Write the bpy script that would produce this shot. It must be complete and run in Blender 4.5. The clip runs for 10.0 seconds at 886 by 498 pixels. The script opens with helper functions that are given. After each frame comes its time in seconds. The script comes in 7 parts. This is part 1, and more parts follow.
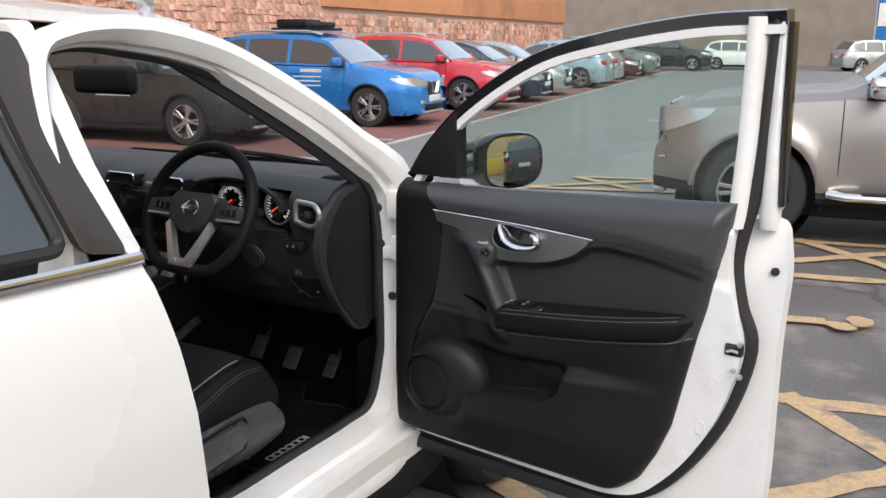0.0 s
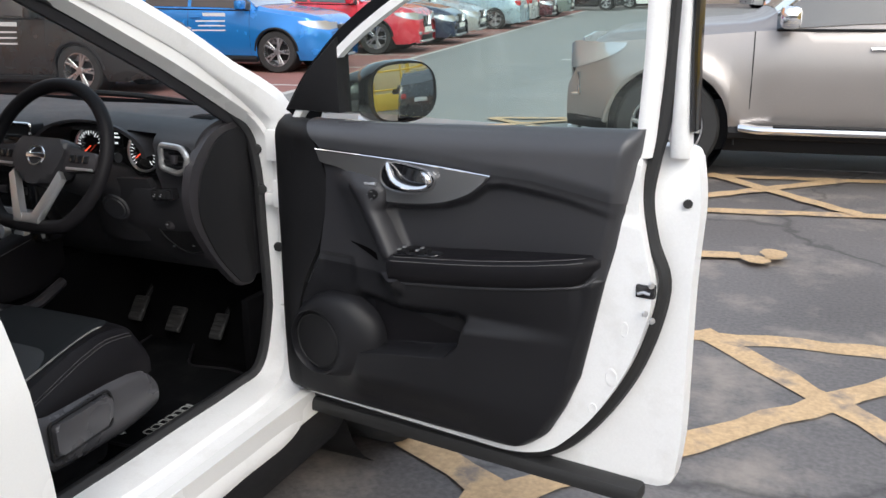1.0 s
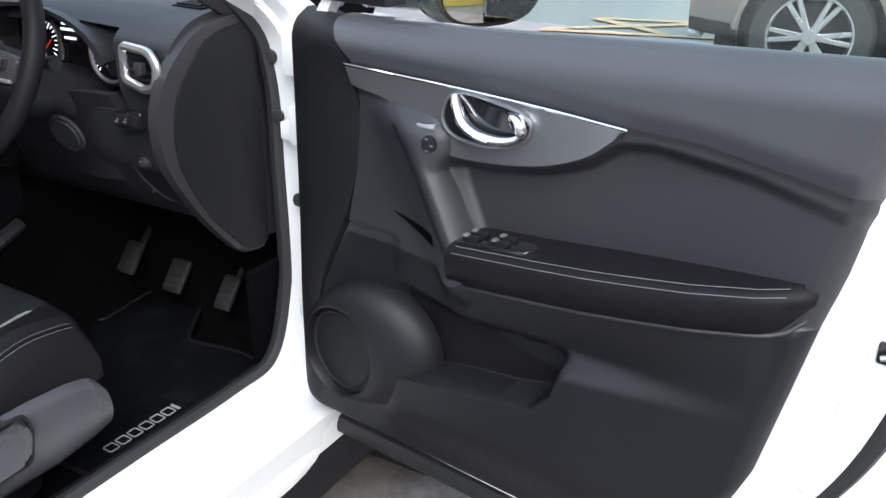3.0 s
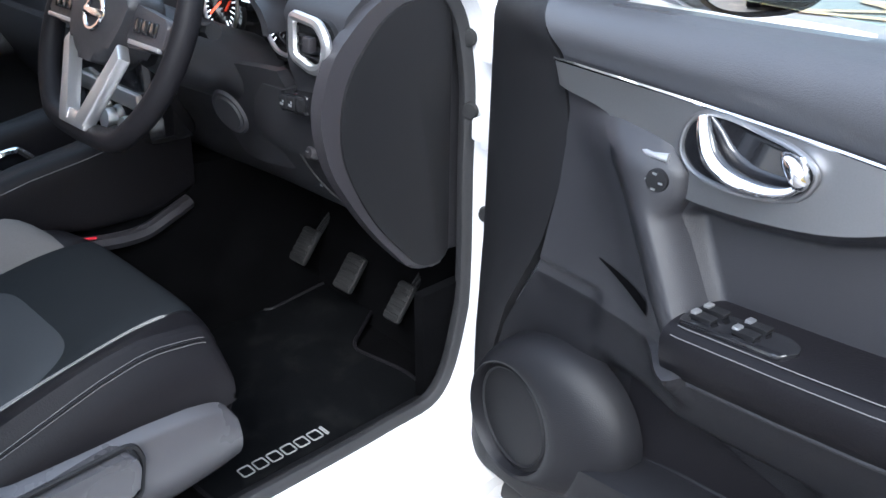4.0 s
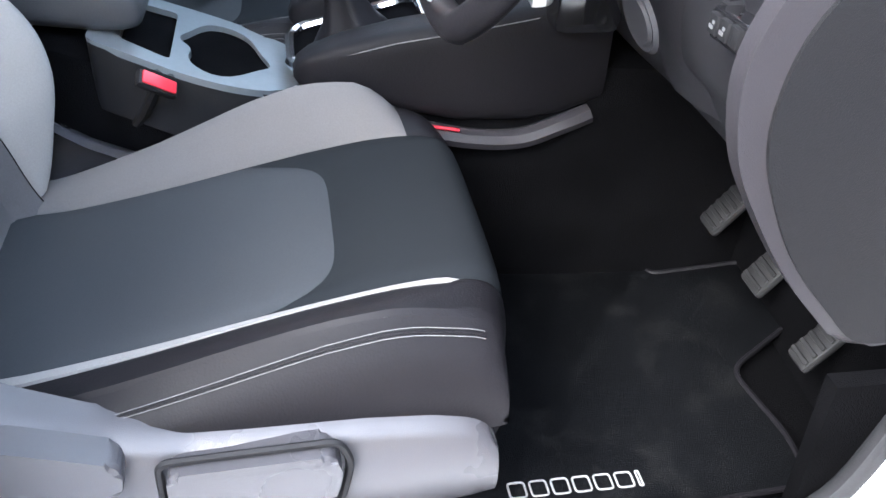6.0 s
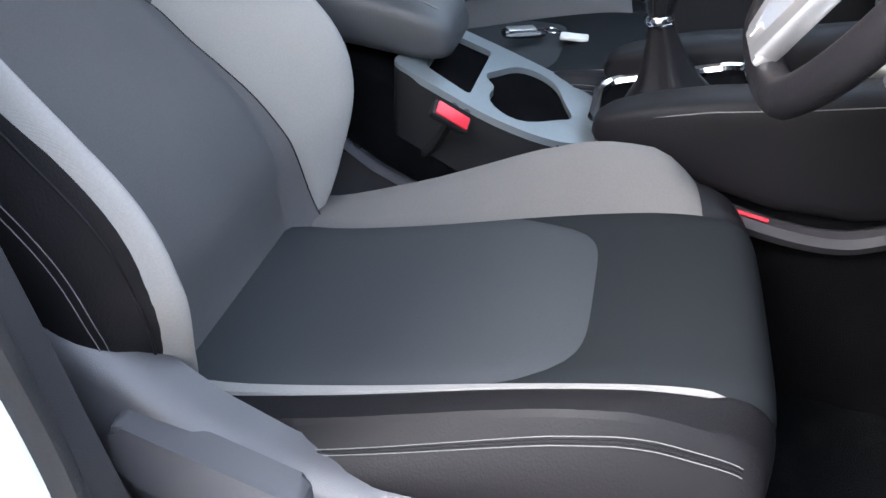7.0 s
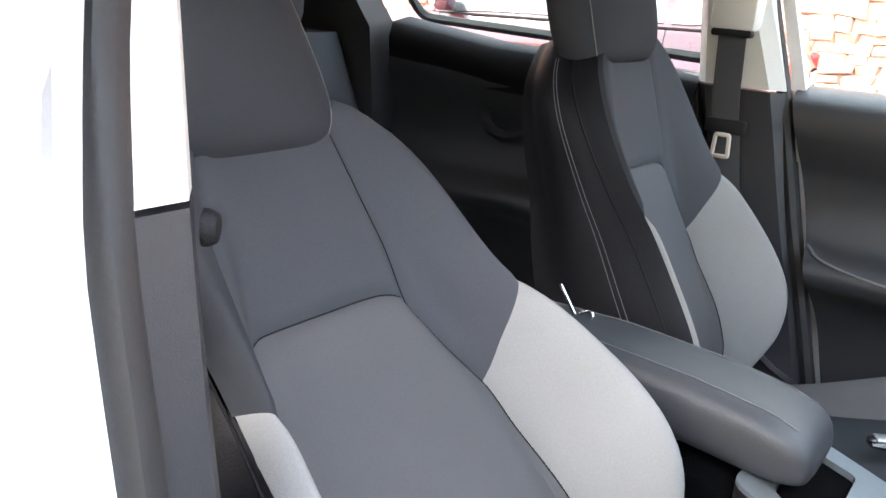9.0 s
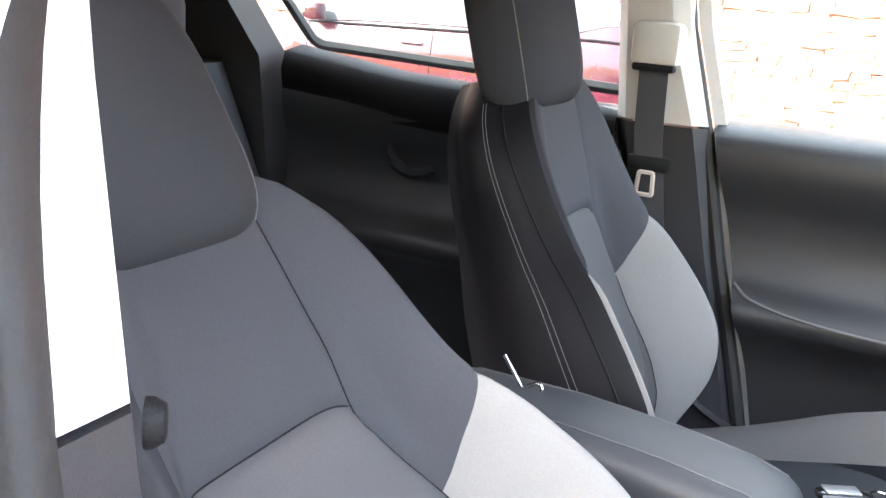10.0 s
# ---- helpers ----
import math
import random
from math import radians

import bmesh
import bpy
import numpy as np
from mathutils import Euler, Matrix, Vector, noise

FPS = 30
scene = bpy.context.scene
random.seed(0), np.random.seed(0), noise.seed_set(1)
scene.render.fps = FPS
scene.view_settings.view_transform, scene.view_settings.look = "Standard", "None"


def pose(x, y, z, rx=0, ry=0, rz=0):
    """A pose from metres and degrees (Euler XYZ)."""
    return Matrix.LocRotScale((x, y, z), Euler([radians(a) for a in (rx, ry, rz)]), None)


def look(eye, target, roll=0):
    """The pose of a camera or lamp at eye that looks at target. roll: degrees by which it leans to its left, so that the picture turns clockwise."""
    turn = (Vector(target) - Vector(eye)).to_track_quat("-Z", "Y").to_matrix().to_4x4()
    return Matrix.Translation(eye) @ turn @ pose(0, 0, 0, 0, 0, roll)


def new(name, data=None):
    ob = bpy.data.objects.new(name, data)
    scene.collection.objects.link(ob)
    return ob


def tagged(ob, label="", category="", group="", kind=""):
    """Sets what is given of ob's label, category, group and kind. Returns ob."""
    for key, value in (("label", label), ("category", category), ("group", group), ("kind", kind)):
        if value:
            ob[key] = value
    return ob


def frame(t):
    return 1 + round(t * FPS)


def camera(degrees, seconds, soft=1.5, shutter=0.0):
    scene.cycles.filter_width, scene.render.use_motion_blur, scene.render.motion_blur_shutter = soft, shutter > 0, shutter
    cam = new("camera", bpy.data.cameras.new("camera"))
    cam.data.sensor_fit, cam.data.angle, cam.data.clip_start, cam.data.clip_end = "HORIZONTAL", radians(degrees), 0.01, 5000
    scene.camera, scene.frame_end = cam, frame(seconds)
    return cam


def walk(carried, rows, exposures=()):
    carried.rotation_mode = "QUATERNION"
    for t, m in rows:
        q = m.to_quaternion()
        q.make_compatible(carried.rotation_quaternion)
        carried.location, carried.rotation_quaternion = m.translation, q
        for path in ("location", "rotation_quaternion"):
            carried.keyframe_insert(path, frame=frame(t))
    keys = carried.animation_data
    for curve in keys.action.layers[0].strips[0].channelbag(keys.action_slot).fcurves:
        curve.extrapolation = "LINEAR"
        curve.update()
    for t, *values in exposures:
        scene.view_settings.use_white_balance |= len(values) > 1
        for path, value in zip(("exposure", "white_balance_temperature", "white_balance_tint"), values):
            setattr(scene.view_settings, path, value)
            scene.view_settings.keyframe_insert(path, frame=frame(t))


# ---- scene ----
cam = camera(53.0, 10.0)
PATH = [
    (0, (2.064, -1.056, 1.501), (1.109, 0.64, 1.039), 0.2),
    (0.5, (2.052, -0.958, 1.475), (1.228, 0.792, 0.969), -1.0),
    (1, (2.037, -0.832, 1.437), (1.249, 0.913, 0.86), -0.6),
    (1.5, (2.027, -0.644, 1.415), (1.185, 1.056, 0.78), 0.5),
    (2, (1.948, -0.45, 1.385), (1.053, 1.204, 0.703), 0.9),
    (2.2, (1.907, -0.394, 1.377), (1.003, 1.248, 0.677), 0.9),
    (3.3, (1.661, -0.061, 1.314), (0.702, 1.487, 0.486), 1.4),
    (3.5, (1.63, 0.005, 1.301), (0.587, 1.492, 0.464), 1.2),
    (4, (1.541, 0.115, 1.298), (0.268, 1.396, 0.438), 1.3),
    (4.5, (1.439, 0.2, 1.271), (-0.011, 1.25, 0.38), 2.0),
    (5, (1.34, 0.299, 1.235), (-0.214, 1.105, 0.267), 3.4),
    (5.2, (1.298, 0.353, 1.236), (-0.272, 1.043, 0.206), 3.3),
    (6.3, (1.178, 0.462, 1.2), (-0.435, 0.637, 0.034), 4.2),
    (6.5, (1.153, 0.473, 1.193), (-0.463, 0.514, 0.017), 4.3),
    (7, (1.111, 0.485, 1.163), (-0.547, 0.159, 0.093), 3.0),
    (7.5, (1.041, 0.445, 1.174), (-0.614, -0.151, 0.22), 4.9),
    (8, (1.019, 0.45, 1.195), (-0.603, -0.425, 0.417), 4.5),
    (8.5, (1.0, 0.425, 1.226), (-0.602, -0.584, 0.585), 4.8),
    (9, (0.972, 0.402, 1.25), (-0.622, -0.664, 0.683), 4.7),
    (9.5, (0.938, 0.356, 1.276), (-0.685, -0.672, 0.721), 5.2),
    (10, (0.894, 0.261, 1.291), (-0.848, -0.562, 0.752), 4.7),
]
EXPOSURES = [(0, 0.35, 6400, 8), (1, 0.55, 6200, 7), (2, 0.82, 6100, 6), (3.5, 1.45, 5600, 6), (4.5, 2.62, 5450, 7), (5.2, 3.95, 5600, 9), (6.5, 2.85, 5800, 9), (7, 2.95, 5950, 9), (7.5, 2.65, 6200, 9), (8.2, 2.75, 6300, 9), (9, 3.45, 6500, 10), (10, 3.88, 6500, 11)]
walk(cam, [(t, look(eye, target, roll)) for t, eye, target, roll in PATH], EXPOSURES)

# ---- light ----
world = bpy.data.worlds.new("sky")
scene.world = world
world.use_nodes = True
wn = world.node_tree.nodes
sky = wn.new("ShaderNodeTexSky")
sky.sky_type, sky.sun_disc = "NISHITA", False
SUN_ELEV, SUN_AZ = 44.0, 138.0     # degrees; azimuth clockwise from +y
sky.sun_elevation, sky.sun_rotation = radians(SUN_ELEV), radians(SUN_AZ)
sky.air_density, sky.dust_density, sky.ozone_density = 1.2, 4.0, 1.5
wn["Background"].inputs["Strength"].default_value = 0.24
cloud = wn.new("ShaderNodeMix")          # thin white overcast over the whole sky
cloud.data_type = "RGBA"
cloud.inputs["Factor"].default_value = 0.55
cloud.inputs["B"].default_value = (3.3, 3.35, 3.45, 1)
world.node_tree.links.new(sky.outputs[0], cloud.inputs["A"])
world.node_tree.links.new(cloud.outputs["Result"], wn["Background"].inputs["Color"])
sun_dir = Vector((math.sin(radians(SUN_AZ)) * math.cos(radians(SUN_ELEV)),
                  math.cos(radians(SUN_AZ)) * math.cos(radians(SUN_ELEV)), math.sin(radians(SUN_ELEV))))
sun = new("sun", bpy.data.lights.new("sun", "SUN"))
sun.data.energy, sun.data.angle, sun.data.color = 1.2, radians(30), (1.0, 0.95, 0.88)
sun.matrix_world = look(sun_dir * 50, (0, 0, 0))


# ---- materials ----
def mat(name, color, rough=0.5, metal=0.0, vary=0.12, scale=4.0, fine=120.0, bump=0.0, coat=0.0, spec=0.5,
        stain=None, stain_amt=0.0, stain_scale=1.5, emit=None, sheen=0.0, per_object=0.0, rough_vary=0.08):
    """A procedural surface: base colour with broad and fine variation, fine relief, and optional worn stains."""
    m = bpy.data.materials.new(name)
    m.use_nodes = True
    nt = m.node_tree
    n, l = nt.nodes, nt.links
    b = n["Principled BSDF"]
    tc = n.new("ShaderNodeTexCoord")
    big = n.new("ShaderNodeTexNoise")
    big.inputs["Scale"].default_value, big.inputs["Detail"].default_value = scale, 5
    small = n.new("ShaderNodeTexNoise")
    small.inputs["Scale"].default_value, small.inputs["Detail"].default_value = fine, 3
    for t in (big, small):
        l.new(tc.outputs["Object"], t.inputs["Vector"])
    add = n.new("ShaderNodeMath")
    add.operation = "ADD"
    l.new(big.outputs["Fac"], add.inputs[0])
    l.new(small.outputs["Fac"], add.inputs[1])
    ramp = n.new("ShaderNodeMapRange")
    ramp.inputs["From Min"].default_value, ramp.inputs["From Max"].default_value = 0.6, 1.4
    ramp.inputs["To Min"].default_value, ramp.inputs["To Max"].default_value = 1 - vary, 1 + vary
    l.new(add.outputs[0], ramp.inputs["Value"])
    mul = n.new("ShaderNodeMix")
    mul.data_type, mul.blend_type = "RGBA", "MULTIPLY"
    mul.inputs["Factor"].default_value = 1.0
    mul.inputs["A"].default_value = (*color, 1)
    comb = n.new("ShaderNodeCombineColor")
    for k in range(3):
        l.new(ramp.outputs[0], comb.inputs[k])
    l.new(comb.outputs[0], mul.inputs["B"])
    out = mul.outputs["Result"]
    if stain:
        st = n.new("ShaderNodeTexNoise")
        st.inputs["Scale"].default_value, st.inputs["Detail"].default_value, st.inputs["Roughness"].default_value = stain_scale, 8, 0.65
        l.new(tc.outputs["Object"], st.inputs["Vector"])
        mr = n.new("ShaderNodeMapRange")
        mr.inputs["From Min"].default_value, mr.inputs["From Max"].default_value = 0.52, 0.66
        mr.inputs["To Max"].default_value = stain_amt
        l.new(st.outputs["Fac"], mr.inputs["Value"])
        mx = n.new("ShaderNodeMix")
        mx.data_type = "RGBA"
        l.new(mr.outputs[0], mx.inputs["Factor"])
        l.new(out, mx.inputs["A"])
        mx.inputs["B"].default_value = (*stain, 1)
        out = mx.outputs["Result"]
    if per_object:
        oi = n.new("ShaderNodeObjectInfo")
        hs = n.new("ShaderNodeHueSaturation")
        pr = n.new("ShaderNodeMapRange")
        pr.inputs["To Min"].default_value, pr.inputs["To Max"].default_value = 1 - per_object, 1 + per_object
        l.new(oi.outputs["Random"], pr.inputs["Value"])
        l.new(pr.outputs[0], hs.inputs["Value"])
        l.new(out, hs.inputs["Color"])
        out = hs.outputs["Color"]
    l.new(out, b.inputs["Base Color"])
    rr = n.new("ShaderNodeMapRange")
    rr.inputs["From Min"].default_value, rr.inputs["From Max"].default_value = 0.3, 0.7
    rr.inputs["To Min"].default_value, rr.inputs["To Max"].default_value = max(0.02, rough - rough_vary), min(1, rough + rough_vary)
    l.new(big.outputs["Fac"], rr.inputs["Value"])
    l.new(rr.outputs[0], b.inputs["Roughness"])
    b.inputs["Metallic"].default_value = metal
    b.inputs["Specular IOR Level"].default_value = spec
    if coat:
        b.inputs["Coat Weight"].default_value, b.inputs["Coat Roughness"].default_value = coat, 0.06
    if sheen:
        b.inputs["Sheen Weight"].default_value, b.inputs["Sheen Roughness"].default_value = sheen, 0.5
    if bump:
        bp = n.new("ShaderNodeBump")
        bp.inputs["Strength"].default_value, bp.inputs["Distance"].default_value = bump, 0.002
        l.new(small.outputs["Fac"], bp.inputs["Height"])
        l.new(bp.outputs[0], b.inputs["Normal"])
    if emit:
        b.inputs["Emission Color"].default_value, b.inputs["Emission Strength"].default_value = (*emit[:3], 1), emit[3]
    return m


def glass(name, tint=(0.9, 0.95, 0.93), alpha=0.07, veil=0.0):
    """Thin window glass: mostly clear, with a mirror-like surface."""
    m = bpy.data.materials.new(name)
    m.use_nodes = True
    n, l = m.node_tree.nodes, m.node_tree.links
    n.remove(n["Principled BSDF"])
    tr, gl, mx, lw = n.new("ShaderNodeBsdfTransparent"), n.new("ShaderNodeBsdfGlossy"), n.new("ShaderNodeMixShader"), n.new("ShaderNodeLayerWeight")
    tr.inputs["Color"].default_value = (*tint, 1)
    gl.inputs["Roughness"].default_value = 0.03
    lw.inputs["Blend"].default_value = 0.5
    fr = n.new("ShaderNodeMath")
    fr.operation = "POWER"
    fr.inputs[1].default_value = 5.0
    l.new(lw.outputs["Facing"], fr.inputs[0])
    ad = n.new("ShaderNodeMath")
    ad.operation, ad.use_clamp = "ADD", True
    ad.inputs[1].default_value = alpha
    l.new(fr.outputs[0], ad.inputs[0])
    l.new(ad.outputs[0], mx.inputs["Fac"])
    l.new(tr.outputs[0], mx.inputs[1])
    l.new(gl.outputs[0], mx.inputs[2])
    last = mx
    if veil:                    # a thin pale diffuse veil, uneven over the pane
        df, m2, nz = n.new("ShaderNodeBsdfDiffuse"), n.new("ShaderNodeMixShader"), n.new("ShaderNodeTexNoise")
        df.inputs["Color"].default_value = (0.8, 0.82, 0.8, 1)
        nz.inputs["Scale"].default_value, nz.inputs["Detail"].default_value = 3.0, 6
        mp = n.new("ShaderNodeMapRange")
        mp.inputs["To Min"].default_value, mp.inputs["To Max"].default_value = veil * 0.6, veil * 1.4
        l.new(nz.outputs["Fac"], mp.inputs["Value"])
        l.new(mp.outputs[0], m2.inputs["Fac"])
        l.new(mx.outputs[0], m2.inputs[1])
        l.new(df.outputs[0], m2.inputs[2])
        last = m2
    l.new(last.outputs[0], n["Material Output"].inputs["Surface"])
    return m


def fabric(name, color, weave=2200.0, vary=0.1):
    """Woven seat cloth: fine crossed threads, dull, with a slight sheen."""
    m = mat(name, color, 0.85, vary=vary, scale=6, fine=500, sheen=0.0, spec=0.06)
    n, l = m.node_tree.nodes, m.node_tree.links
    tc = n.new("ShaderNodeTexCoord")
    hs = []
    for axis in ("X", "Y"):
        w = n.new("ShaderNodeTexWave")
        w.wave_type, w.bands_direction = "BANDS", axis
        w.inputs["Scale"].default_value, w.inputs["Distortion"].default_value = weave / 6.283, 0.6
        l.new(tc.outputs["Object"], w.inputs["Vector"])
        hs.append(w)
    a = n.new("ShaderNodeMath")
    a.operation = "ADD"
    l.new(hs[0].outputs["Fac"], a.inputs[0])
    l.new(hs[1].outputs["Fac"], a.inputs[1])
    bp = n.new("ShaderNodeBump")
    bp.inputs["Strength"].default_value, bp.inputs["Distance"].default_value = 0.12, 0.0006
    l.new(a.outputs[0], bp.inputs["Height"])
    l.new(bp.outputs[0], n["Principled BSDF"].inputs["Normal"])
    return m


WHITE = mat("white_car_paint", (0.80, 0.80, 0.80), 0.28, vary=0.03, scale=2, fine=300, coat=0.6)
JAMB = mat("white_jamb_paint", (0.78, 0.78, 0.79), 0.38, vary=0.04, scale=3, fine=200, stain=(0.45, 0.43, 0.40), stain_amt=0.18, stain_scale=9)
PLASTIC = mat("black_grained_plastic", (0.012, 0.012, 0.0135), 0.55, vary=0.18, scale=5, fine=700, bump=0.35, spec=0.18)
SOFT = mat("soft_charcoal_plastic", (0.024, 0.024, 0.028), 0.45, vary=0.12, scale=4, fine=900, bump=0.3)
SHIELD = mat("grey_hard_plastic", (0.030, 0.028, 0.032), 0.4, vary=0.1, scale=4, fine=900, bump=0.25)
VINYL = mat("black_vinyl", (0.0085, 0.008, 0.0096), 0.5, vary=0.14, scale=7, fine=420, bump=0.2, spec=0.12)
PIANO = mat("gloss_black_plastic", (0.012, 0.012, 0.014), 0.12, vary=0.1, coat=0.5)
RUBBER = mat("black_rubber", (0.016, 0.016, 0.017), 0.6, vary=0.15, scale=20, fine=300, bump=0.2)
TYRE = mat("tyre_rubber", (0.022, 0.022, 0.023), 0.75, vary=0.25, scale=15, fine=250, bump=0.3)
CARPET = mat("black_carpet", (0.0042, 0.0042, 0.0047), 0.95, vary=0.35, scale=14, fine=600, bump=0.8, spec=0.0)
MATTEX = mat("mat_carpet", (0.0052, 0.0055, 0.0063), 0.95, vary=0.3, scale=10, fine=700, bump=0.9, spec=0.0, stain=(0.018, 0.018, 0.018), stain_amt=0.3, stain_scale=14)
SILVER = mat("brushed_silver_trim", (0.66, 0.66, 0.68), 0.38, metal=0.9, vary=0.06, scale=6, fine=500)
CHROME = mat("chrome", (0.82, 0.82, 0.84), 0.1, metal=1.0, vary=0.03)
CLOTH_DARK = fabric("charcoal_cloth", (0.058, 0.059, 0.066))
HEAD_CLOTH = fabric("dark_charcoal_cloth", (0.040, 0.041, 0.046))
CLOTH_MID = fabric("dark_grey_cloth", (0.086, 0.084, 0.088))
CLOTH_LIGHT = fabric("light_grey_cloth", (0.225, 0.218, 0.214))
# cushion cloths: backrest tones darkened, their shade put into the colour
CUSHION_MID = fabric("shaded_charcoal_cloth", (0.034, 0.037, 0.041))
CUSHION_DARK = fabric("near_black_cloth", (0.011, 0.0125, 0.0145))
CUSHION_WING = fabric("shaded_grey_cloth", (0.105, 0.101, 0.102))
SEAL_RUBBER = mat("grey_rubber_seal", (0.018, 0.018, 0.020), 0.6, vary=0.15, scale=20, fine=300, bump=0.2)
THREAD = mat("grey_thread", (0.13, 0.127, 0.13), 0.8)
ARM_VINYL = mat("blue_grey_vinyl", (0.034, 0.036, 0.041), 0.5, vary=0.12, scale=7, fine=420, bump=0.15)
SEAT_SHIELD = mat("satin_grey_plastic", (0.053, 0.052, 0.058), 0.31, vary=0.1, scale=4, fine=900, bump=0.2)
HEADLINER = fabric("pale_headliner", (0.55, 0.54, 0.52))
PALE = mat("pale_grey_trim", (0.62, 0.61, 0.58), 0.6, vary=0.05, fine=700, bump=0.2)
ALLOY = mat("alloy_wheel", (0.55, 0.55, 0.57), 0.3, metal=0.9, vary=0.06)
GLASS = glass("window_glass", alpha=0.03)
VEILED = glass("veiled_window_glass", (0.88, 0.95, 0.92), alpha=0.02, veil=0.012)
TINT = glass("tinted_glass", (0.25, 0.27, 0.28), 0.16)
MIRROR = mat("mirror_glass", (0.95, 0.95, 0.95), 0.02, metal=1.0, vary=0.0, rough_vary=0.0)
WEB = mat("belt_webbing", (0.06, 0.06, 0.065), 0.8, vary=0.15, scale=20, fine=900, bump=0.6)
RED = mat("red_plastic", (0.6, 0.03, 0.05), 0.35, vary=0.05)
RED_LED = mat("red_indicator", (0.5, 0.02, 0.01), 0.3, emit=(1.0, 0.08, 0.03, 1.2))
ORANGE_LED = mat("amber_display", (0.3, 0.1, 0.04), 0.3, emit=(1.0, 0.35, 0.15, 1.2))
DIAL_LIT = mat("lit_dial_marks", (0.7, 0.7, 0.7), 0.4, emit=(1.0, 1.0, 1.0, 0.6))
PAPER = mat("white_paper", (0.8, 0.8, 0.78), 0.8)


# ---- mesh tools ----
def part(name, bm, material, parent=None, label="", smooth=True, angle=40, local=None, category="", group="", kind=""):
    """Link a bmesh as one mesh object, under a thing or a part."""
    me = bpy.data.meshes.new(name)
    bmesh.ops.recalc_face_normals(bm, faces=bm.faces[:])
    if smooth:
        for f in bm.faces:
            f.smooth = True
        for e in bm.edges:
            if len(e.link_faces) == 2 and e.calc_face_angle(0) > radians(angle):
                e.smooth = False
    bm.to_mesh(me)
    bm.free()
    me.materials.append(material)
    ob = new(name, me)
    if parent:
        ob.parent = parent
    if local is not None:
        ob.matrix_basis = local
    return tagged(ob, label, category, group, kind)


def thing(name, m, label, category, group="", kind=""):
    ob = new(name)
    ob.matrix_basis = m
    ob.empty_display_size = 0.1
    return tagged(ob, label, category, group, kind)


def spline(pts, n=8, closed=False):
    """Points along a smooth curve through pts."""
    P = [np.array(p, float) for p in pts]
    N = len(P)
    out = []
    for i in range(N if closed else N - 1):
        if closed:
            a, b, c, d = P[i - 1], P[i], P[(i + 1) % N], P[(i + 2) % N]
        else:
            b, c = P[i], P[i + 1]
            a = P[i - 1] if i else 2 * b - c
            d = P[i + 2] if i + 2 < N else 2 * c - b
        for k in range(n):
            t = k / n
            out.append(0.5 * (2 * b + (c - a) * t + (2 * a - 5 * b + 4 * c - d) * t * t + (3 * b - a - 3 * c + d) * t ** 3))
    if not closed:
        out.append(P[-1])
    return out


def rounded(pts, r=0.02, n=5):
    """A closed polygon with rounded corners. r: one radius, or one a corner."""
    out = []
    P = [np.array(p, float) for p in pts]
    for i, p in enumerate(P):
        rad = r[i] if isinstance(r, (list, tuple)) else r
        a, c = P[i - 1] - p, P[(i + 1) % len(P)] - p
        la, lc = np.linalg.norm(a), np.linalg.norm(c)
        d = min(rad, la * 0.45, lc * 0.45)
        s, e = p + a / la * d, p + c / lc * d
        for k in range(n + 1):
            t = k / n
            out.append((1 - t) ** 2 * s + 2 * t * (1 - t) * p + t * t * e)
    return out


def interp(x, table):
    xs, ys = zip(*table)
    return float(np.interp(x, xs, ys))


def loft(rings, closed=True, caps=True, bm=None, loop=False):
    """Skin through rings of equal count. closed: each ring closes on itself; loop: the last ring joins the first."""
    bm = bm or bmesh.new()
    vs = [[bm.verts.new(tuple(p)) for p in r] for r in rings]
    n = len(rings[0])
    m = len(rings)
    for i in range(m if loop else m - 1):
        for j in range(n if closed else n - 1):
            bm.faces.new((vs[i][j], vs[i][(j + 1) % n], vs[(i + 1) % m][(j + 1) % n], vs[(i + 1) % m][j]))
    if caps and closed and not loop:
        bm.faces.new(vs[0])
        bm.faces.new(vs[-1])
    return bm


def grid(f, nu, nv, bm=None):
    """A surface f(s, t), s and t from 0 to 1."""
    return loft([[f(i / nu, j / nv) for j in range(nv + 1)] for i in range(nu + 1)], closed=False, bm=bm)


def slab(f, nu, nv, thick, bm=None):
    """A surface with thickness: thick is an offset vector."""
    bm = bm or bmesh.new()
    t = np.array(thick, float)
    A = [[bm.verts.new(tuple(f(i / nu, j / nv))) for j in range(nv + 1)] for i in range(nu + 1)]
    B = [[bm.verts.new(tuple(np.array(f(i / nu, j / nv)) + t)) for j in range(nv + 1)] for i in range(nu + 1)]
    for i in range(nu):
        for j in range(nv):
            bm.faces.new((A[i][j], A[i + 1][j], A[i + 1][j + 1], A[i][j + 1]))
            bm.faces.new((B[i][j], B[i][j + 1], B[i + 1][j + 1], B[i + 1][j]))
    rim = [(i, 0) for i in range(nu)] + [(nu, j) for j in range(nv)] + [(i, nv) for i in range(nu, 0, -1)] + [(0, j) for j in range(nv, 0, -1)]
    for k in range(len(rim)):
        a, b = rim[k], rim[(k + 1) % len(rim)]
        bm.faces.new((A[a[0]][a[1]], B[a[0]][a[1]], B[b[0]][b[1]], A[b[0]][b[1]]))
    return bm


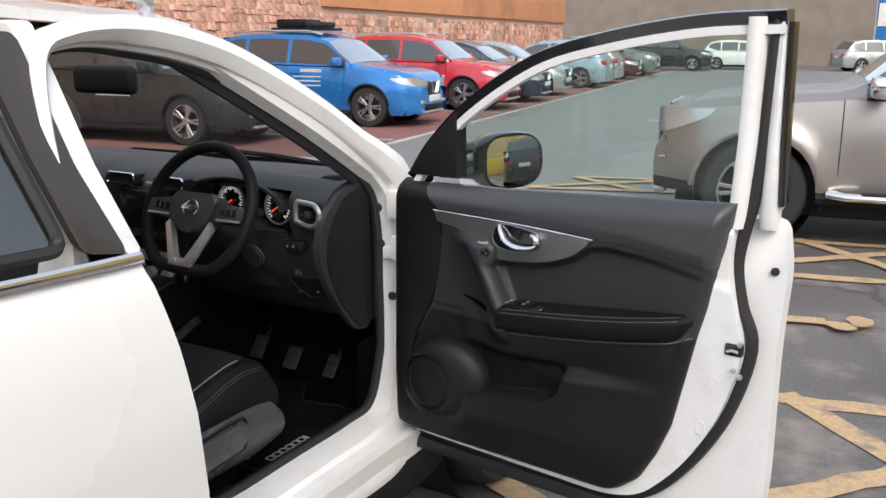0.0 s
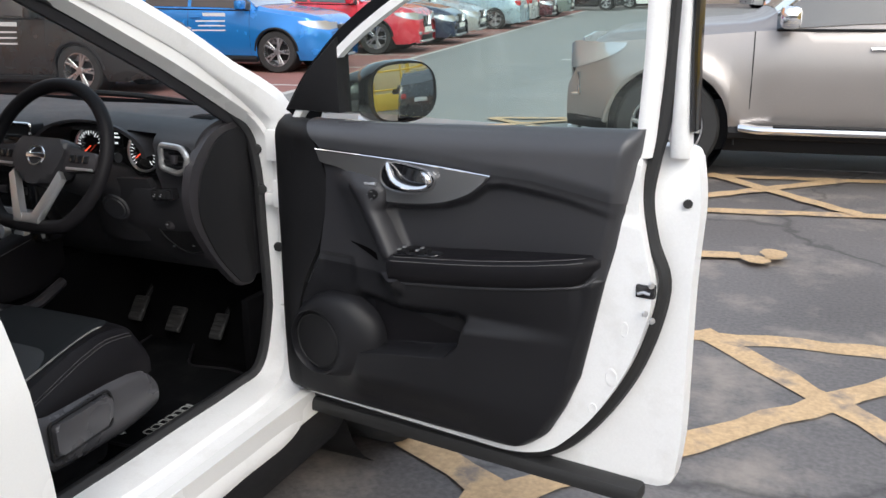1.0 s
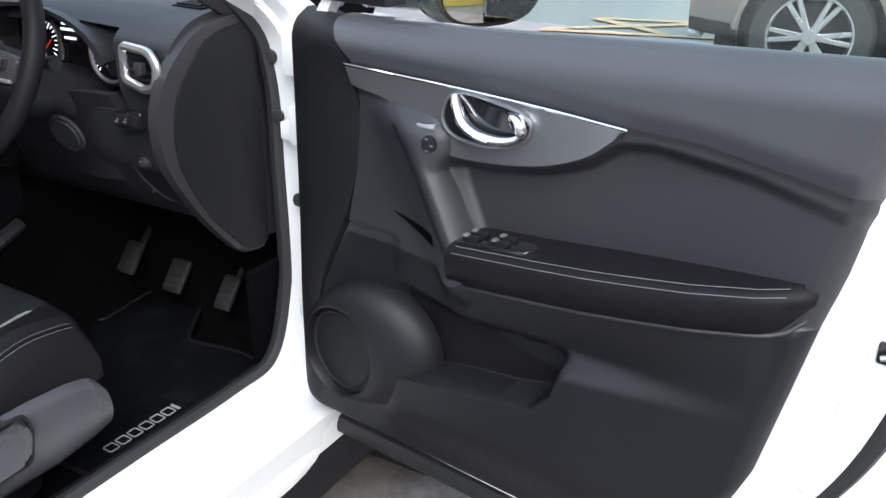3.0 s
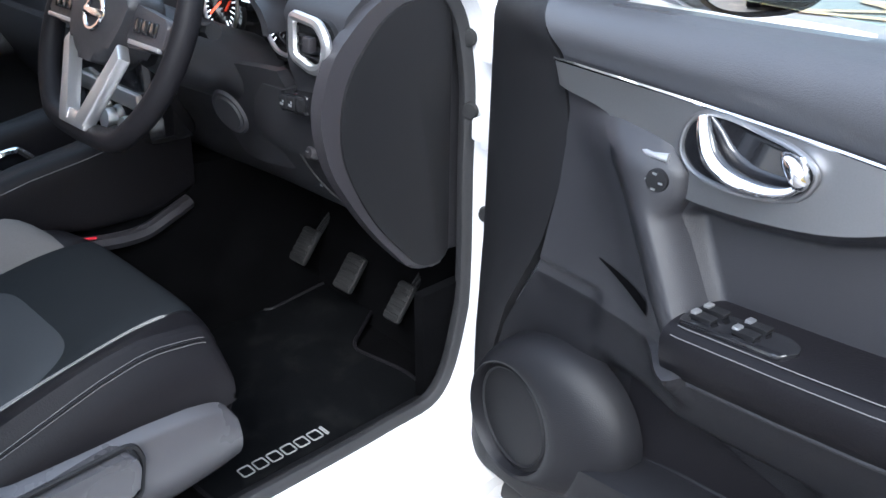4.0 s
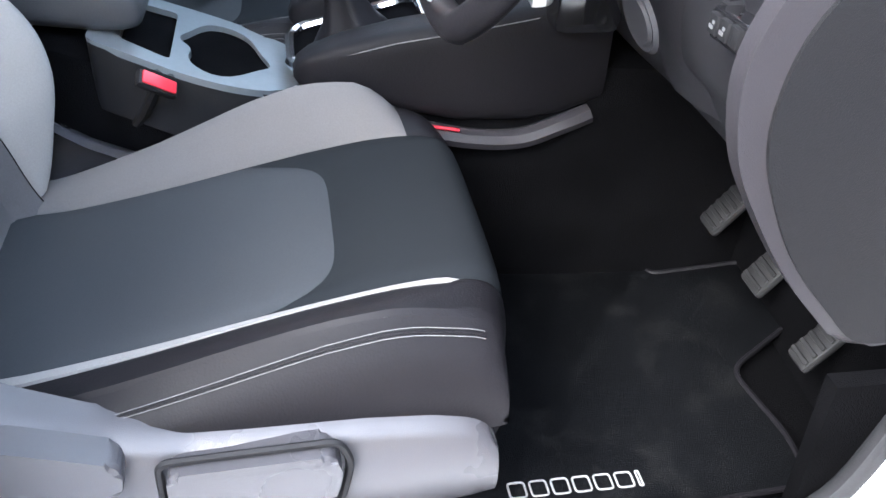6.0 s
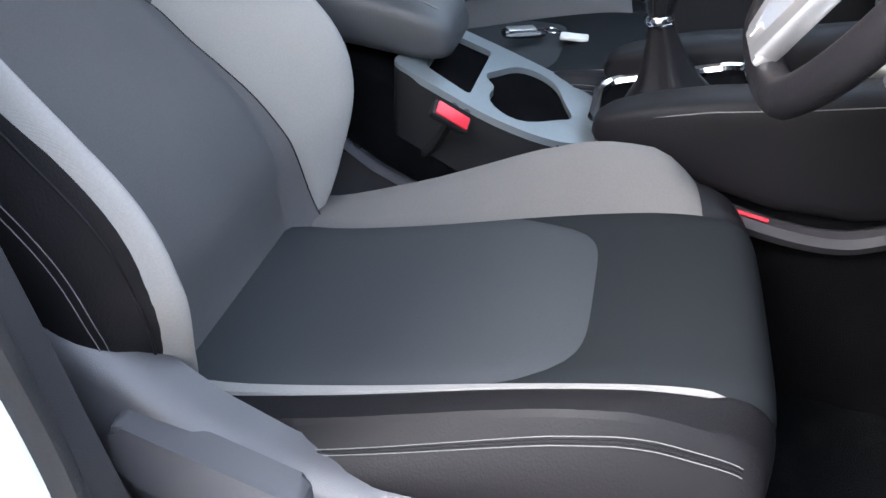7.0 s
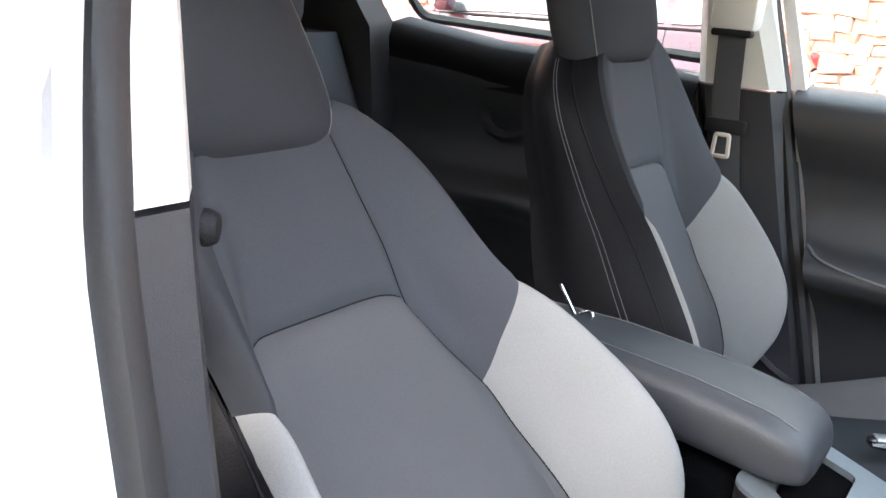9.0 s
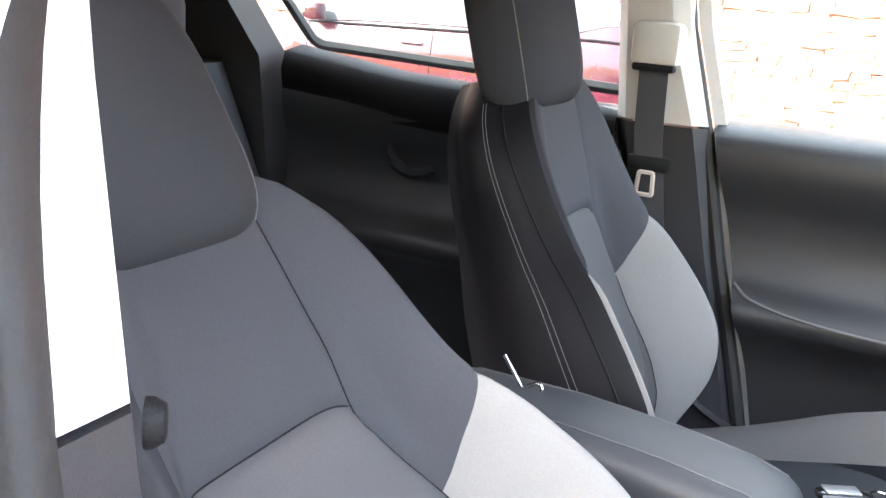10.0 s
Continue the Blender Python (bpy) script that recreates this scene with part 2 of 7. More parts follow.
def prism(poly, put, d0, d1, bevel=0.0, seg=2, bm=None):
    """A polygon given a depth from d0 to d1; put(a, b, d) gives the place. Both rims are bevelled."""
    bm = bm or bmesh.new()
    sub = bmesh.new()
    lo = [sub.verts.new(tuple(put(a, b, d0))) for a, b in poly]
    hi = [sub.verts.new(tuple(put(a, b, d1))) for a, b in poly]
    n = len(poly)
    fl, fh = sub.faces.new(lo[::-1]), sub.faces.new(hi)
    for i in range(n):
        sub.faces.new((lo[i], lo[(i + 1) % n], hi[(i + 1) % n], hi[i]))
    if bevel:
        bmesh.ops.bevel(sub, geom=list(set(fl.edges[:] + fh.edges[:])), offset=bevel, segments=seg, affect="EDGES", profile=0.5)
    merge(bm, sub)
    return bm


def merge(bm, sub):
    me = bpy.data.meshes.new("tmp")
    sub.to_mesh(me)
    sub.free()
    bm.from_mesh(me)
    bpy.data.meshes.remove(me)
    return bm


def box(lo, hi, bevel=0.0, seg=2, bm=None, m=None):
    bm = bm or bmesh.new()
    sub = bmesh.new()
    bmesh.ops.create_cube(sub, size=1.0)
    lo, hi = Vector(lo), Vector(hi)
    for v in sub.verts:
        v.co = Vector((v.co[k] * (hi[k] - lo[k]) + (lo[k] + hi[k]) / 2 for k in range(3)))
    if bevel:
        bmesh.ops.bevel(sub, geom=sub.edges[:], offset=bevel, segments=seg, affect="EDGES", profile=0.5)
    if m is not None:
        sub.transform(m)
    return merge(bm, sub)


def tube(path, r=0.01, n=8, closed=False, bm=None, flat=1.0, up=(0, 0, 1)):
    """A bar along a path. r: one radius, or one a point. flat: height against width."""
    P = [Vector(p) for p in path]
    rings = []
    N = len(P)
    for i, p in enumerate(P):
        if closed:
            t = P[(i + 1) % N] - P[i - 1]
        else:
            t = P[min(i + 1, N - 1)] - P[max(i - 1, 0)]
        t.normalize()
        s = t.cross(Vector(up))
        if s.length < 1e-3:
            s = t.cross(Vector((1, 0, 0.1)))
        s.normalize()
        u = s.cross(t)
        rad = r[i] if isinstance(r, (list, tuple)) else r
        rings.append([p + s * math.cos(2 * math.pi * k / n) * rad + u * math.sin(2 * math.pi * k / n) * rad * flat for k in range(n)])
    return loft(rings, bm=bm, loop=closed)


def lathe(profile, m=None, n=32, bm=None):
    """Turn (radius, height) round the local z axis."""
    sub = loft([[(r * math.cos(2 * math.pi * k / n), r * math.sin(2 * math.pi * k / n), h) for k in range(n)] for r, h in profile], caps=False)
    bmesh.ops.remove_doubles(sub, verts=sub.verts[:], dist=1e-6)
    if m is not None:
        sub.transform(m)
    return merge(bm or bmesh.new(), sub)


def axis_to(p, d):
    """A pose at p whose z axis runs along d."""
    return Matrix.Translation(p) @ Vector(d).to_track_quat("Z", "Y").to_matrix().to_4x4()


# ---- ground and walls ----
ASPHALT = mat("worn_asphalt", (0.125, 0.115, 0.112), 0.55, vary=0.45, scale=1.1, fine=55, bump=0.9, stain=(0.27, 0.235, 0.205), stain_amt=0.85, stain_scale=1.9)
an, al = ASPHALT.node_tree.nodes, ASPHALT.node_tree.links
crack = an.new("ShaderNodeTexVoronoi")
crack.feature = "DISTANCE_TO_EDGE"
crack.inputs["Scale"].default_value = 0.55
warp = an.new("ShaderNodeTexNoise")
warp.inputs["Scale"].default_value, warp.inputs["Detail"].default_value = 2.5, 6
mixv = an.new("ShaderNodeMix")
mixv.data_type = "VECTOR"
mixv.inputs["Factor"].default_value = 0.35
tco = an.new("ShaderNodeTexCoord")
al.new(tco.outputs["Object"], warp.inputs["Vector"])
al.new(tco.outputs["Object"], mixv.inputs["A"])
al.new(warp.outputs["Color"], mixv.inputs["B"])
al.new(mixv.outputs["Result"], crack.inputs["Vector"])
cr = an.new("ShaderNodeMapRange")
cr.inputs["From Max"].default_value = 0.012
cr.inputs["To Min"].default_value = 0.45
al.new(crack.outputs["Distance"], cr.inputs["Value"])
dark = an.new("ShaderNodeMix")
dark.data_type, dark.blend_type = "RGBA", "MULTIPLY"
dark.inputs["Factor"].default_value = 1.0
base_in = an["Principled BSDF"].inputs["Base Color"]
al.new(base_in.links[0].from_socket, dark.inputs["A"])
al.new(cr.outputs[0], dark.inputs["B"])
al.new(dark.outputs["Result"], base_in)
LINE = mat("worn_yellow_line_paint", (0.50, 0.35, 0.20), 0.8, vary=0.3, scale=5, fine=60, bump=0.4, stain=(0.19, 0.165, 0.15), stain_amt=0.9, stain_scale=5)
PAVER = mat("red_block_paving", (0.22, 0.10, 0.085), 0.85, vary=0.25, scale=2, fine=40, bump=0.5)
WHITE_LINE = mat("worn_white_line_paint", (0.45, 0.45, 0.43), 0.8, vary=0.2, scale=4, fine=50)
STONE = mat("sandstone_block", (0.66, 0.36, 0.26), 0.9, vary=0.4, scale=7, fine=30, bump=0.8, per_object=0.22, stain=(0.74, 0.62, 0.50), stain_amt=0.85, stain_scale=0.9)
MORTAR = mat("old_mortar", (0.62, 0.44, 0.35), 0.95, vary=0.2, scale=1, fine=30, bump=0.6)
RENDERED = mat("orange_render", (0.72, 0.33, 0.16), 0.85, vary=0.12, scale=0.6, fine=20, bump=0.4, stain=(0.42, 0.20, 0.12), stain_amt=0.5, stain_scale=0.5)
GREY_STONE = mat("grey_stone", (0.24, 0.20, 0.17), 0.9, vary=0.3, scale=1, fine=20, bump=0.7)
YELLOW = mat("yellow_cladding", (0.85, 0.55, 0.06), 0.5, vary=0.06, scale=1, fine=20)

bm = bmesh.new()
bmesh.ops.create_circle(bm, cap_ends=True, radius=400, segments=64)
ground = part("ground", bm, ASPHALT, kind="structure", label="worn grey asphalt of a car park", category="ground")


def strip(name, a, b, w, material, z=0.004, label="", parent=None, wear=0.03):
    """A painted line on the ground, with a slightly ragged edge."""
    a, b = Vector((*a, 0)), Vector((*b, 0))
    d = (b - a).normalized()
    s = Vector((-d.y, d.x, 0))
    n = max(2, int((b - a).length / 0.12))
    rings = []
    for i in range(n + 1):
        p = a.lerp(b, i / n)
        k1, k2 = noise.noise(p * 7.3) * wear, noise.noise(p * 6.1 + Vector((9, 3, 1))) * wear
        rings.append([p + s * (w / 2 + k1) + Vector((0, 0, z)), p - s * (w / 2 + k2) + Vector((0, 0, z))])
    return part(name, loft(rings, closed=False), material, parent, label, smooth=False, kind="structure")


LINES = [((0.2, 2.55), (4.6, 3.22)), ((1.58, 2.82), (2.95, 1.50)), ((1.2, 1.24), (2.75, 3.07)), ((0.45, 1.72), (1.30, 1.27)), ((3.0, 3.0), (4.6, 1.4)),
         ((0.2, 4.68), (4.8, 5.72)), ((0.2, 5.82), (4.8, 6.72)), ((0.9, 5.0), (2.15, 6.22)), ((1.15, 6.08), (2.25, 5.10)), ((2.6, 5.2), (3.6, 6.45)),
         ((1.15, 1.25), (4.6, 1.30)), ((1.28, 3.86), (1.62, 3.97)),
         ((-1.62, 7.25), (0.9, 8.05)), ((-1.45, 8.15), (1.0, 8.95)), ((-1.6, 7.3), (-0.35, 8.5)), ((-1.45, 8.15), (-0.55, 7.6)), ((-0.4, 8.5), (0.5, 7.9))]
for i, (a, b) in enumerate(LINES):
    strip("painted_line", a, b, 0.115, LINE, z=0.004 + 0.0012 * i, label="worn yellow hatching line painted on asphalt")
bm = bmesh.new()
for k in (0, 1, 2, 6, 7, 8, 9):
    t = -2.4 + k * 0.36
    bmesh.ops.create_circle(bm, cap_ends=True, radius=0.05 + 0.012 * (k % 3), segments=7, matrix=Matrix.Translation((1.72 + 0.07 * math.cos(t), 3.97 + 0.09 * math.sin(t), 0.026 + k * 1e-3)))
part("painted_line", bm, LINE, label="worn yellow painted symbol on asphalt", smooth=False, kind="structure")

# the bays and walls stand on a grid turned a little against the white car
PHI = 8.5
GRID = pose(0, 0, 0, 0, 0, PHI)


def grid_xy(gx, gy):
    p = GRID @ Vector((gx, gy, 0))
    return (p.x, p.y)


LANE = mat("smooth_lane_asphalt", (0.185, 0.185, 0.175), 0.55, vary=0.25, scale=0.8, fine=60, bump=0.6, stain=(0.25, 0.24, 0.22), stain_amt=0.6, stain_scale=0.9)
part("road", box((-3.4, 6.2, -0.05), (26, 47, 0.0045)), LANE, kind="structure", label="paler smooth asphalt of the driving lane", category="road", local=GRID)
part("pavement", box((-9.6, -30, -0.05), (-3.5, 44, 0.005)), PAVER, kind="structure", label="red block paving of the parking bays", category="pavement", local=GRID)
strip("painted_line", grid_xy(-3.45, -30), grid_xy(-3.45, 44), 0.12, WHITE_LINE, z=0.009, label="pale edge line of the parking row")
for gy in (8.2, 10.9, 13.7, 16.4, 19.0, 21.7, 24.4):
    strip("painted_line", grid_xy(-8.3, gy), grid_xy(-3.6, gy), 0.1, WHITE_LINE, z=0.009, label="white line between parking bays")
bm = prism([(0, -0.1), (1.0, -0.1), (1.0, -0.28), (1.6, 0), (1.0, 0.28), (1.0, 0.1), (0, 0.1)], lambda a, b, d: (-2.9 + a * 0.9, 15.6 + b, d), 0.002, 0.006)
part("painted_line", bm, WHITE_LINE, label="faded white direction arrow on asphalt", kind="structure")

WALL_X = -9.7
wall = part("wall_west", box((WALL_X - 0.6, -32, 0), (WALL_X, 47, 6.5)), MORTAR, kind="structure", label="old orange-red sandstone retaining wall", category="wall", local=GRID)
part("wall_north", box((-14, 56, 0), (42, 56.6, 7)), GREY_STONE, kind="structure", label="dark grey stone wall at the far end", category="wall", local=GRID)
part("wall_render", box((WALL_X, 20, 2.3), (WALL_X + 0.12, 47, 6.4), 0.02), RENDERED, kind="structure", label="orange rendered upper wall", category="wall", local=GRID)
part("wall_east", box((30, -30, 0), (30.5, 56, 5)), GREY_STONE, kind="structure", label="grey stone boundary wall", category="wall", local=GRID)
part("wall_south", box((-14, -34, 0), (30, -33.5, 5)), GREY_STONE, kind="structure", label="grey stone boundary wall", category="wall", local=GRID)


# ---- the white car ----
car = thing("parked_car", Matrix.Identity(4), "white compact SUV with its driver's door wide open", "car")

XIN = [(0.2, 0.655), (0.42, 0.66), (0.6, 0.68), (0.9, 0.678), (1.1, 0.665), (1.29, 0.632), (1.435, 0.583), (1.5, 0.558), (1.6, 0.53)]
APERTURE = [(1.0, 0.44), (1.035, 0.60), (1.035, 0.85), (1.035, 1.0), (0.992, 1.105), (0.80, 1.252), (0.546, 1.392), (0.374, 1.450), (0.18, 1.478),
            (0.06, 1.476), (0.008, 1.445), (-0.025, 1.29), (0.0, 1.117), (0.06, 0.9), (0.115, 0.70), (0.15, 0.53), (0.22, 0.435), (0.4, 0.42), (0.65, 0.42), (0.88, 0.42)]
RIM_W = [0.135, 0.080, 0.078, 0.080, 0.075, 0.055, 0.05, 0.05, 0.05, 0.05, 0.05, 0.055, 0.045, 0.05, 0.06, 0.10, 0.17, 0.19, 0.19, 0.185]
loop = spline([(y, z, w) for (y, z), w in zip(APERTURE, RIM_W)], 6, closed=True)


def ring_section(offsets):
    rings = []
    N = len(loop)
    for i, (y, z, w) in enumerate(loop):
        t = loop[(i + 1) % N][:2] - loop[i - 1][:2]
        t = t / np.linalg.norm(t)
        o = np.array((t[1], -t[0]))
        if o @ (np.array((y, z)) - np.array((0.5, 0.9))) < 0:
            o = -o
        x = interp(z, XIN) + 0.038 * min(1, max(0, (0.25 - y) / 0.12)) * min(1, max(0, (z - 0.5) / 0.1))
        slim = 1 - 0.28 * min(1, max(0, (z - 1.1) / 0.1)) * (1 + 1.2 * min(1, max(0, (0.27 - y) / 0.25)))       # slender along the windscreen pillar and the roof
        rings.append([(x + f * w + g, y + o[0] * d * slim, z + o[1] * d * slim) for f, g, d in offsets])
    return rings


part("door_frame", loft(ring_section([(0, -0.03, 0.05), (0, -0.03, 0.012), (0, 0, 0), (0.5, 0, 0.004), (0.55, 0, 0.016), (0.9, 0, 0.022), (1, 0, 0.032), (1, 0.012, 0.065), (1, 0.0, 0.10), (0.2, 0, 0.11)]), loop=True), JAMB, car, "white painted door frame")
part("door_seal", loft(ring_section([(0, -0.014, 0.004), (0, -0.018, -0.008), (0, -0.009, -0.015), (0, 0.001, -0.015), (0, 0.006, -0.010), (0, 0.008, 0.0), (0, 0.006, 0.008), (0, 0, 0.012)]), loop=True), SEAL_RUBBER, car, "dark rubber door seal")

SIDE = [(0.18, 0.80), (0.30, 0.845), (0.45, 0.865), (0.62, 0.878), (0.80, 0.885), (0.95, 0.872), (1.06, 0.845), (1.13, 0.81), (1.30, 0.725), (1.45, 0.655), (1.52, 0.615), (1.58, 0.54)]
ARCH_F, ARCH_R, ARCH_RAD, ARCH_Z = 1.55, -1.10, 0.39, 0.335


def side(y, z):
    x = interp(z, SIDE)
    return x - 0.05 * max(0, (y - 1.3) / 0.9) ** 2 - 0.06 * max(0, (-1.2 - y) / 0.6) ** 2


def arch(y, low):
    for c in (ARCH_F, ARCH_R):
        d = ARCH_RAD ** 2 - (y - c) ** 2
        if d > 0:
            low = max(low, ARCH_Z + math.sqrt(d))
    return low


def body_panel(name, y0, y1, z0, z1, s=1, material=WHITE, ny=24, nz=16, label="", bulge=0.0):
    """A skin panel of the car's flank. y0, y1 follow the height; z0, z1 follow the length."""
    def f(a, b):
        zr = 0.42 + 0.7 * b
        ya, yb = y0(zr), y1(zr)
        y = ya + (yb - ya) * a
        lo, hi = arch(y, z0(y)), z1(y)
        z = lo + (hi - lo) * b
        return (s * (side(y, z) + bulge * math.sin(math.pi * min(1, max(0, b)))), y, z)
    return part(name, slab(f, ny, nz, (-s * 0.03, 0, 0)), material, car, label)


belt = lambda y: 1.105 + 0.03 * max(0, -y) + (-0.03 * max(0, y - 0.6))
sill_z = lambda y: 0.42
edge_b = lambda z: interp(z, [(0.3, 0.13), (0.6, 0.115), (0.8, 0.09), (0.9, 0.075), (1.04, 0.05), (1.13, 0.03), (1.5, -0.01)])
const = lambda v: (lambda _: v)
edge_p = lambda z: interp(z, [(0.3, 0.165), (0.9, 0.15), (1.04, 0.105), (1.13, 0.045), (1.5, -0.135)])
body_panel("rear_door", const(-1.0), edge_b, sill_z, belt, 1, label="white rear door")
body_panel("fender", const(1.14), const(2.15), const(0.30), lambda y: 1.08 - 0.16 * max(0, y - 1.1) ** 1.3, 1)
body_panel("rear_quarter", const(-1.75), const(-1.01), const(0.32), lambda y: 1.14, 1)
body_panel("fender", const(1.14), const(2.15), const(0.30), lambda y: 1.08 - 0.16 * max(0, y - 1.1) ** 1.3, -1)
body_panel("rear_quarter", const(-1.75), const(-1.01), const(0.32), lambda y: 1.14, -1)
body_panel("rear_door", const(-1.0), lambda z: edge_p(z) - 0.01, sill_z, belt, -1, label="white rear door")
body_panel("passenger_door", edge_p, const(1.13), sill_z, belt, -1, label="white passenger door, shut")
for s in (1, -1):
    body_panel("sill_cladding", const(-0.68), const(1.13), const(0.19), const(0.345), s, PLASTIC, 12, 4, "black plastic sill cladding", 0.012)
    body_panel("sill_panel", const(-0.68), const(1.13), const(0.345), const(0.425), s, WHITE, 12, 3)
# belt strip, window glass and frame of the rear door
part("belt_trim", tube([(side(y, belt(y)) + 0.004, y, belt(y) + 0.008) for y in np.linspace(-1.0, edge_b(1.13), 12)], 0.011, 8, flat=1.2), CHROME, car, "chrome belt strip")


def side_glass(name, pts, s, material, off=0.0, th=0.006, label=""):
    def put(a, b, d):
        return (s * (side(a, b) - off - d), a, b)
    return part(name, prism(rounded(pts, 0.03), put, 0, th), material, car, label)


REAR_WIN = [(-0.10, 1.15), (-0.145, 1.475), (-0.85, 1.445), (-0.98, 1.36), (-0.88, 1.175)]
g = side_glass("rear_door_window", REAR_WIN, 1, TINT, 0.012, label="dark tinted rear window")
g.visible_shadow = False
bm = prism(rounded([(0.012, 1.125), (-0.022, 1.28), (-0.034, 1.51), (-0.115, 1.51), (-0.10, 1.30), (-0.075, 1.14)], 0.015), lambda a, b, d: (side(a, b) - d + 0.006, a, b), 0, 0.02, 0.003)
PILLAR = mat("brown_grey_pillar_plastic", (0.045, 0.038, 0.036), 0.38, vary=0.1)
part("pillar_cover", bm, PILLAR, car, "glossy dark pillar cover on the rear door")
bm = prism(rounded([(0.046, 1.12), (0.022, 1.28), (0.016, 1.53), (-0.032, 1.53), (-0.020, 1.28), (0.014, 1.12)], 0.008), lambda a, b, d: (side(a, b) - d + 0.0, a, b), 0.0, 0.03, 0.003)
part("door_edge", bm, WHITE, car)
for s in (1, -1):
    part("window_seal", tube([(s * (side(a, b) - 0.008), a, b) for a, b in rounded(REAR_WIN, 0.03)], 0.012, 6, closed=True), RUBBER, car)

# roof, rails, windscreen, bonnet, tail
def roof_f(a, b):
    y = 0.46 - 1.85 * a
    w = interp(y, [(-1.4, 0.53), (-0.8, 0.565), (0.46, 0.555)])
    u = 2 * b - 1
    zc = interp(y, [(-1.4, 1.515), (-0.8, 1.575), (0.0, 1.60), (0.46, 1.575)])
    return (u * w, y, zc - 0.045 * abs(u) ** 3)


part("roof_panel", slab(roof_f, 16, 20, (0, 0, -0.02)), WHITE, car, "white roof panel")
part("headliner", slab(lambda a, b: tuple(np.array(roof_f(a, b)) * (0.97, 1, 1) - (0, 0, 0.045)), 12, 12, (0, 0, -0.012)), HEADLINER, car, "pale cloth headliner")
for s in (1, -1):
    part("roof_rail", tube(spline([(s * 0.53, 0.36, 1.555), (s * 0.545, 0.28, 1.60), (s * 0.55, -0.3, 1.62), (s * 0.535, -1.05, 1.585), (s * 0.52, -1.15, 1.545)], 6), 0.017, 8, flat=1.3), SILVER, car, "silver roof rail")


def screen_f(a, b):
    u = 2 * b - 1
    y = 1.30 - 0.84 * a - 0.16 * u * u * (1 - 0.5 * a)
    w = 0.66 - 0.12 * a
    return (u * w, y, 1.10 + 0.465 * a ** 0.92 - 0.02 * u * u)


ws = part("windscreen", grid(screen_f, 12, 16), GLASS, car, "clear windscreen")
ws.visible_shadow = False
for s in (1, -1):
    e = 1.0 if s > 0 else 0.0
    outer = [screen_f(a, e) for a in np.linspace(0, 1, 10)]
    rings = []
    for k, p in enumerate(outer):
        q = np.array(p)
        x_in = interp(q[2], XIN)
        rings.append([q + (0, 0, 0.006), (s * (x_in + 0.05), q[1] - 0.035, q[2] - 0.006), (s * (x_in + 0.045), q[1] - 0.06, q[2] - 0.025), (s * (x_in + 0.01), q[1] - 0.07, q[2] - 0.035), q - (s * 0.012, 0.01, 0.012)])
    part("windscreen_pillar", loft(rings), WHITE, car, "white windscreen pillar")
    if s > 0:
        trim = []
        for p in outer:
            q = np.array(p)
            x_in = interp(q[2], XIN)
            trim.append([(x_in + 0.004, q[1] - 0.07, q[2] - 0.036), q - (0.008, 0.0, 0.012), q - (0.018, 0.005, 0.02), (x_in - 0.02, q[1] - 0.07, q[2] - 0.055), (x_in - 0.008, q[1] - 0.08, q[2] - 0.05)])
        part("pillar_trim", loft(trim), SOFT, car, "dark inner windscreen pillar trim")
    if s < 0:
        part("pillar_trim", tube([tuple(np.array(p) + (0.03, -0.04, -0.04)) for p in outer], 0.035, 8), PALE, car, "pale pillar trim")


def bonnet_f(a, b):
    u = 2 * b - 1
    y = 1.28 + 0.86 * a
    return (u * (0.74 - 0.07 * a), y - 0.12 * u * u * (1 - a) - 0.1 * u * u * a, 1.055 - 0.03 * a - 0.15 * a ** 3 - 0.03 * u * u)


part("bonnet", slab(bonnet_f, 14, 18, (0, 0, -0.02)), WHITE, car, "white bonnet")
part("front_bumper", grid(lambda a, b: ((2 * b - 1) * 0.82, 2.12 + 0.16 * math.sin(math.pi * a) ** 0.6 - 0.16 * (2 * b - 1) ** 4, 0.22 + 0.62 * a), 10, 20), WHITE, car)
part("tailgate", slab(lambda a, b: ((2 * b - 1) * (0.80 - 0.24 * max(0, a - 0.45)), -1.78 - 0.14 * math.sin(math.pi * a) + 0.36 * max(0, a - 0.5), 0.35 + 1.18 * a), 14, 12, (0, 0.03, 0)), WHITE, car)
part("scuttle", slab(lambda a, b: ((2 * b - 1) * 0.66, 1.22 + 0.12 * a - 0.10 * (2 * b - 1) ** 2, 1.085 - 0.03 * a), 4, 14, (0, 0, -0.03)), PLASTIC, car, "black scuttle panel")
part("wiper", tube([(0.45, 1.20, 1.105), (0.1, 1.26, 1.115), (-0.15, 1.27, 1.118)], 0.009, 6), PLASTIC, car, "black windscreen wiper")


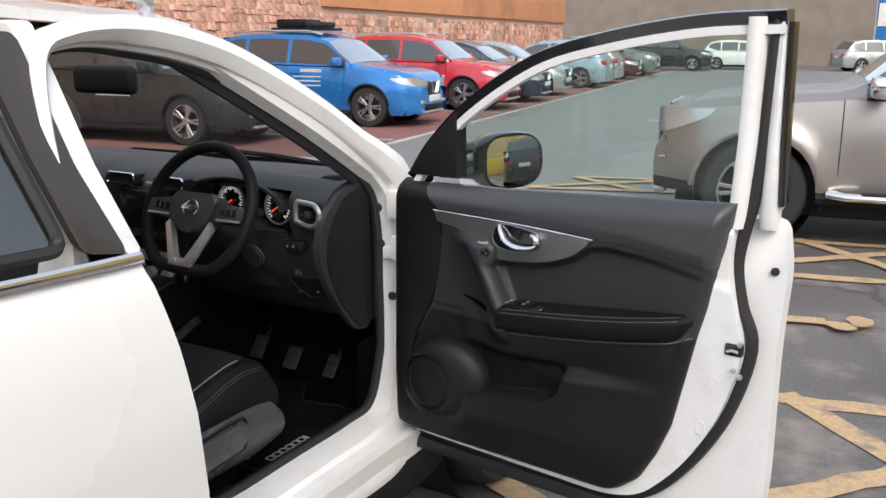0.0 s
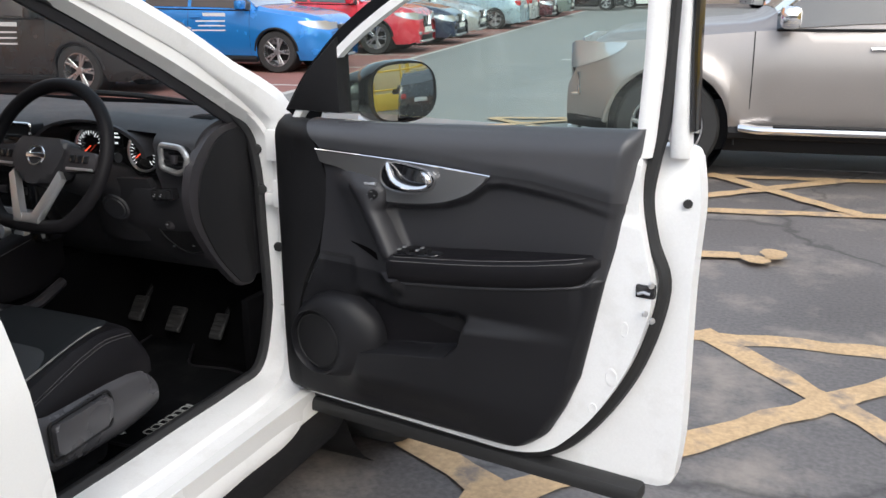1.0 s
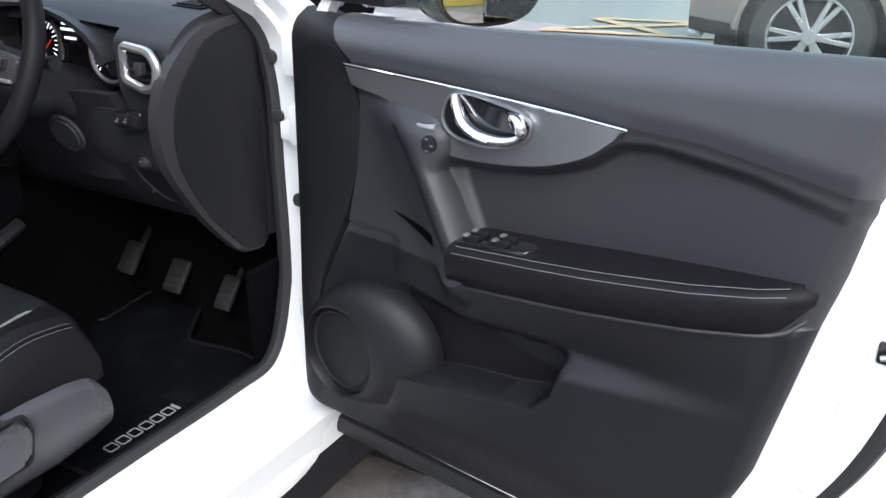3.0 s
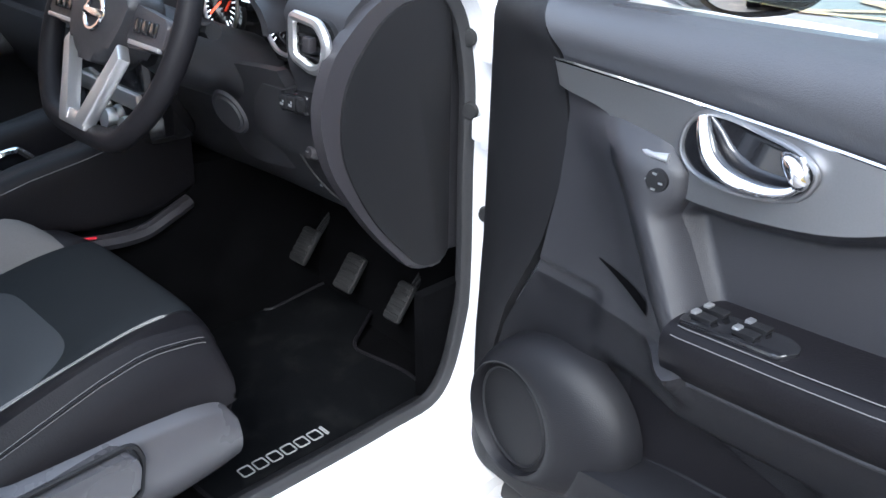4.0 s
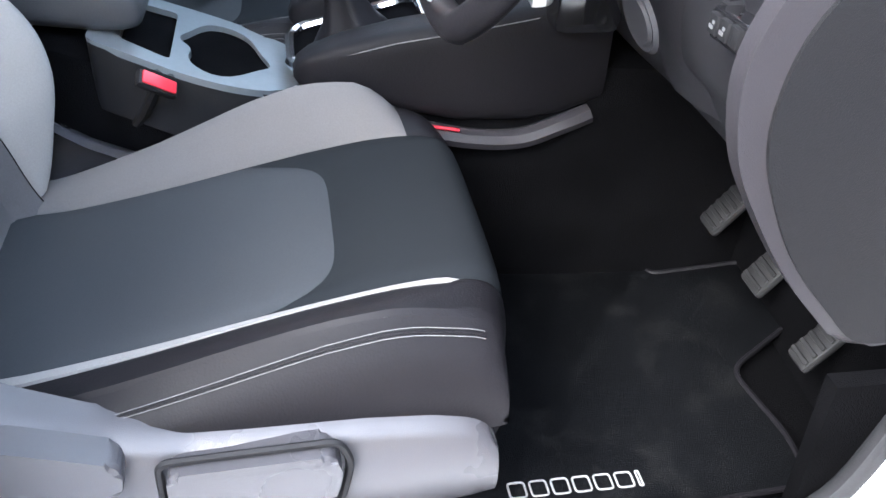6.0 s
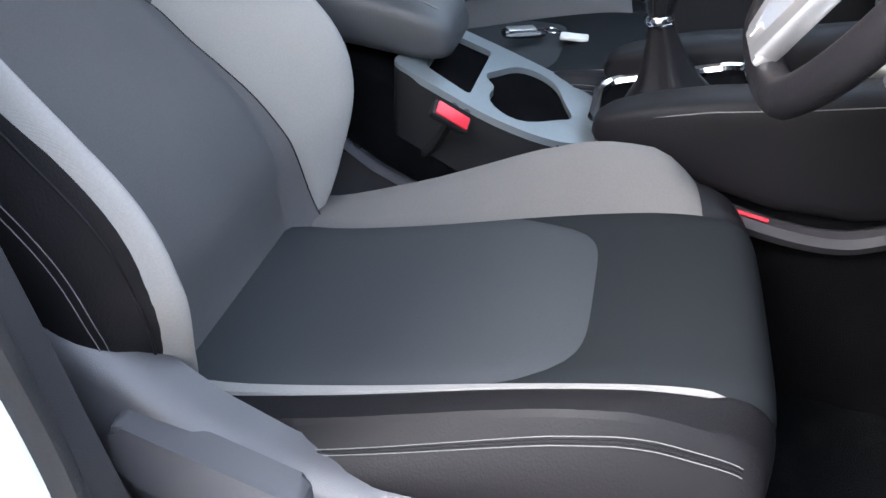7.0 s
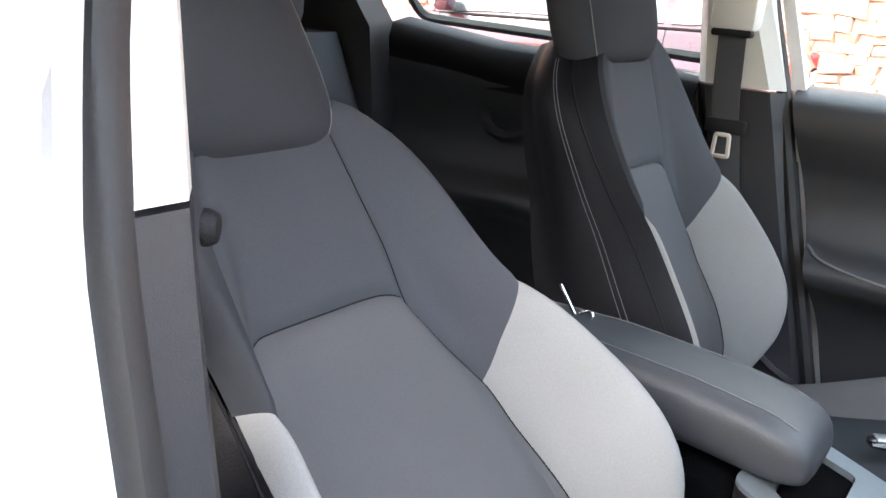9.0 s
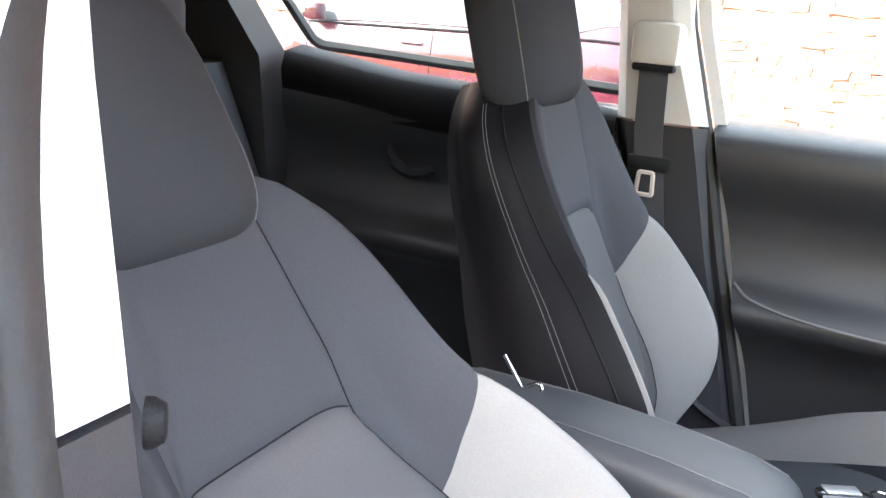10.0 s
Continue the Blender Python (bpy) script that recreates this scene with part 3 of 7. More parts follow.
def wheel_parts(parent, m, r=0.345, w=0.22, rim_r=0.235, spokes=5, twin=True, tone=None):
    """A tyre and an alloy rim; local z is the axle, outwards."""
    t = part("wheel", lathe([(rim_r, -w / 2), (r * 0.93, -w / 2), (r * 0.985, -w * 0.40), (r, -w * 0.3), (r, w * 0.3), (r * 0.985, w * 0.40), (r * 0.93, w / 2), (rim_r * 1.02, w / 2), (rim_r, w * 0.42)], n=40), TYRE, parent, "black tyre on an alloy rim", local=m)
    bm = lathe([(rim_r, -w * 0.35), (rim_r * 1.0, w * 0.44), (rim_r * 0.95, w * 0.44), (rim_r * 0.92, w * 0.2), (rim_r * 0.9, -w * 0.3), (0.06, -w * 0.3)], n=40)
    for k in range(spokes):
        for d in ((-0.14, 0.14) if twin else (0,)):
            a = 2 * math.pi * k / spokes + d
            ca, sa = math.cos(a), math.sin(a)
            box((0.03, -0.016, w * 0.28), (rim_r * 0.95, 0.016, w * 0.40), 0.006, 1, bm, Matrix(((ca, -sa, 0, 0), (sa, ca, 0, 0), (0, 0, 1, 0), (0, 0, 0, 1))))
    lathe([(0, w * 0.42), (0.045, w * 0.42), (0.055, w * 0.36), (0.055, w * 0.1)], n=20, bm=bm)
    part("rim", bm, tone or ALLOY, t, "spoked alloy rim", angle=35)
    return t


for s in (1, -1):
    for y in (ARCH_F, ARCH_R):
        wheel_parts(car, axis_to((s * 0.77, y, 0.345), (s, 0, 0)))
        part("wheel_liner", lathe([(0.40, -0.02), (0.40, -0.25), (0.1, -0.26)], axis_to((s * 0.84, y, ARCH_Z), (s, 0, 0)), 32), PLASTIC, car, "black wheel-arch liner")
part("underbody", box((-0.72, -1.6, 0.2), (0.64, 2.05, 0.28), 0.02), PLASTIC, car, "dark underbody")
part("engine_bay", box((-0.66, 1.2, 0.28), (0.66, 2.0, 0.95), 0.05), PLASTIC, car)
part("floor_pan", box((-0.66, -1.5, 0.28), (0.66, 1.35, 0.338), 0.01), CARPET, car, "black carpeted floor")
part("firewall", slab(lambda a, b: (-0.67 + 1.34 * b, 1.14 + 0.20 * a ** 2 + 0.03 * math.sin(3 * b), 0.335 + 0.75 * a), 10, 10, (0, 0.02, 0)), CARPET, car, "black carpeted firewall")
# inner sill trims
for s in (1, -1):
    part("sill_trim", loft([[(s * x, y, z) for x, z in ((0.60, 0.335), (0.605, 0.385), (0.625, 0.42), (0.652, 0.435), (0.658, 0.42), (0.655, 0.335))] for y in np.linspace(0.1, 0.98, 8)]), PLASTIC, car, "black plastic sill trim")
    part("kick_panel", slab(lambda a, b: (s * (0.605 + 0.045 * a), 1.0 + 0.28 * b - 0.05 * a * (1 - b), 0.34 + 0.30 * a), 8, 8, (s * 0.02, 0, 0)), CARPET, car, "black kick panel")

# ---- open driver's door: local x along the door, local y outwards ----
DOOR = pose(0.84, 0.965, 0, 0, 0, -7)
SHELL = [(0.0, 0.43), (0.60, 0.42), (0.69, 0.445), (0.78, 0.54), (0.86, 0.68), (0.903, 0.84), (0.875, 0.945), (0.858, 1.03), (0.862, 1.12), (0.04, 1.12), (0.02, 1.0), (0.02, 0.7)]
shell = spline(SHELL, 5, closed=True)
dput = lambda a, b, d: (a, d, b)
OUTER = rounded([(-0.03, 0.375), (0.60, 0.37), (0.955, 0.40), (0.968, 0.52), (0.965, 0.85), (0.975, 1.03), (0.958, 1.13), (0.0, 1.12), (-0.04, 0.9)], [0.03, 0.1, 0.03, 0.05, 0.1, 0.05, 0.02, 0.02, 0.1])
door = part("front_door", prism(OUTER, dput, 0.028, 0.075, 0.006), JAMB, car, "open white front door with dark trim", local=DOOR)
bm = prism([(a + 0.01 if a > 0.5 else a, b) for a, b in rounded(SHELL, [0.03, 0.05, 0.1, 0.1, 0.12, 0.08, 0.08, 0.06, 0.02, 0.02, 0.05, 0.1])], dput, -0.034, 0.03, 0.012, 3)
part("inner_shell", bm, JAMB, door, "white painted inner shell")
SEAL = spline([(0.0, 0.415), (0.35, 0.405), (0.60, 0.408), (0.705, 0.442), (0.797, 0.54), (0.879, 0.685), (0.921, 0.85), (0.892, 0.945), (0.876, 1.03), (0.886, 1.11), (0.898, 1.17), (0.909, 1.30), (0.917, 1.54)], 6)
part("seal", tube([(a, 0.004, b) for a, b in SEAL], 0.0135, 8, up=(0, 1, 0)), RUBBER, door, "black rubber door seal")
part("lower_seal", box((-0.03, -0.02, 0.362), (0.90, 0.035, 0.402), 0.012), RUBBER, door, "black rubber sill flap")

# window frame
FRAME_OUT = [(-0.02, 1.15), (0.05, 1.245), (0.17, 1.355), (0.36, 1.467), (0.55, 1.52), (0.76, 1.553), (0.935, 1.56)]
fo = spline(FRAME_OUT, 6)
rings = []
for i, (a, b) in enumerate(fo):
    t = fo[min(i + 1, len(fo) - 1)] - fo[max(0, i - 1)]
    t = t / np.linalg.norm(t)
    o = np.array((t[1], -t[0]))
    rings.append([(a + o[0] * k, d, b + o[1] * k) for k, d in ((0, 0.0), (0, 0.04), (0.03, 0.045), (0.034, 0.02), (0.034, -0.005), (0.004, -0.012))])
part("window_frame", loft(rings), PIANO, door, "black window frame")
inner = []
for i, (a, b) in enumerate(fo):
    t = fo[min(i + 1, len(fo) - 1)] - fo[max(0, i - 1)]
    t = t / np.linalg.norm(t)
    o = np.array((t[1], -t[0]))
    inner.append([(a + o[0] * k, d, b + o[1] * k) for k, d in ((0.030, -0.014), (0.030, 0.01), (0.048, 0.01), (0.048, -0.014))])
part("inner_frame", loft(inner), JAMB, door, "white painted inner window frame")
bm = loft([[(x0 + dx, d, z) for x0, d in ((0.855, -0.022), (0.862, -0.026), (0.882, -0.022), (0.890, -0.004), (0.890, 0.03), (0.862, 0.03))] for z, dx in ((1.112, -0.004), (1.14, 0.0), (1.3, 0.008), (1.545, 0.010))])
part("rear_window_post", bm, JAMB, door, "white painted window post", angle=60)
EDGE_ROWS = ((1.112, 0.908, 0.038, 0.012), (1.135, 0.910, 0.037, 0.004), (1.3, 0.914, 0.027, -0.002), (1.535, 0.922, 0.014, -0.002))
bm = loft([[(x0 + w * k, d + e, z) for k, d in ((0, 0.006), (0.16, -0.004), (0.7, -0.006), (1.0, 0.002), (1.0, 0.035), (0, 0.035))] for z, x0, w, e in EDGE_ROWS])
part("window_post_edge", bm, JAMB, door, "white painted rear edge of the window post", angle=60)
bm = loft([[(x0 + w + k, d + e, z) for k, d in ((0.001, 0.004), (0.004, -0.002), (0.010, 0.0), (0.012, 0.008), (0.012, 0.04), (0.001, 0.04))] for z, x0, w, e in ((1.165, 0.911, 0.035, 0.004),) + EDGE_ROWS[2:]])
part("post_trim", bm, PIANO, door, "gloss black edge strip of the window post", angle=60)
bm = prism([(-0.01, 1.15), (0.06, 1.24), (0.145, 1.32), (0.15, 1.15)], dput, -0.02, 0.03, 0.004)
part("mirror_sail", bm, PLASTIC, door, "black triangular mirror base")
win = part("window_pane", prism([(a, b) for a, b in fo] + [(0.9, 1.15)], dput, 0.018, 0.022), VEILED, door, "clear door window, shut")
win.visible_shadow = False
# hinges and stay
for z in (0.60, 0.93):
    part("hinge", box((-0.09, 0.0, z - 0.035), (0.02, 0.03, z + 0.035), 0.006), JAMB, door, "white painted hinge")
latch = part("latch", box((0.874, -0.0375, 0.838), (0.912, -0.020, 0.866), 0.004), PIANO, door, "black door latch")
part("latch_claw", tube([(0.880, -0.039, 0.847), (0.892, -0.0395, 0.852), (0.904, -0.038, 0.849)], 0.0035, 8), SILVER, latch, "silver latch claw")
for x, z, w, h in ((0.832, 0.655, 0.013, 0.022), (0.795, 0.575, 0.010, 0.014), (0.855, 0.765, 0.009, 0.018)):
    part("pressing", lathe([(0, 0.0005), (0.6, 0.0006), (0.85, 0.0012), (1.0, -0.0005)], axis_to((x, -0.034, z), (0, -1, 0)) @ Matrix.Diagonal((w, h, 1, 1)), 20), JAMB, door, "shallow pressed bead in white metal")
part("edge_plug", lathe([(0, 0.003), (0.008, 0.0025), (0.0095, 0)], axis_to((0.9485, 0.0245, 1.022), (0.3, -1, 0)), 14), RUBBER, door, "black rubber plug")
for z, x in ((0.872, 0.91), (0.812, 0.90), (0.80, 0.915)):
    part("screw", lathe([(0, 0.004), (0.006, 0.003), (0.007, 0)], axis_to((x, -0.05, z), (1, -0.8, 0)), 10), SILVER, door)

# door card: one moulded sheet with roll, grip panel, arm recess and bottle pocket
CARD_L = [(0.44, -0.03), (0.6, -0.062), (0.9, -0.066), (1.08, -0.06), (1.16, -0.03)]
CARD_R = [(0.437, 0.60), (0.45, 0.65), (0.49, 0.70), (0.55, 0.737), (0.62, 0.768), (0.89, 0.825), (1.17, 0.878)]
TURN_U = [(0.44, 0.03), (0.55, 0.03), (0.65, 0.03), (0.734, 0.052), (0.849, 0.11), (0.928, 0.132), (1.0, 0.14), (1.07, 0.121), (1.17, 0.06)]
ROLL_TOP = [(0.0, 1.135), (0.12, 1.134), (0.42, 1.146), (0.66, 1.158), (0.88, 1.168)]
FOLD = [(0.0, 1.08), (0.12, 1.078), (0.30, 1.072), (0.45, 1.066), (0.57, 1.058), (0.66, 1.055), (0.76, 1.04), (0.88, 1.02)]
LEDGE = [(0.20, 1.03), (0.24, 1.0), (0.29, 0.974), (0.36, 0.973), (0.45, 0.986), (0.515, 1.01), (0.555, 1.04), (0.60, 1.046), (0.72, 1.035), (0.88, 1.0)]
RIDGE = [(0.79, 0.362), (0.82, 0.356), (0.867, 0.327), (0.90, 0.311), (0.936, 0.293), (0.975, 0.272), (1.006, 0.252), (1.03, 0.225), (1.06, 0.19)]
GRIP_W = [(0.79, 0.006), (0.86, 0.009), (0.93, 0.011), (0.952, 0.014), (0.978, 0.045), (1.0, 0.06), (1.06, 0.06)]
ARM_Z = [(0.31, 0.856), (0.38, 0.863), (0.475, 0.872), (0.60, 0.886), (0.735, 0.904), (0.80, 0.912)]
ARM_W = [(0.31, 0.118), (0.36, 0.124), (0.55, 0.122), (0.68, 0.112), (0.75, 0.096), (0.79, 0.075), (0.81, 0.062)]
LIP = [(0.16, 0.60), (0.24, 0.612), (0.337, 0.63), (0.423, 0.641), (0.475, 0.652), (0.505, 0.68), (0.52, 0.72)]


def step(x, lo, hi):
    t = min(1, max(0, (x - lo) / (hi - lo)))
    return t * t * (3 - 2 * t)


def card_depth(u, z):
    k = min(1, max(0, (u + 0.07) / (interp(z, TURN_U) + 0.07)))
    w = 0.066 * math.sin(k * math.pi / 2) ** 0.8
    # roll under the glass
    fold, top = interp(u, FOLD), interp(u, ROLL_TOP)
    w += 0.013 * step(z, fold - 0.012, fold + 0.03) * step(u, 0.0, 0.1)
    q = min(1, max(0, (z - (top - 0.05)) / 0.05))
    w -= 0.055 * (1 - math.sqrt(max(0, 1 - q * q)))
    # grip panel with its ridge
    ridge, gw = interp(z, RIDGE), interp(z, GRIP_W)
    low = step(z, 0.76, 0.82)
    d = u - ridge
    if d < 0:
        w += 0.030 * math.exp(-(d / 0.075) ** 2) * low * (1 - step(z, 0.99, 1.05)) * step(u, 0.1, 0.2)
    else:
        w += 0.030 * (1 - step(d, 0, max(0.014, gw))) * low * (1 - step(z, 0.99, 1.05))
    # arm recess
    amp = 0.024 * step(d, gw, gw + 0.018) * (1 - step(z, interp(u, LEDGE) - 0.022, interp(u, LEDGE)))
    amp *= 1 - 0.75 * step(u, 0.55, 0.84)
    bot = interp(u, ARM_Z) - 0.05
    amp *= step(z, bot - 0.004, bot + 0.004)
    w -= amp
    # body under the arm pad
    if z < bot + 0.02 and u > 0.1:
        w += max(0, interp(u, ARM_W) - 0.018 - 0.066) * math.exp(-(max(0, bot - z) / 0.085) ** 2) * step(u, 0.28, 0.36) * (1 - step(z, bot, bot + 0.006))
    # seam beside the grip
    w -= 0.006 * (1 - step(z, 0.822, 0.828)) * (1 - step(u, 0.19, 0.22)) * step(z, 0.74, 0.80) * step(u, 0.08, 0.12)
    # bottle pocket
    lip = interp(u, LIP)
    w += 0.040 * step(u, 0.12, 0.24) * (1 - step(u, 0.46, 0.80)) * (1 - step(z, lip - 0.006, lip + 0.03)) * step(z, 0.45, 0.57)
    roof = interp(u, [(0.16, 0.77), (0.3, 0.745), (0.42, 0.752), (0.53, 0.76)])
    w -= 0.060 * step(z, lip - 0.001, lip + 0.007) * (1 - step(z, roof - 0.06, roof)) * step(u, 0.18, 0.24) * (1 - step(u, 0.47, 0.53)) * (0.55 + 0.45 * step(u, 0.16, 0.3))
    if u > 0.16:
        w = max(w, 0.041)
    r = interp(z, CARD_R)
    w = w * (min(1, max(0, (r - u) / 0.025)) ** 0.4 * 0.75 + 0.25)
    w *= min(1, max(0, (z - 0.437) / 0.02)) ** 0.4 * 0.6 + 0.4
    return w


def card_main(a, b):
    # rows follow the pocket lip, the arm, the ledge and the fold
    q = (0, 0.28, 0.50, 0.78, 0.86, 1)
    z = float(np.interp(b, q, (0.437, 0.63, 0.83, 1.0, 1.06, 1.15)))
    lo, hi = interp(z, TURN_U), interp(z, CARD_R)
    u = lo + (hi - lo) * a
    led = interp(u, LEDGE) if u > 0.2 else 1.03
    z = float(np.interp(b, q, (0.437, interp(u, LIP[:5]) + 0.003, interp(u, ARM_Z) - 0.05, led - 0.011, max(led + 0.008, interp(u, FOLD)), interp(u, ROLL_TOP))))
    return (u, -card_depth(u, z), z)


def card_front(a, b):
    z = 0.437 + 0.695 * b
    lo, hi = interp(z, CARD_L), interp(z, TURN_U)
    u = lo + (hi - lo) * a
    return (u, -card_depth(u, z), z)


# upper roll: paler copy of the card plastic, sky light put into its colour
ROLL = mat("lit_roll_plastic", (0.054, 0.055, 0.062), 0.42, vary=0.12, scale=6, fine=700, bump=0.25)
part("upper_roll", slab(lambda a, b: card_main(a, 0.86 + 0.14 * b), 150, 24, (0, 0.02, 0)), ROLL, door, "padded charcoal upper roll, paler as if sky-lit", angle=50)
part("door_card", slab(lambda a, b: card_main(a, 0.50 + 0.36 * b), 150, 60, (0, 0.02, 0)), SOFT, door, "charcoal soft plastic door card", angle=50)
HARD = mat("black_hard_door_plastic", (0.0105, 0.0105, 0.0125), 0.40, vary=0.15, scale=5, fine=800, bump=0.35, spec=0.25)
part("lower_card", slab(lambda a, b: card_main(a, 0.50 * b), 150, 76, (0, 0.02, 0)), HARD, door, "black hard plastic lower door card", angle=50)
part("card_front", slab(card_front, 14, 48, (0, 0.018, 0)), PLASTIC, door, "black front end of the door card", angle=60)
CARD_AT = pose(0, 0.036, 0)
TRIM = spline([(0.118, 1.072), (0.30, 1.068), (0.45, 1.062), (0.568, 1.055)], 6) + spline([(0.555, 1.042), (0.515, 1.012), (0.45, 0.988), (0.36, 0.976), (0.29, 0.978), (0.24, 1.006), (0.20, 1.034), (0.128, 1.046)], 5)
# silver trim darkened: the dark surroundings it mirrors are put into the colour
DOOR_TRIM = mat("darkened_silver_trim", (0.24, 0.24, 0.25), 0.40, metal=0.85, vary=0.06, scale=6, fine=500)
part("silver_trim", prism(TRIM, dput, -0.112, -0.085, 0.004), DOOR_TRIM, door, "brushed silver trim strip", local=CARD_AT)
part("chrome_line", tube([(a, -0.111, b) for a, b in spline([(0.118, 1.074), (0.30, 1.070), (0.45, 1.064), (0.57, 1.056)], 6)], 0.0022, 6), CHROME, door, local=CARD_AT)
# handle bezel, cup and lever
BEZ = spline([(0.300, 1.028), (0.305, 1.05), (0.322, 1.064), (0.35, 1.066), (0.385, 1.061), (0.42, 1.054), (0.44, 1.040), (0.432, 1.018), (0.405, 1.006), (0.36, 1.000), (0.325, 1.003), (0.307, 1.013)], 4, closed=True)
part("handle_bezel", tube([(a, -0.114, b) for a, b in BEZ], 0.0030, 8, closed=True, up=(0, 1, 0)), DOOR_TRIM, door, "satin handle surround", local=CARD_AT)
part("handle_cup", prism([(0.365 + (a - 0.365) * 0.97, 1.033 + (b - 1.033) * 0.97) for a, b in BEZ], dput, -0.1135, -0.09, 0.002), PIANO, door, "dark handle recess", local=CARD_AT)
part("door_lever", tube(spline([(0.322, -0.116, 1.061), (0.332, -0.124, 1.046), (0.345, -0.128, 1.030), (0.368, -0.130, 1.019), (0.40, -0.128, 1.016), (0.424, -0.124, 1.022), (0.432, -0.120, 1.036), (0.424, -0.117, 1.050)], 5), [0.0055 + 0.005 * math.sin(3.14 * min(1, k / 26)) for k in range(36)], 10, flat=0.75), CHROME, door, "curved chrome door lever", local=CARD_AT)
part("lock_knob", tube(spline([(0.410, -0.119, 1.050), (0.422, -0.124, 1.045), (0.431, -0.125, 1.036), (0.432, -0.122, 1.026)], 3), [0.004, 0.006, 0.008, 0.009, 0.0095, 0.0095, 0.009, 0.0085, 0.007, 0.004], 12), CHROME, door, "chrome lock knob", local=CARD_AT)
# grip: a firm ridge that runs down into the arm pad
rings = []
for z in np.linspace(1.036, 0.80, 40):
    rr, g = interp(z, RIDGE), max(0.012, interp(z, GRIP_W) * 0.9)
    h = 0.032 * step(z, 0.77, 0.82) * (1 - step(z, 0.995, 1.05))
    prof = [(-0.034, 0.6, -0.006), (-0.03, 0.82, 0), (-0.012, 1.0, 0.001), (0.0, 1.03, 0.001), (0.3 * g, 0.97, 0), (0.75 * g, 0.72, 0), (g, 0.55, 0), (g + 0.004, 0.25, -0.004), (g + 0.006, 0.0, -0.024)]
    rings.append([(rr + d, -(0.067 + h * k + e), z) for d, k, e in prof])
part("grip", loft(rings, closed=False), SOFT, door, "charcoal diagonal grip", angle=70)
# mirror switches on the grip
part("mirror_switch", lathe([(0, 0.006), (0.011, 0.005), (0.012, 0.002), (0.013, -0.004)], axis_to((0.288, -0.127, 0.990), (0.3, -1, 0)), 20), PLASTIC, door, "round black mirror switch", local=CARD_AT)
for a, b in ((0.280, 0.990), (0.296, 0.990), (0.288, 0.998), (0.288, 0.982)):
    part("switch_mark", box((a - 0.0025, -0.1342, b - 0.001), (a + 0.0025, -0.1330, b + 0.001)), SILVER, door, local=CARD_AT)
part("mirror_selector", tube([(0.262, -0.122, 1.011), (0.276, -0.124, 1.012), (0.292, -0.120, 1.012)], [0.004, 0.003, 0.005], 8), SILVER, door, "small silver mirror selector", local=CARD_AT)
# padded arm with stitching and switches
rings = []
for a in np.linspace(0.338, 0.808, 30):
    z, w = interp(a, ARM_Z), interp(a, ARM_W)
    h = 0.052 * min(1, (0.82 - a) / 0.05) + 0.006
    rings.append([(a, -0.03, z + 0.010), (a, -0.055 - 0.2 * (w - 0.055), z + 0.007), (a, -w + 0.014, z + 0.002), (a, -w + 0.004, z - 0.003), (a, -w, z - 0.013), (a, -w + 0.002, z - h * 0.55), (a, -w + 0.009, z - h * 0.9), (a, -w + 0.018, z - h), (a, -0.03, z - h)])
part("armrest", loft(rings), VINYL, door, "stitched black vinyl armrest", angle=60)
for k, (back, dz) in enumerate(((0.012, 0.0026), (0.0015, -0.0042))):
    part("stitching", tube([(a, -interp(a, ARM_W) + back, interp(a, ARM_Z) + dz) for a in np.linspace(0.35, 0.78, 40)], 0.0006, 5), THREAD, door, "fine grey stitching")
part("arm_piping", tube([(a, -interp(a, ARM_W) + 0.016, interp(a, ARM_Z) - 0.057 * min(1, (0.84 - a) / 0.06)) for a in np.linspace(0.345, 0.80, 30)], 0.004, 8), SOFT, door, "raised edge under the arm pad")
PANEL = rounded([(0.345, -0.108), (0.455, -0.106), (0.465, -0.085), (0.45, -0.066), (0.345, -0.066)], 0.008)
part("switch_panel", prism(PANEL, lambda a, b, d: (a, b, interp(a, ARM_Z) + d), 0.0, 0.0085, 0.002), PIANO, door, "black window switch panel")
for a, b in ((0.365, -0.094), (0.365, -0.074), (0.412, -0.094), (0.412, -0.074)):
    z = interp(a, ARM_Z) + 0.009
    sw = part("window_switch", prism(rounded([(-0.013, 0.0), (0.012, 0.0), (0.014, 0.006), (-0.010, 0.004)], 0.002), lambda p, q, d: (a + p, b + d, z + q), -0.006, 0.006, 0.001), PLASTIC, door, "black window switch")
    part("switch_tip", box((a - 0.012, b - 0.005, z + 0.003), (a - 0.005, b + 0.005, z + 0.0068), 0.001), SILVER, sw, "silver switch tip")
# dark sheets laid on the card as shade of the pocket and pull slot
def shade_sheet(u0, u1, lo, hi, n=24):
    def f(a, b):
        u = u0 + (u1 - u0) * a
        z = lo(u) + (hi(u) - lo(u)) * b
        return (u, -card_depth(u, z) - 0.0015, z)
    return grid(f, n, n)


part("pocket_shade", shade_sheet(0.25, 0.485, lambda u: interp(u, LIP) + 0.006, lambda u: 0.705 - 0.02 * math.cos(12 * u)), VINYL, door, "dark sheet as shade inside the bottle pocket")
part("slot_shade", shade_sheet(0.206, 0.292, lambda u: 0.866 - 0.34 * (u - 0.205), lambda u: 0.868 - 0.10 * (u - 0.205) - 0.25 * max(0, u - 0.275), 12), CARPET, door, "dark sheet as shade of the pull slot")
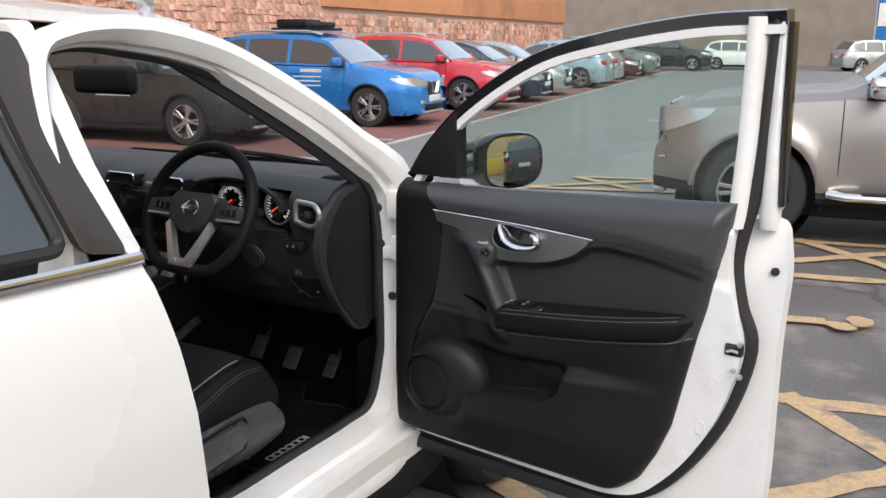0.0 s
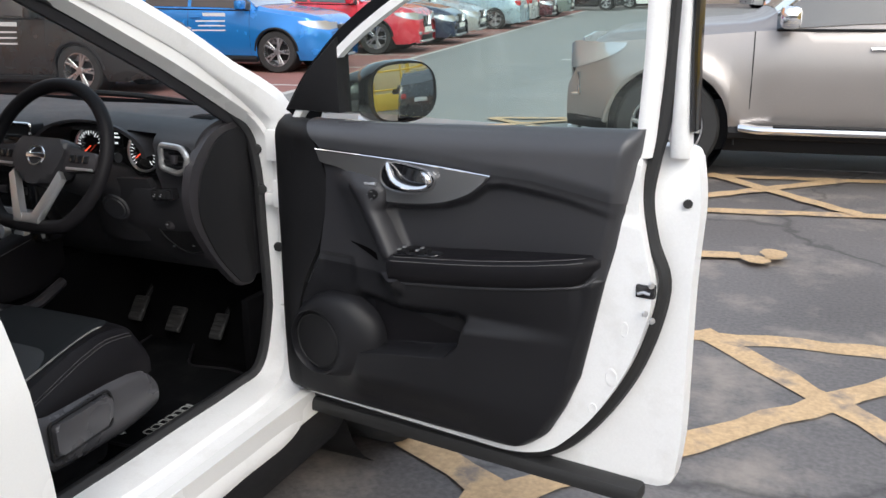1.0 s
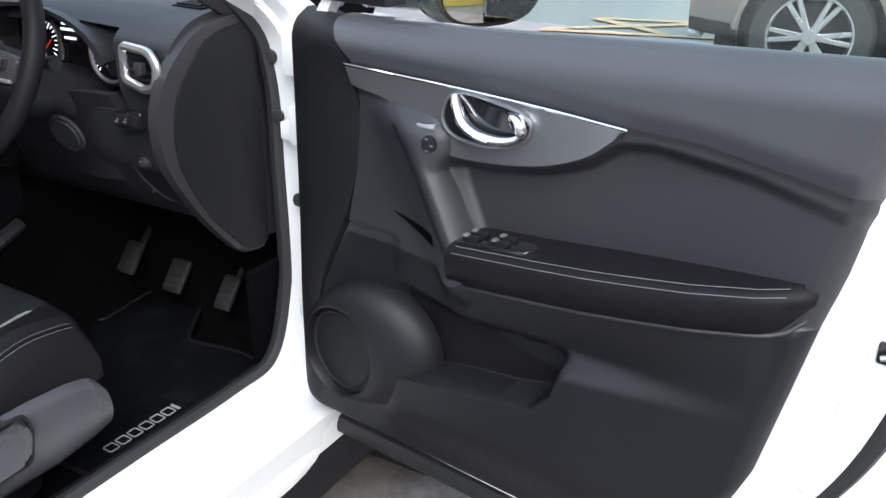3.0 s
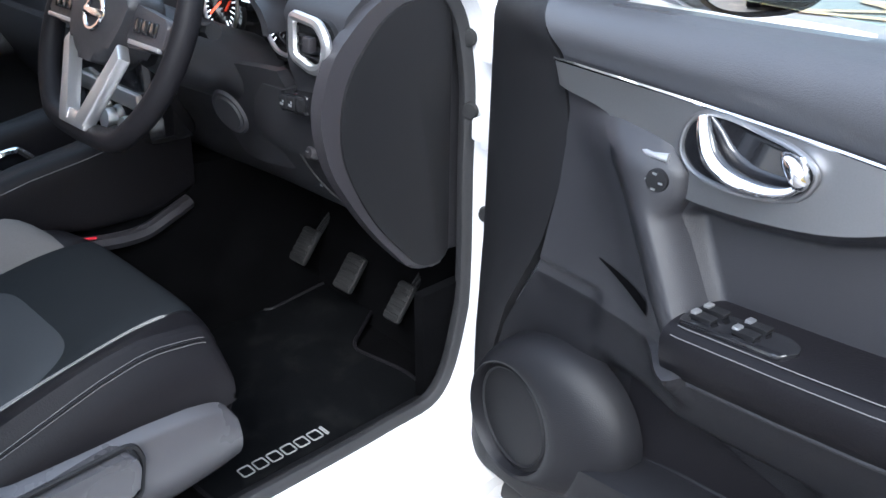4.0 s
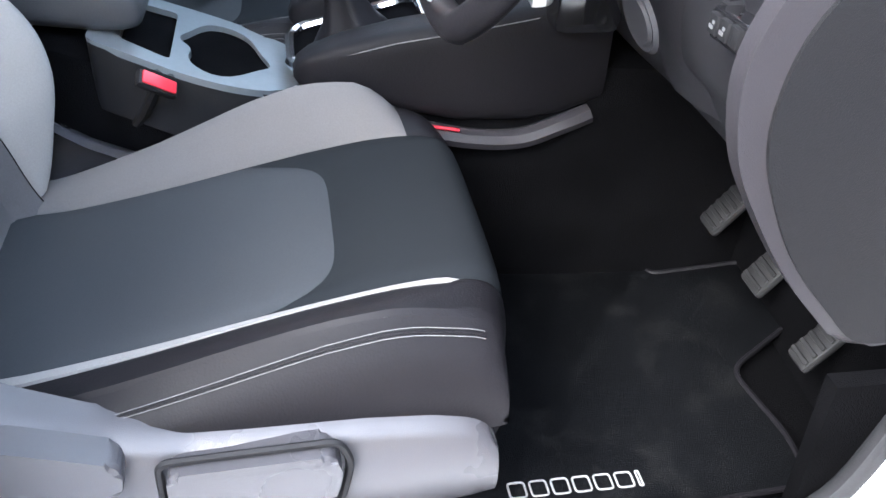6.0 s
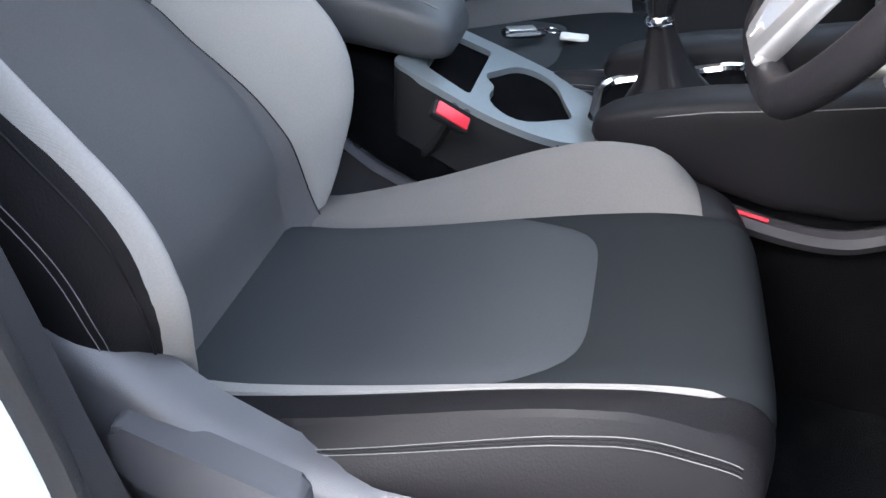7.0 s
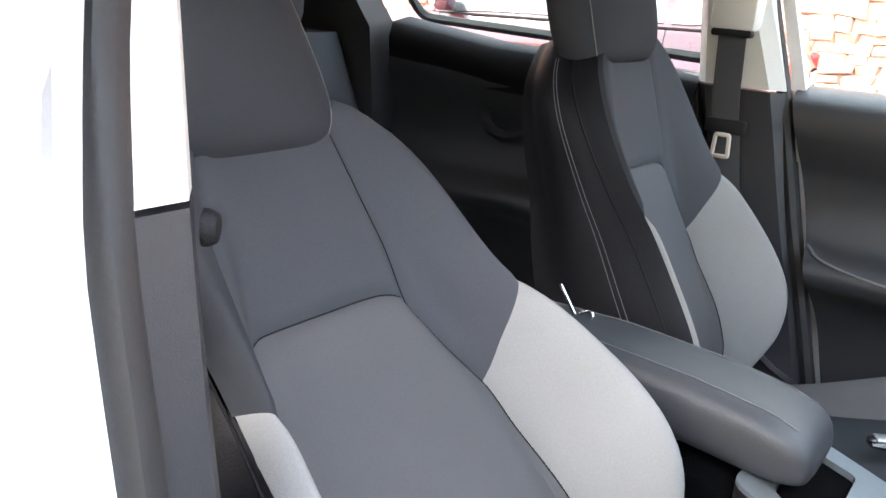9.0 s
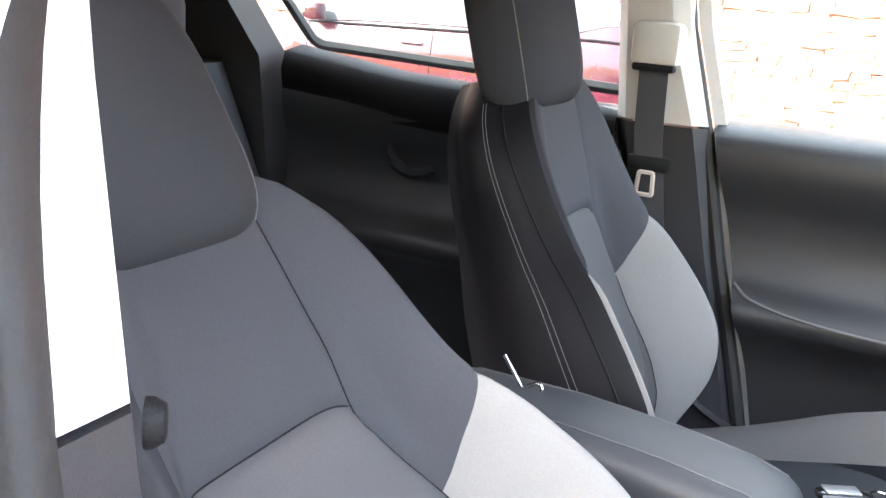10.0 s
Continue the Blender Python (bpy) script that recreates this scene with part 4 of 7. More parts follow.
# speaker pod
POD = axis_to((0.119, -0.104, 0.615), (-0.12, -1, 0.0))
NP = 44
ring = lambda cx, cz, ru, rz, w: [(cx + ru * math.cos(2 * math.pi * k / NP), -w, cz + rz * math.sin(2 * math.pi * k / NP)) for k in range(NP)]
bm = loft([ring(0.165, 0.632, 0.122, 0.104, 0.050), ring(0.164, 0.632, 0.121, 0.104, 0.074), ring(0.158, 0.631, 0.114, 0.101, 0.092), ring(0.146, 0.627, 0.099, 0.095, 0.105), ring(0.132, 0.621, 0.083, 0.087, 0.114), ring(0.125, 0.617, 0.0755, 0.082, 0.117), ring(0.121, 0.616, 0.071, 0.078, 0.115), ring(0.119, 0.615, 0.069, 0.076, 0.104), ring(0.119, 0.615, 0.068, 0.075, 0.092)], caps=False)
part("speaker_pod", bm, HARD, door, "charcoal speaker surround")
bm = lathe([(0, 0.003), (0.05, 0.002), (0.070, -0.001), (0.080, -0.004)], POD, 36)
grille = part("speaker_grille", bm, PLASTIC, door, "black speaker grille")
part("grille_rim", lathe([(0.064, 0.000), (0.067, 0.0025), (0.070, 0.000)], POD, 36), PLASTIC, grille)

# door mirror
MIRROR_AT = pose(0.205, 0.15, 1.184, -3, 0, 71)
rings = []
for d, k in ((-0.012, 0.95), (0.0, 1.0), (0.03, 1.0), (0.07, 0.90), (0.10, 0.66), (0.11, 0.3)):
    rings.append([(0.108 * k * math.copysign(abs(math.cos(t)) ** 0.75, math.cos(t)), d, 0.077 * k * math.copysign(abs(math.sin(t)) ** 0.75, math.sin(t))) for t in np.linspace(0, 2 * math.pi, 33)[:-1]])
part("door_mirror", loft(rings), PIANO, door, "black door mirror housing", local=MIRROR_AT)
def mirror_f(a, b):
    t = 2 * math.pi * b
    x, z = 0.09 * a * math.copysign(abs(math.cos(t)) ** 0.6, math.cos(t)), 0.066 * a * math.copysign(abs(math.sin(t)) ** 0.6, math.sin(t))
    return (x, -0.013 - 0.42 * (0.0125 - x * x - z * z), z)


bm = grid(mirror_f, 14, 40)
bmesh.ops.remove_doubles(bm, verts=bm.verts[:], dist=1e-5)
part("mirror_glass", bm, MIRROR, door, "silvered mirror glass", local=MIRROR_AT)
part("mirror_arm", tube(spline([(0.07, 0.02, 1.175), (0.10, 0.07, 1.18), (0.14, 0.115, 1.185), (0.18, 0.16, 1.187)], 4), [0.036, 0.038, 0.04, 0.043, 0.046, 0.049, 0.052, 0.055, 0.057, 0.058, 0.058, 0.056, 0.05], 14, flat=1.0), PIANO, door, "black mirror arm")

# hinge leaves and bolts on the hinge pillar
for x, z, h in ((0.760, 1.045, 0.04), (0.747, 0.906, 0.017)):
    part("hinge_leaf", box((x - 0.045, 1.010, z - h), (x, 1.035, z + h), 0.005), JAMB, car, "white painted hinge leaf")
for p in ((0.676, 1.028, 1.03), (0.684, 1.028, 0.926), (0.722, 1.03, 0.773)):
    part("rubber_plug", lathe([(0, 0.008), (0.011, 0.006), (0.0135, 0)], axis_to(p, (0.25, -1, 0)), 16), RUBBER, car, "black rubber plug")

# ---- dashboard ----
DASH = [(1.32, 1.06), (1.20, 1.105), (1.05, 1.118), (0.95, 1.116), (0.89, 1.105), (0.855, 1.085), (0.835, 1.06), (0.832, 1.0), (0.845, 0.96), (0.86, 0.90), (0.895, 0.82), (0.95, 0.74), (1.02, 0.69), (1.10, 0.68)]
rows = spline(DASH, 4)


def dash_ring(x):
    out = []
    for y, z in rows:
        k = 0.0
        if 0.82 < z < 1.12 and y < 0.95:
            k = 0.035 * math.exp(-((x - 0.33) / 0.16) ** 2) * (1 if z > 1.05 else 0.3)     # hood over the dials
        mid = math.exp(-(x / 0.16) ** 2)
        out.append((x, y - k + 0.05 * mid * max(0, (1.0 - z)) - 0.03 * mid, z + (0.5 * k if z > 1.05 else 0)))
    rec = min(1, max(0, (x - 0.145) / 0.02)) * min(1, max(0, (0.505 - x) / 0.02))
    out = [(p[0], p[1] + (0.10 * rec if 0.955 < p[2] < 1.09 and p[1] < 0.9 else 0), p[2]) for p in out]
    return out + [(x, 1.32, 0.70)]


dash = part("dashboard", loft([dash_ring(x) for x in np.linspace(-0.655, 0.638, 66)]), SOFT, car, "charcoal soft-touch dashboard")
# rounded end panel beside the door
CAP = rounded([(1.008, 1.095), (0.895, 1.085), (0.815, 0.995), (0.805, 0.90), (0.858, 0.79), (0.955, 0.685), (1.012, 0.685)], [0.02, 0.05, 0.05, 0.06, 0.1, 0.03, 0.02])
cput = lambda a, b, d: (d, a, b)
BIG = rounded([(1.01, 1.112), (0.88, 1.10), (0.80, 1.03), (0.775, 0.96), (0.79, 0.88), (0.86, 0.77), (0.95, 0.675), (1.02, 0.68)], [0.02, 0.06, 0.06, 0.06, 0.08, 0.1, 0.03, 0.02])
part("dash_end", prism(BIG, cput, 0.634, 0.656, 0.008, 3), SHIELD, dash, "grey dashboard end cheek")
part("end_cover", prism(CAP, cput, 0.652, 0.661, 0.004), PLASTIC, dash, "dark flat dashboard end cover")
# side vent
vput = lambda a, b, d: (a, 0.825 + d + 0.25 * (0.60 - a) * 0.6, b)
VENT = [(0.548, 1.068), (0.618, 1.066), (0.638, 1.045), (0.628, 1.012), (0.60, 1.002), (0.545, 1.012)]
vent = part("side_vent", tube([vput(a, b, -0.012) for a, b in rounded(VENT, 0.012)], 0.0075, 8, closed=True, up=(0, 1, 0)), SILVER, dash, "silver-framed side air vent")
part("vent_cavity", prism(rounded(VENT, 0.012), vput, 0.004, 0.03, 0.001), PLASTIC, dash)
for k in range(4):
    z = 1.015 + 0.0135 * k
    part("vent_slat", box((0.552, 0.822, z - 0.002), (0.622, 0.836, z + 0.002), 0.001, 1), PLASTIC, dash)
part("vent_tab", box((0.584, 0.806, 1.026), (0.60, 0.82, 1.046), 0.003), SHIELD, dash)
# upper demister vent
part("demister_vent", box((0.545, 0.935, 1.112), (0.615, 0.985, 1.119), 0.003), PLASTIC, dash, "small black demister vent")
for k in range(4):
    part("vent_slat", box((0.552, 0.942 + 0.011 * k, 1.117), (0.608, 0.945 + 0.011 * k, 1.122), 0), SHIELD, dash)
# instrument cluster: hood, face, dials
part("dial_hood", loft([[(0.33 + 0.19 * math.cos(t) * k, y, 1.035 + 0.085 * math.sin(t) * k) for t in np.linspace(0, math.pi, 17)] for y, k in ((0.80, 1.0), (0.80, 0.92), (0.93, 0.86), (0.95, 1.0))], closed=False), SOFT, dash, "charcoal hood over the dials")
part("cluster_face", box((0.17, 0.90, 0.965), (0.49, 0.91, 1.10), 0.004), PIANO, dash, "black instrument panel")
for cx in (0.245, 0.425):
    c = (cx, 0.897, 1.03)
    part("dial_ring", lathe([(0.047, 0.0), (0.049, 0.005), (0.052, 0.005), (0.054, 0.0)], axis_to(c, (0, -1, 0.12)), 36), SILVER, dash, "silver dial ring")
    bm = bmesh.new()
    for k in range(24):
        a = math.radians(-50 + 280 * k / 23)
        box((0.036 if k % 3 else 0.031, -0.001, 0.002), (0.043, 0.001, 0.003), 0, bm=bm, m=axis_to(c, (0, -1, 0.12)) @ Matrix.Rotation(a, 4, "Z"))
    part("dial_marks", bm, DIAL_LIT, dash, "white lit dial marks")
    part("needle", box((-0.006, -0.001, 0.004), (0.03, 0.001, 0.006), 0, m=axis_to(c, (0, -1, 0.12)) @ Matrix.Rotation(3.8, 4, "Z")), RED_LED, dash, "red needle")
part("trip_display", box((0.302, 0.893, 1.035), (0.36, 0.899, 1.085), 0.001), PIANO, dash)
for z, w in ((1.072, 0.036), (1.062, 0.044), (1.047, 0.03)):
    part("display_bar", box((0.33 - w / 2, 0.8905, z - 0.002), (0.33 + w / 2, 0.8925, z + 0.002)), DIAL_LIT, dash)
# centre stack
part("radio_panel", box((-0.13, 0.80, 0.772), (0.13, 0.90, 1.08), 0.02), PIANO, dash, "gloss black centre stack")
part("screen", box((-0.085, 0.792, 0.965), (0.085, 0.803, 1.055), 0.004), PIANO, dash, "dark touch screen")
for sx in (-1, 1):
    part("centre_vent", tube(rounded([(sx * 0.10 - 0.06, 0.79, 1.068), (sx * 0.10 + 0.05, 0.79, 1.068), (sx * 0.10 + 0.06, 0.79, 1.10), (sx * 0.10 - 0.05, 0.79, 1.10)], 0.01), 0.005, 6, closed=True, up=(0, 1, 0)), CHROME, dash, "silver-framed centre vent")
    part("vent_cavity", box((sx * 0.10 - 0.055, 0.79, 1.07), (sx * 0.10 + 0.055, 0.84, 1.098), 0.006), PLASTIC, dash)
for k in range(3):
    part("heater_knob", lathe([(0, 0.02), (0.018, 0.019), (0.02, 0.014), (0.021, 0)], axis_to((-0.07 + 0.07 * k, 0.80, 0.80), (0, -1, 0.2)), 20), SILVER, dash, "heater knob")
for k in range(6):
    part("radio_button", box((-0.10 + 0.036 * k, 0.793, 0.91), (-0.075 + 0.036 * k, 0.803, 0.93), 0.003), SHIELD, dash)
part("stack_trim", box((-0.12, 0.79, 0.84), (0.12, 0.803, 0.87), 0.004), SILVER, dash, "silver strip across the radio")
# switch row under the vent, lower panel and lights
part("switch_row", prism(rounded([(0.500, 0.925), (0.566, 0.930), (0.566, 0.958), (0.500, 0.953)], 0.005), lambda a, b, d: (a, 0.836 + d, b), -0.012, 0.03, 0.003), PIANO, dash, "row of small black switches")
for k in range(3):
    sw = part("dash_switch", box((0.505 + 0.020 * k, 0.819, 0.9305 + 0.0015 * k), (0.521 + 0.020 * k, 0.83, 0.9495 + 0.0015 * k), 0.002), PLASTIC, dash)
    if k < 2:
        part("switch_mark", box((0.509 + 0.020 * k, 0.8182, 0.936 + 0.0015 * k), (0.516 + 0.020 * k, 0.8192, 0.9395 + 0.0015 * k)), SILVER, sw, "small white symbol")
        part("switch_mark", box((0.514 + 0.020 * k, 0.8182, 0.941 + 0.0015 * k), (0.5175 + 0.020 * k, 0.8192, 0.944 + 0.0015 * k)), SILVER, sw, "small white symbol")
LOWER = rounded([(0.448, 0.885), (0.622, 0.895), (0.640, 0.85), (0.622, 0.785), (0.52, 0.765), (0.462, 0.81)], 0.03)
lput = lambda a, b, d: (a, 0.858 + d + (0.95 - b) * 0.35, b)
lower = part("lower_panel", prism(LOWER, lput, -0.012, 0.05, 0.006), PLASTIC, dash, "black lower dash panel")
part("panel_rim", tube([lput(a, b, -0.013) for a, b in LOWER], 0.0022, 6, closed=True, up=(0, 1, 0)), PLASTIC, lower)
part("indicator_lamp", box((0.592, 0.868, 0.861), (0.606, 0.874, 0.865)), RED_LED, dash, "red indicator light")
knob = part("level_knob", lathe([(0, 0.016), (0.008, 0.015), (0.011, 0.010), (0.012, 0)], axis_to((0.504, 0.882, 0.848), (0, -1, 0.2)), 16), SHIELD, lower, "small round adjuster knob")
part("knob_mark", box((0.501, 0.8645, 0.852), (0.506, 0.8665, 0.8535)), SILVER, knob, "white mark")
for x, y, z in ((0.486, 0.901, 0.784), (0.552, 0.899, 0.792), (0.594, 0.902, 0.781), (0.618, 0.900, 0.790)):
    part("clip", box((x - 0.003, y, z - 0.002), (x + 0.003, y + 0.006, z + 0.002), 0.001), SILVER, dash, "small white clip")
part("glovebox_lid", slab(lambda a, b: (-0.62 + 0.42 * a, 0.825 + 0.09 * b * b, 0.93 - 0.2 * b), 8, 8, (0, 0.03, 0)), SOFT, dash, "charcoal glovebox lid")

# ---- steering wheel ----
WHEEL = Matrix.Translation((0.33, 0.675, 1.045)) @ Matrix.Rotation(radians(-25), 4, "X")
pts = []
for t in np.linspace(0, 2 * math.pi, 65)[:-1]:
    x, z = 0.182 * math.cos(t), 0.182 * math.sin(t)
    pts.append((x, 0, max(z, -0.150 - 0.012 * (1 - (x / 0.12) ** 2) if abs(x) < 0.12 else z)))
wheel = part("steering_wheel", tube(pts, 0.0165, 12, closed=True, up=(0, 1, 0)), VINYL, car, "black leather steering wheel with silver spokes", local=WHEEL)
hub = rounded([(-0.085, 0.045), (0.085, 0.045), (0.075, -0.01), (0.045, -0.065), (-0.045, -0.065), (-0.075, -0.01)], 0.03)
part("hub", prism(hub, lambda a, b, d: (a, d, b), -0.028, 0.03, 0.014, 3), SOFT, wheel, "charcoal airbag hub")
part("emblem", tube([(0.024 * math.cos(t), -0.031, 0.022 * math.sin(t)) for t in np.linspace(0, 2 * math.pi, 25)[:-1]], 0.0032, 6, closed=True, up=(0, 1, 0)), CHROME, wheel, "round chrome emblem")
part("emblem_bar", box((-0.03, -0.034, -0.006), (0.03, -0.029, 0.006), 0.002), CHROME, wheel)
for s in (-1, 1):
    part("side_spoke", prism(rounded([(s * 0.07, 0.03), (s * 0.168, 0.018), (s * 0.170, -0.022), (s * 0.075, -0.03)], 0.01), lambda a, b, d: (a, d, b), -0.016, 0.008, 0.005), SHIELD, wheel, "dark side spoke with buttons")
    part("spoke_trim", box((min(s * 0.085, s * 0.165), -0.019, -0.024), (max(s * 0.085, s * 0.165), -0.012, -0.018), 0.001), SILVER, wheel)
    for k in range(3):
        part("wheel_button", box((s * (0.10 + 0.02 * k) - 0.008, -0.021, -0.008), (s * (0.10 + 0.02 * k) + 0.008, -0.014, 0.012), 0.003), PIANO, wheel)
    part("lower_spoke", prism([(s * 0.068, -0.03), (s * 0.084, -0.048), (s * 0.038, -0.152), (s * 0.012, -0.152), (s * 0.012, -0.14), (s * 0.028, -0.125)], lambda a, b, d: (a, d, b), -0.024, -0.004, 0.004), SILVER, wheel, "silver lower spoke")
part("spoke_foot", box((-0.04, -0.022, -0.158), (0.04, -0.006, -0.135), 0.004), SILVER, wheel)
col = part("steering_column", loft([[(0.33 + r * math.cos(t), y, zc + r * 0.85 * math.sin(t)) for t in np.linspace(0, 2 * math.pi, 21)[:-1]] for y, zc, r in ((0.71, 1.02, 0.055), (0.74, 1.005, 0.068), (0.86, 0.95, 0.072), (0.92, 0.93, 0.07))]), SOFT, car, "black steering column cowl")
for s in (-1, 1):
    part("stalk", tube([(0.33 + s * 0.05, 0.745, 1.03), (0.33 + s * 0.13, 0.73, 1.045), (0.33 + s * 0.175, 0.725, 1.05)], [0.008, 0.009, 0.012], 8), PLASTIC, col, "black column stalk")
part("knee_cover", slab(lambda a, b: (0.16 + 0.32 * a, 0.815 + 0.10 * b + 0.02 * math.cos(6.28 * a), 0.975 - 0.19 * b), 8, 8, (0, 0.02, 0)), SOFT, dash, "black knee cover")
part("blanking_disc", lathe([(0, 0.006), (0.026, 0.006), (0.029, 0.003), (0.034, 0.004), (0.038, 0.0)], axis_to((0.405, 0.80, 0.905), (0.1, -1, -0.35)), 28), SOFT, dash, "round dark blanking disc")

# pedals
for x, y, z, w in ((0.13, 1.12, 0.485, 0.026), (0.255, 1.14, 0.46, 0.028), (0.43, 1.12, 0.47, 0.022)):
    pm = Matrix.Translation((x, y, z)) @ Matrix.Rotation(radians(-38), 4, "X")
    ped = part("pedal", box((-w, -0.008, -0.04), (w, 0.006, 0.04), 0.006), RUBBER, car, "black rubber pedal", local=pm)
    for k in range(5):
        part("pedal_rib", box((-w * 0.85, -0.011, -0.031 + 0.0145 * k), (w * 0.85, -0.007, -0.024 + 0.0145 * k), 0.001, 1), RUBBER, ped)
    part("pedal_arm", tube([(0, 0.01, 0.0), (0.0, 0.03, 0.14), (0, 0.01, 0.3)], 0.009, 8), PLASTIC, ped)


# ---- front seats ----
HW = [(-0.10, 0.15), (-0.05, 0.195), (0.0, 0.222), (0.05, 0.242), (0.1, 0.250), (0.2, 0.245), (0.29, 0.224), (0.375, 0.198), (0.48, 0.192), (0.54, 0.170), (0.58, 0.13), (0.60, 0.10)]
PRO = [(-0.10, 0.02), (-0.05, 0.06), (0.0, 0.088), (0.1, 0.12), (0.2, 0.122), (0.29, 0.098), (0.375, 0.055), (0.48, 0.025), (0.6, 0.0)]
CW = [(-0.10, 0.14), (-0.05, 0.15), (0.0, 0.155), (0.15, 0.155), (0.26, 0.142), (0.34, 0.13), (0.375, 0.118), (0.49, 0.085), (0.6, 0.065)]

# seams: half width of the centre panels towards the console (FAR) and towards the open door (NEAR)
FAR = [(-0.10, 0.172), (-0.03, 0.170), (0.05, 0.162), (0.15, 0.150), (0.20, 0.143), (0.265, 0.132), (0.306, 0.108), (0.346, 0.084), (0.372, 0.071), (0.43, 0.073), (0.48, 0.068), (0.55, 0.062), (0.60, 0.060)]
NEAR = [(-0.10, 0.155), (0.0, 0.170), (0.10, 0.175), (0.20, 0.184), (0.286, 0.190), (0.316, 0.185), (0.336, 0.178), (0.372, 0.168), (0.43, 0.158), (0.48, 0.148), (0.55, 0.125), (0.60, 0.09)]
SLIM = [(-0.10, 0.165), (0.0, 0.19), (0.10, 0.212), (0.20, 0.208), (0.286, 0.192), (0.336, 0.178), (0.372, 0.168), (0.43, 0.158), (0.48, 0.148), (0.55, 0.125), (0.60, 0.09)]
HW, PRO, CW, FAR, NEAR, SLIM = [[tuple(p) for p in spline(table, 8)] for table in (HW, PRO, CW, FAR, NEAR, SLIM)]


def seat(cx, y0, z0, name, label, ws=1.0, lean=33, near=0.85):
    """A front seat: cushion, backrest, head restraint, side shield and lever."""
    st = part(name, box((cx - 0.20, y0 + 0.02, 0.36), (cx + 0.20, y0 + 0.46, z0 - 0.09), 0.03), PLASTIC, car, label)
    a = radians(lean)
    vd, nd = np.array((0, -math.sin(a), math.cos(a))), np.array((0, math.cos(a), math.sin(a)))
    P0 = np.array((cx, y0, z0))
    seam_at = lambda v, sg: interp(v, FAR if sg < 0 else NEAR if near > 0.7 else SLIM)

    def S(u, v, puff=0.0):
        hw, c, pro = interp(v, HW), interp(v, CW), interp(v, PRO)
        if u > 0:
            c = min(c + 0.035, hw - 0.035)
        k = max(0.0, (abs(u) - c * 0.92) / max(1e-3, hw - c * 0.92))
        k = min(1, k)
        d = pro * (math.sin(k * math.pi / 2) ** 1.1 if k < 1 else 1) - 0.07 * max(0, k - 0.72) ** 2 / 0.08 * 0.5
        d += 0.022 * math.exp(-((v - 0.12) / 0.10) ** 2) - 0.036 * step(0.06 - v, 0.0, 0.12) - 0.10 * max(0, v - 0.50) ** 1.5
        return P0 + np.array((u * (ws if u < 0 else 1.0), 0, 0)) + vd * v + nd * (d + puff)

    def pf(s, t, h=0.007, e=0.06):
        m = min(s, 1 - s, t, 1 - t)
        return h * min(1, m / e) ** 0.5 - 0.0025

    def across(s, v):
        """From the seam on the console side (s = 0) to the seam on the door side (s = 1)."""
        return -seam_at(v, -1) + (seam_at(v, 1) + seam_at(v, -1)) * s

    vtop = lambda s: 0.389 - 0.012 * abs(2 * s - 1) ** 6 - 0.055 * max(0, (s - 0.80) / 0.20) ** 2.2
    v0 = -0.10

    def insert(s, t):
        v = v0 + (vtop(s) - v0) * t
        return S(across(s, v), v, pf(s, t, 0.013, 0.10))

    def upper(s, t):
        v = vtop(s) + (0.60 - vtop(s)) * t
        return S(across(s, v), v, pf(s, t))

    part("back_insert", grid(insert, 36, 44), CLOTH_MID, st, "grey cloth backrest centre")
    part("back_upper", grid(upper, 28, 24), CLOTH_DARK, st, "charcoal cloth upper backrest")
    # seam lines pressed in between the panels
    for sg, s_at in ((-1, 0.0), (1, 1.0)):
        part("seam", tube([tuple(S(across(s_at, v), v, -0.0020)) for v in np.linspace(-0.06, 0.56, 60)], 0.0009, 6), VINYL, st, "pressed-in dark seam")
    part("seam", tube([tuple(S(across(q, vtop(q)), vtop(q), -0.0020)) for q in np.linspace(0.02, 0.98, 40)], 0.0008, 6), VINYL, st, "pressed-in dark seam")
    for sg in (-1, 1):
        def side(sg, v, e, out=0.0):
            """A point on the outer side of the bolster, e from its crest (0) to the rear (1)."""
            p = S(sg * interp(v, HW), v, -0.003)
            depth = 0.09 + interp(v, PRO) * 0.9 - 0.05 * max(0, v - 0.4)
            return p - nd * depth * e + np.array((sg * (0.022 * math.sin(math.pi * min(1, e * 1.2)) - 0.02 * e + out), 0, 0))

        keep = 1.0 if sg < 0 else near
        reach = lambda v: keep if sg < 0 or near < 0.7 else interp(v, [(-0.10, 0.99), (0.0, 0.99), (0.10, 0.96), (0.20, 0.94), (0.30, 0.98)])
        top_reach = keep if keep < 0.7 else 1.0
        vb = lambda k: 0.262 + 0.10 * k if sg < 0 else 0.318 + 0.02 * k

        def wing(s, t):
            v = 0.1
            for _ in range(4):
                c, hw = seam_at(v, sg), interp(v, HW)
                k = reach(v) * s
                u = c + (hw - c) * k
                v = v0 + 0.05 + (vb(k) - v0 - 0.05) * t
            return S(sg * u, v, pf(s, t, 0.006))

        def wing_up(s, t):
            v = 0.4
            for _ in range(4):
                c, hw = seam_at(v, sg), interp(v, HW)
                u = c + (hw - c) * s * top_reach
                v = vb(s) + (0.60 - vb(s)) * t
            return S(sg * u, v, pf(s, t, 0.006))

        def flank(s, t):
            v = v0 + 0.05 + (0.60 - v0 - 0.05) * t
            if s < 0.3:
                hw, c = interp(v, HW), seam_at(v, sg)
                k = reach(v) + (1 - reach(v)) * s / 0.3
                hide = 0.009 if top_reach == 1 else 0.0
                return S(sg * (c + (hw - c) * k), v, -0.002 - hide * min(1, max(0, (v - vb(k) + 0.01) / 0.03)))
            return side(sg, v, (s - 0.3) / 0.7)

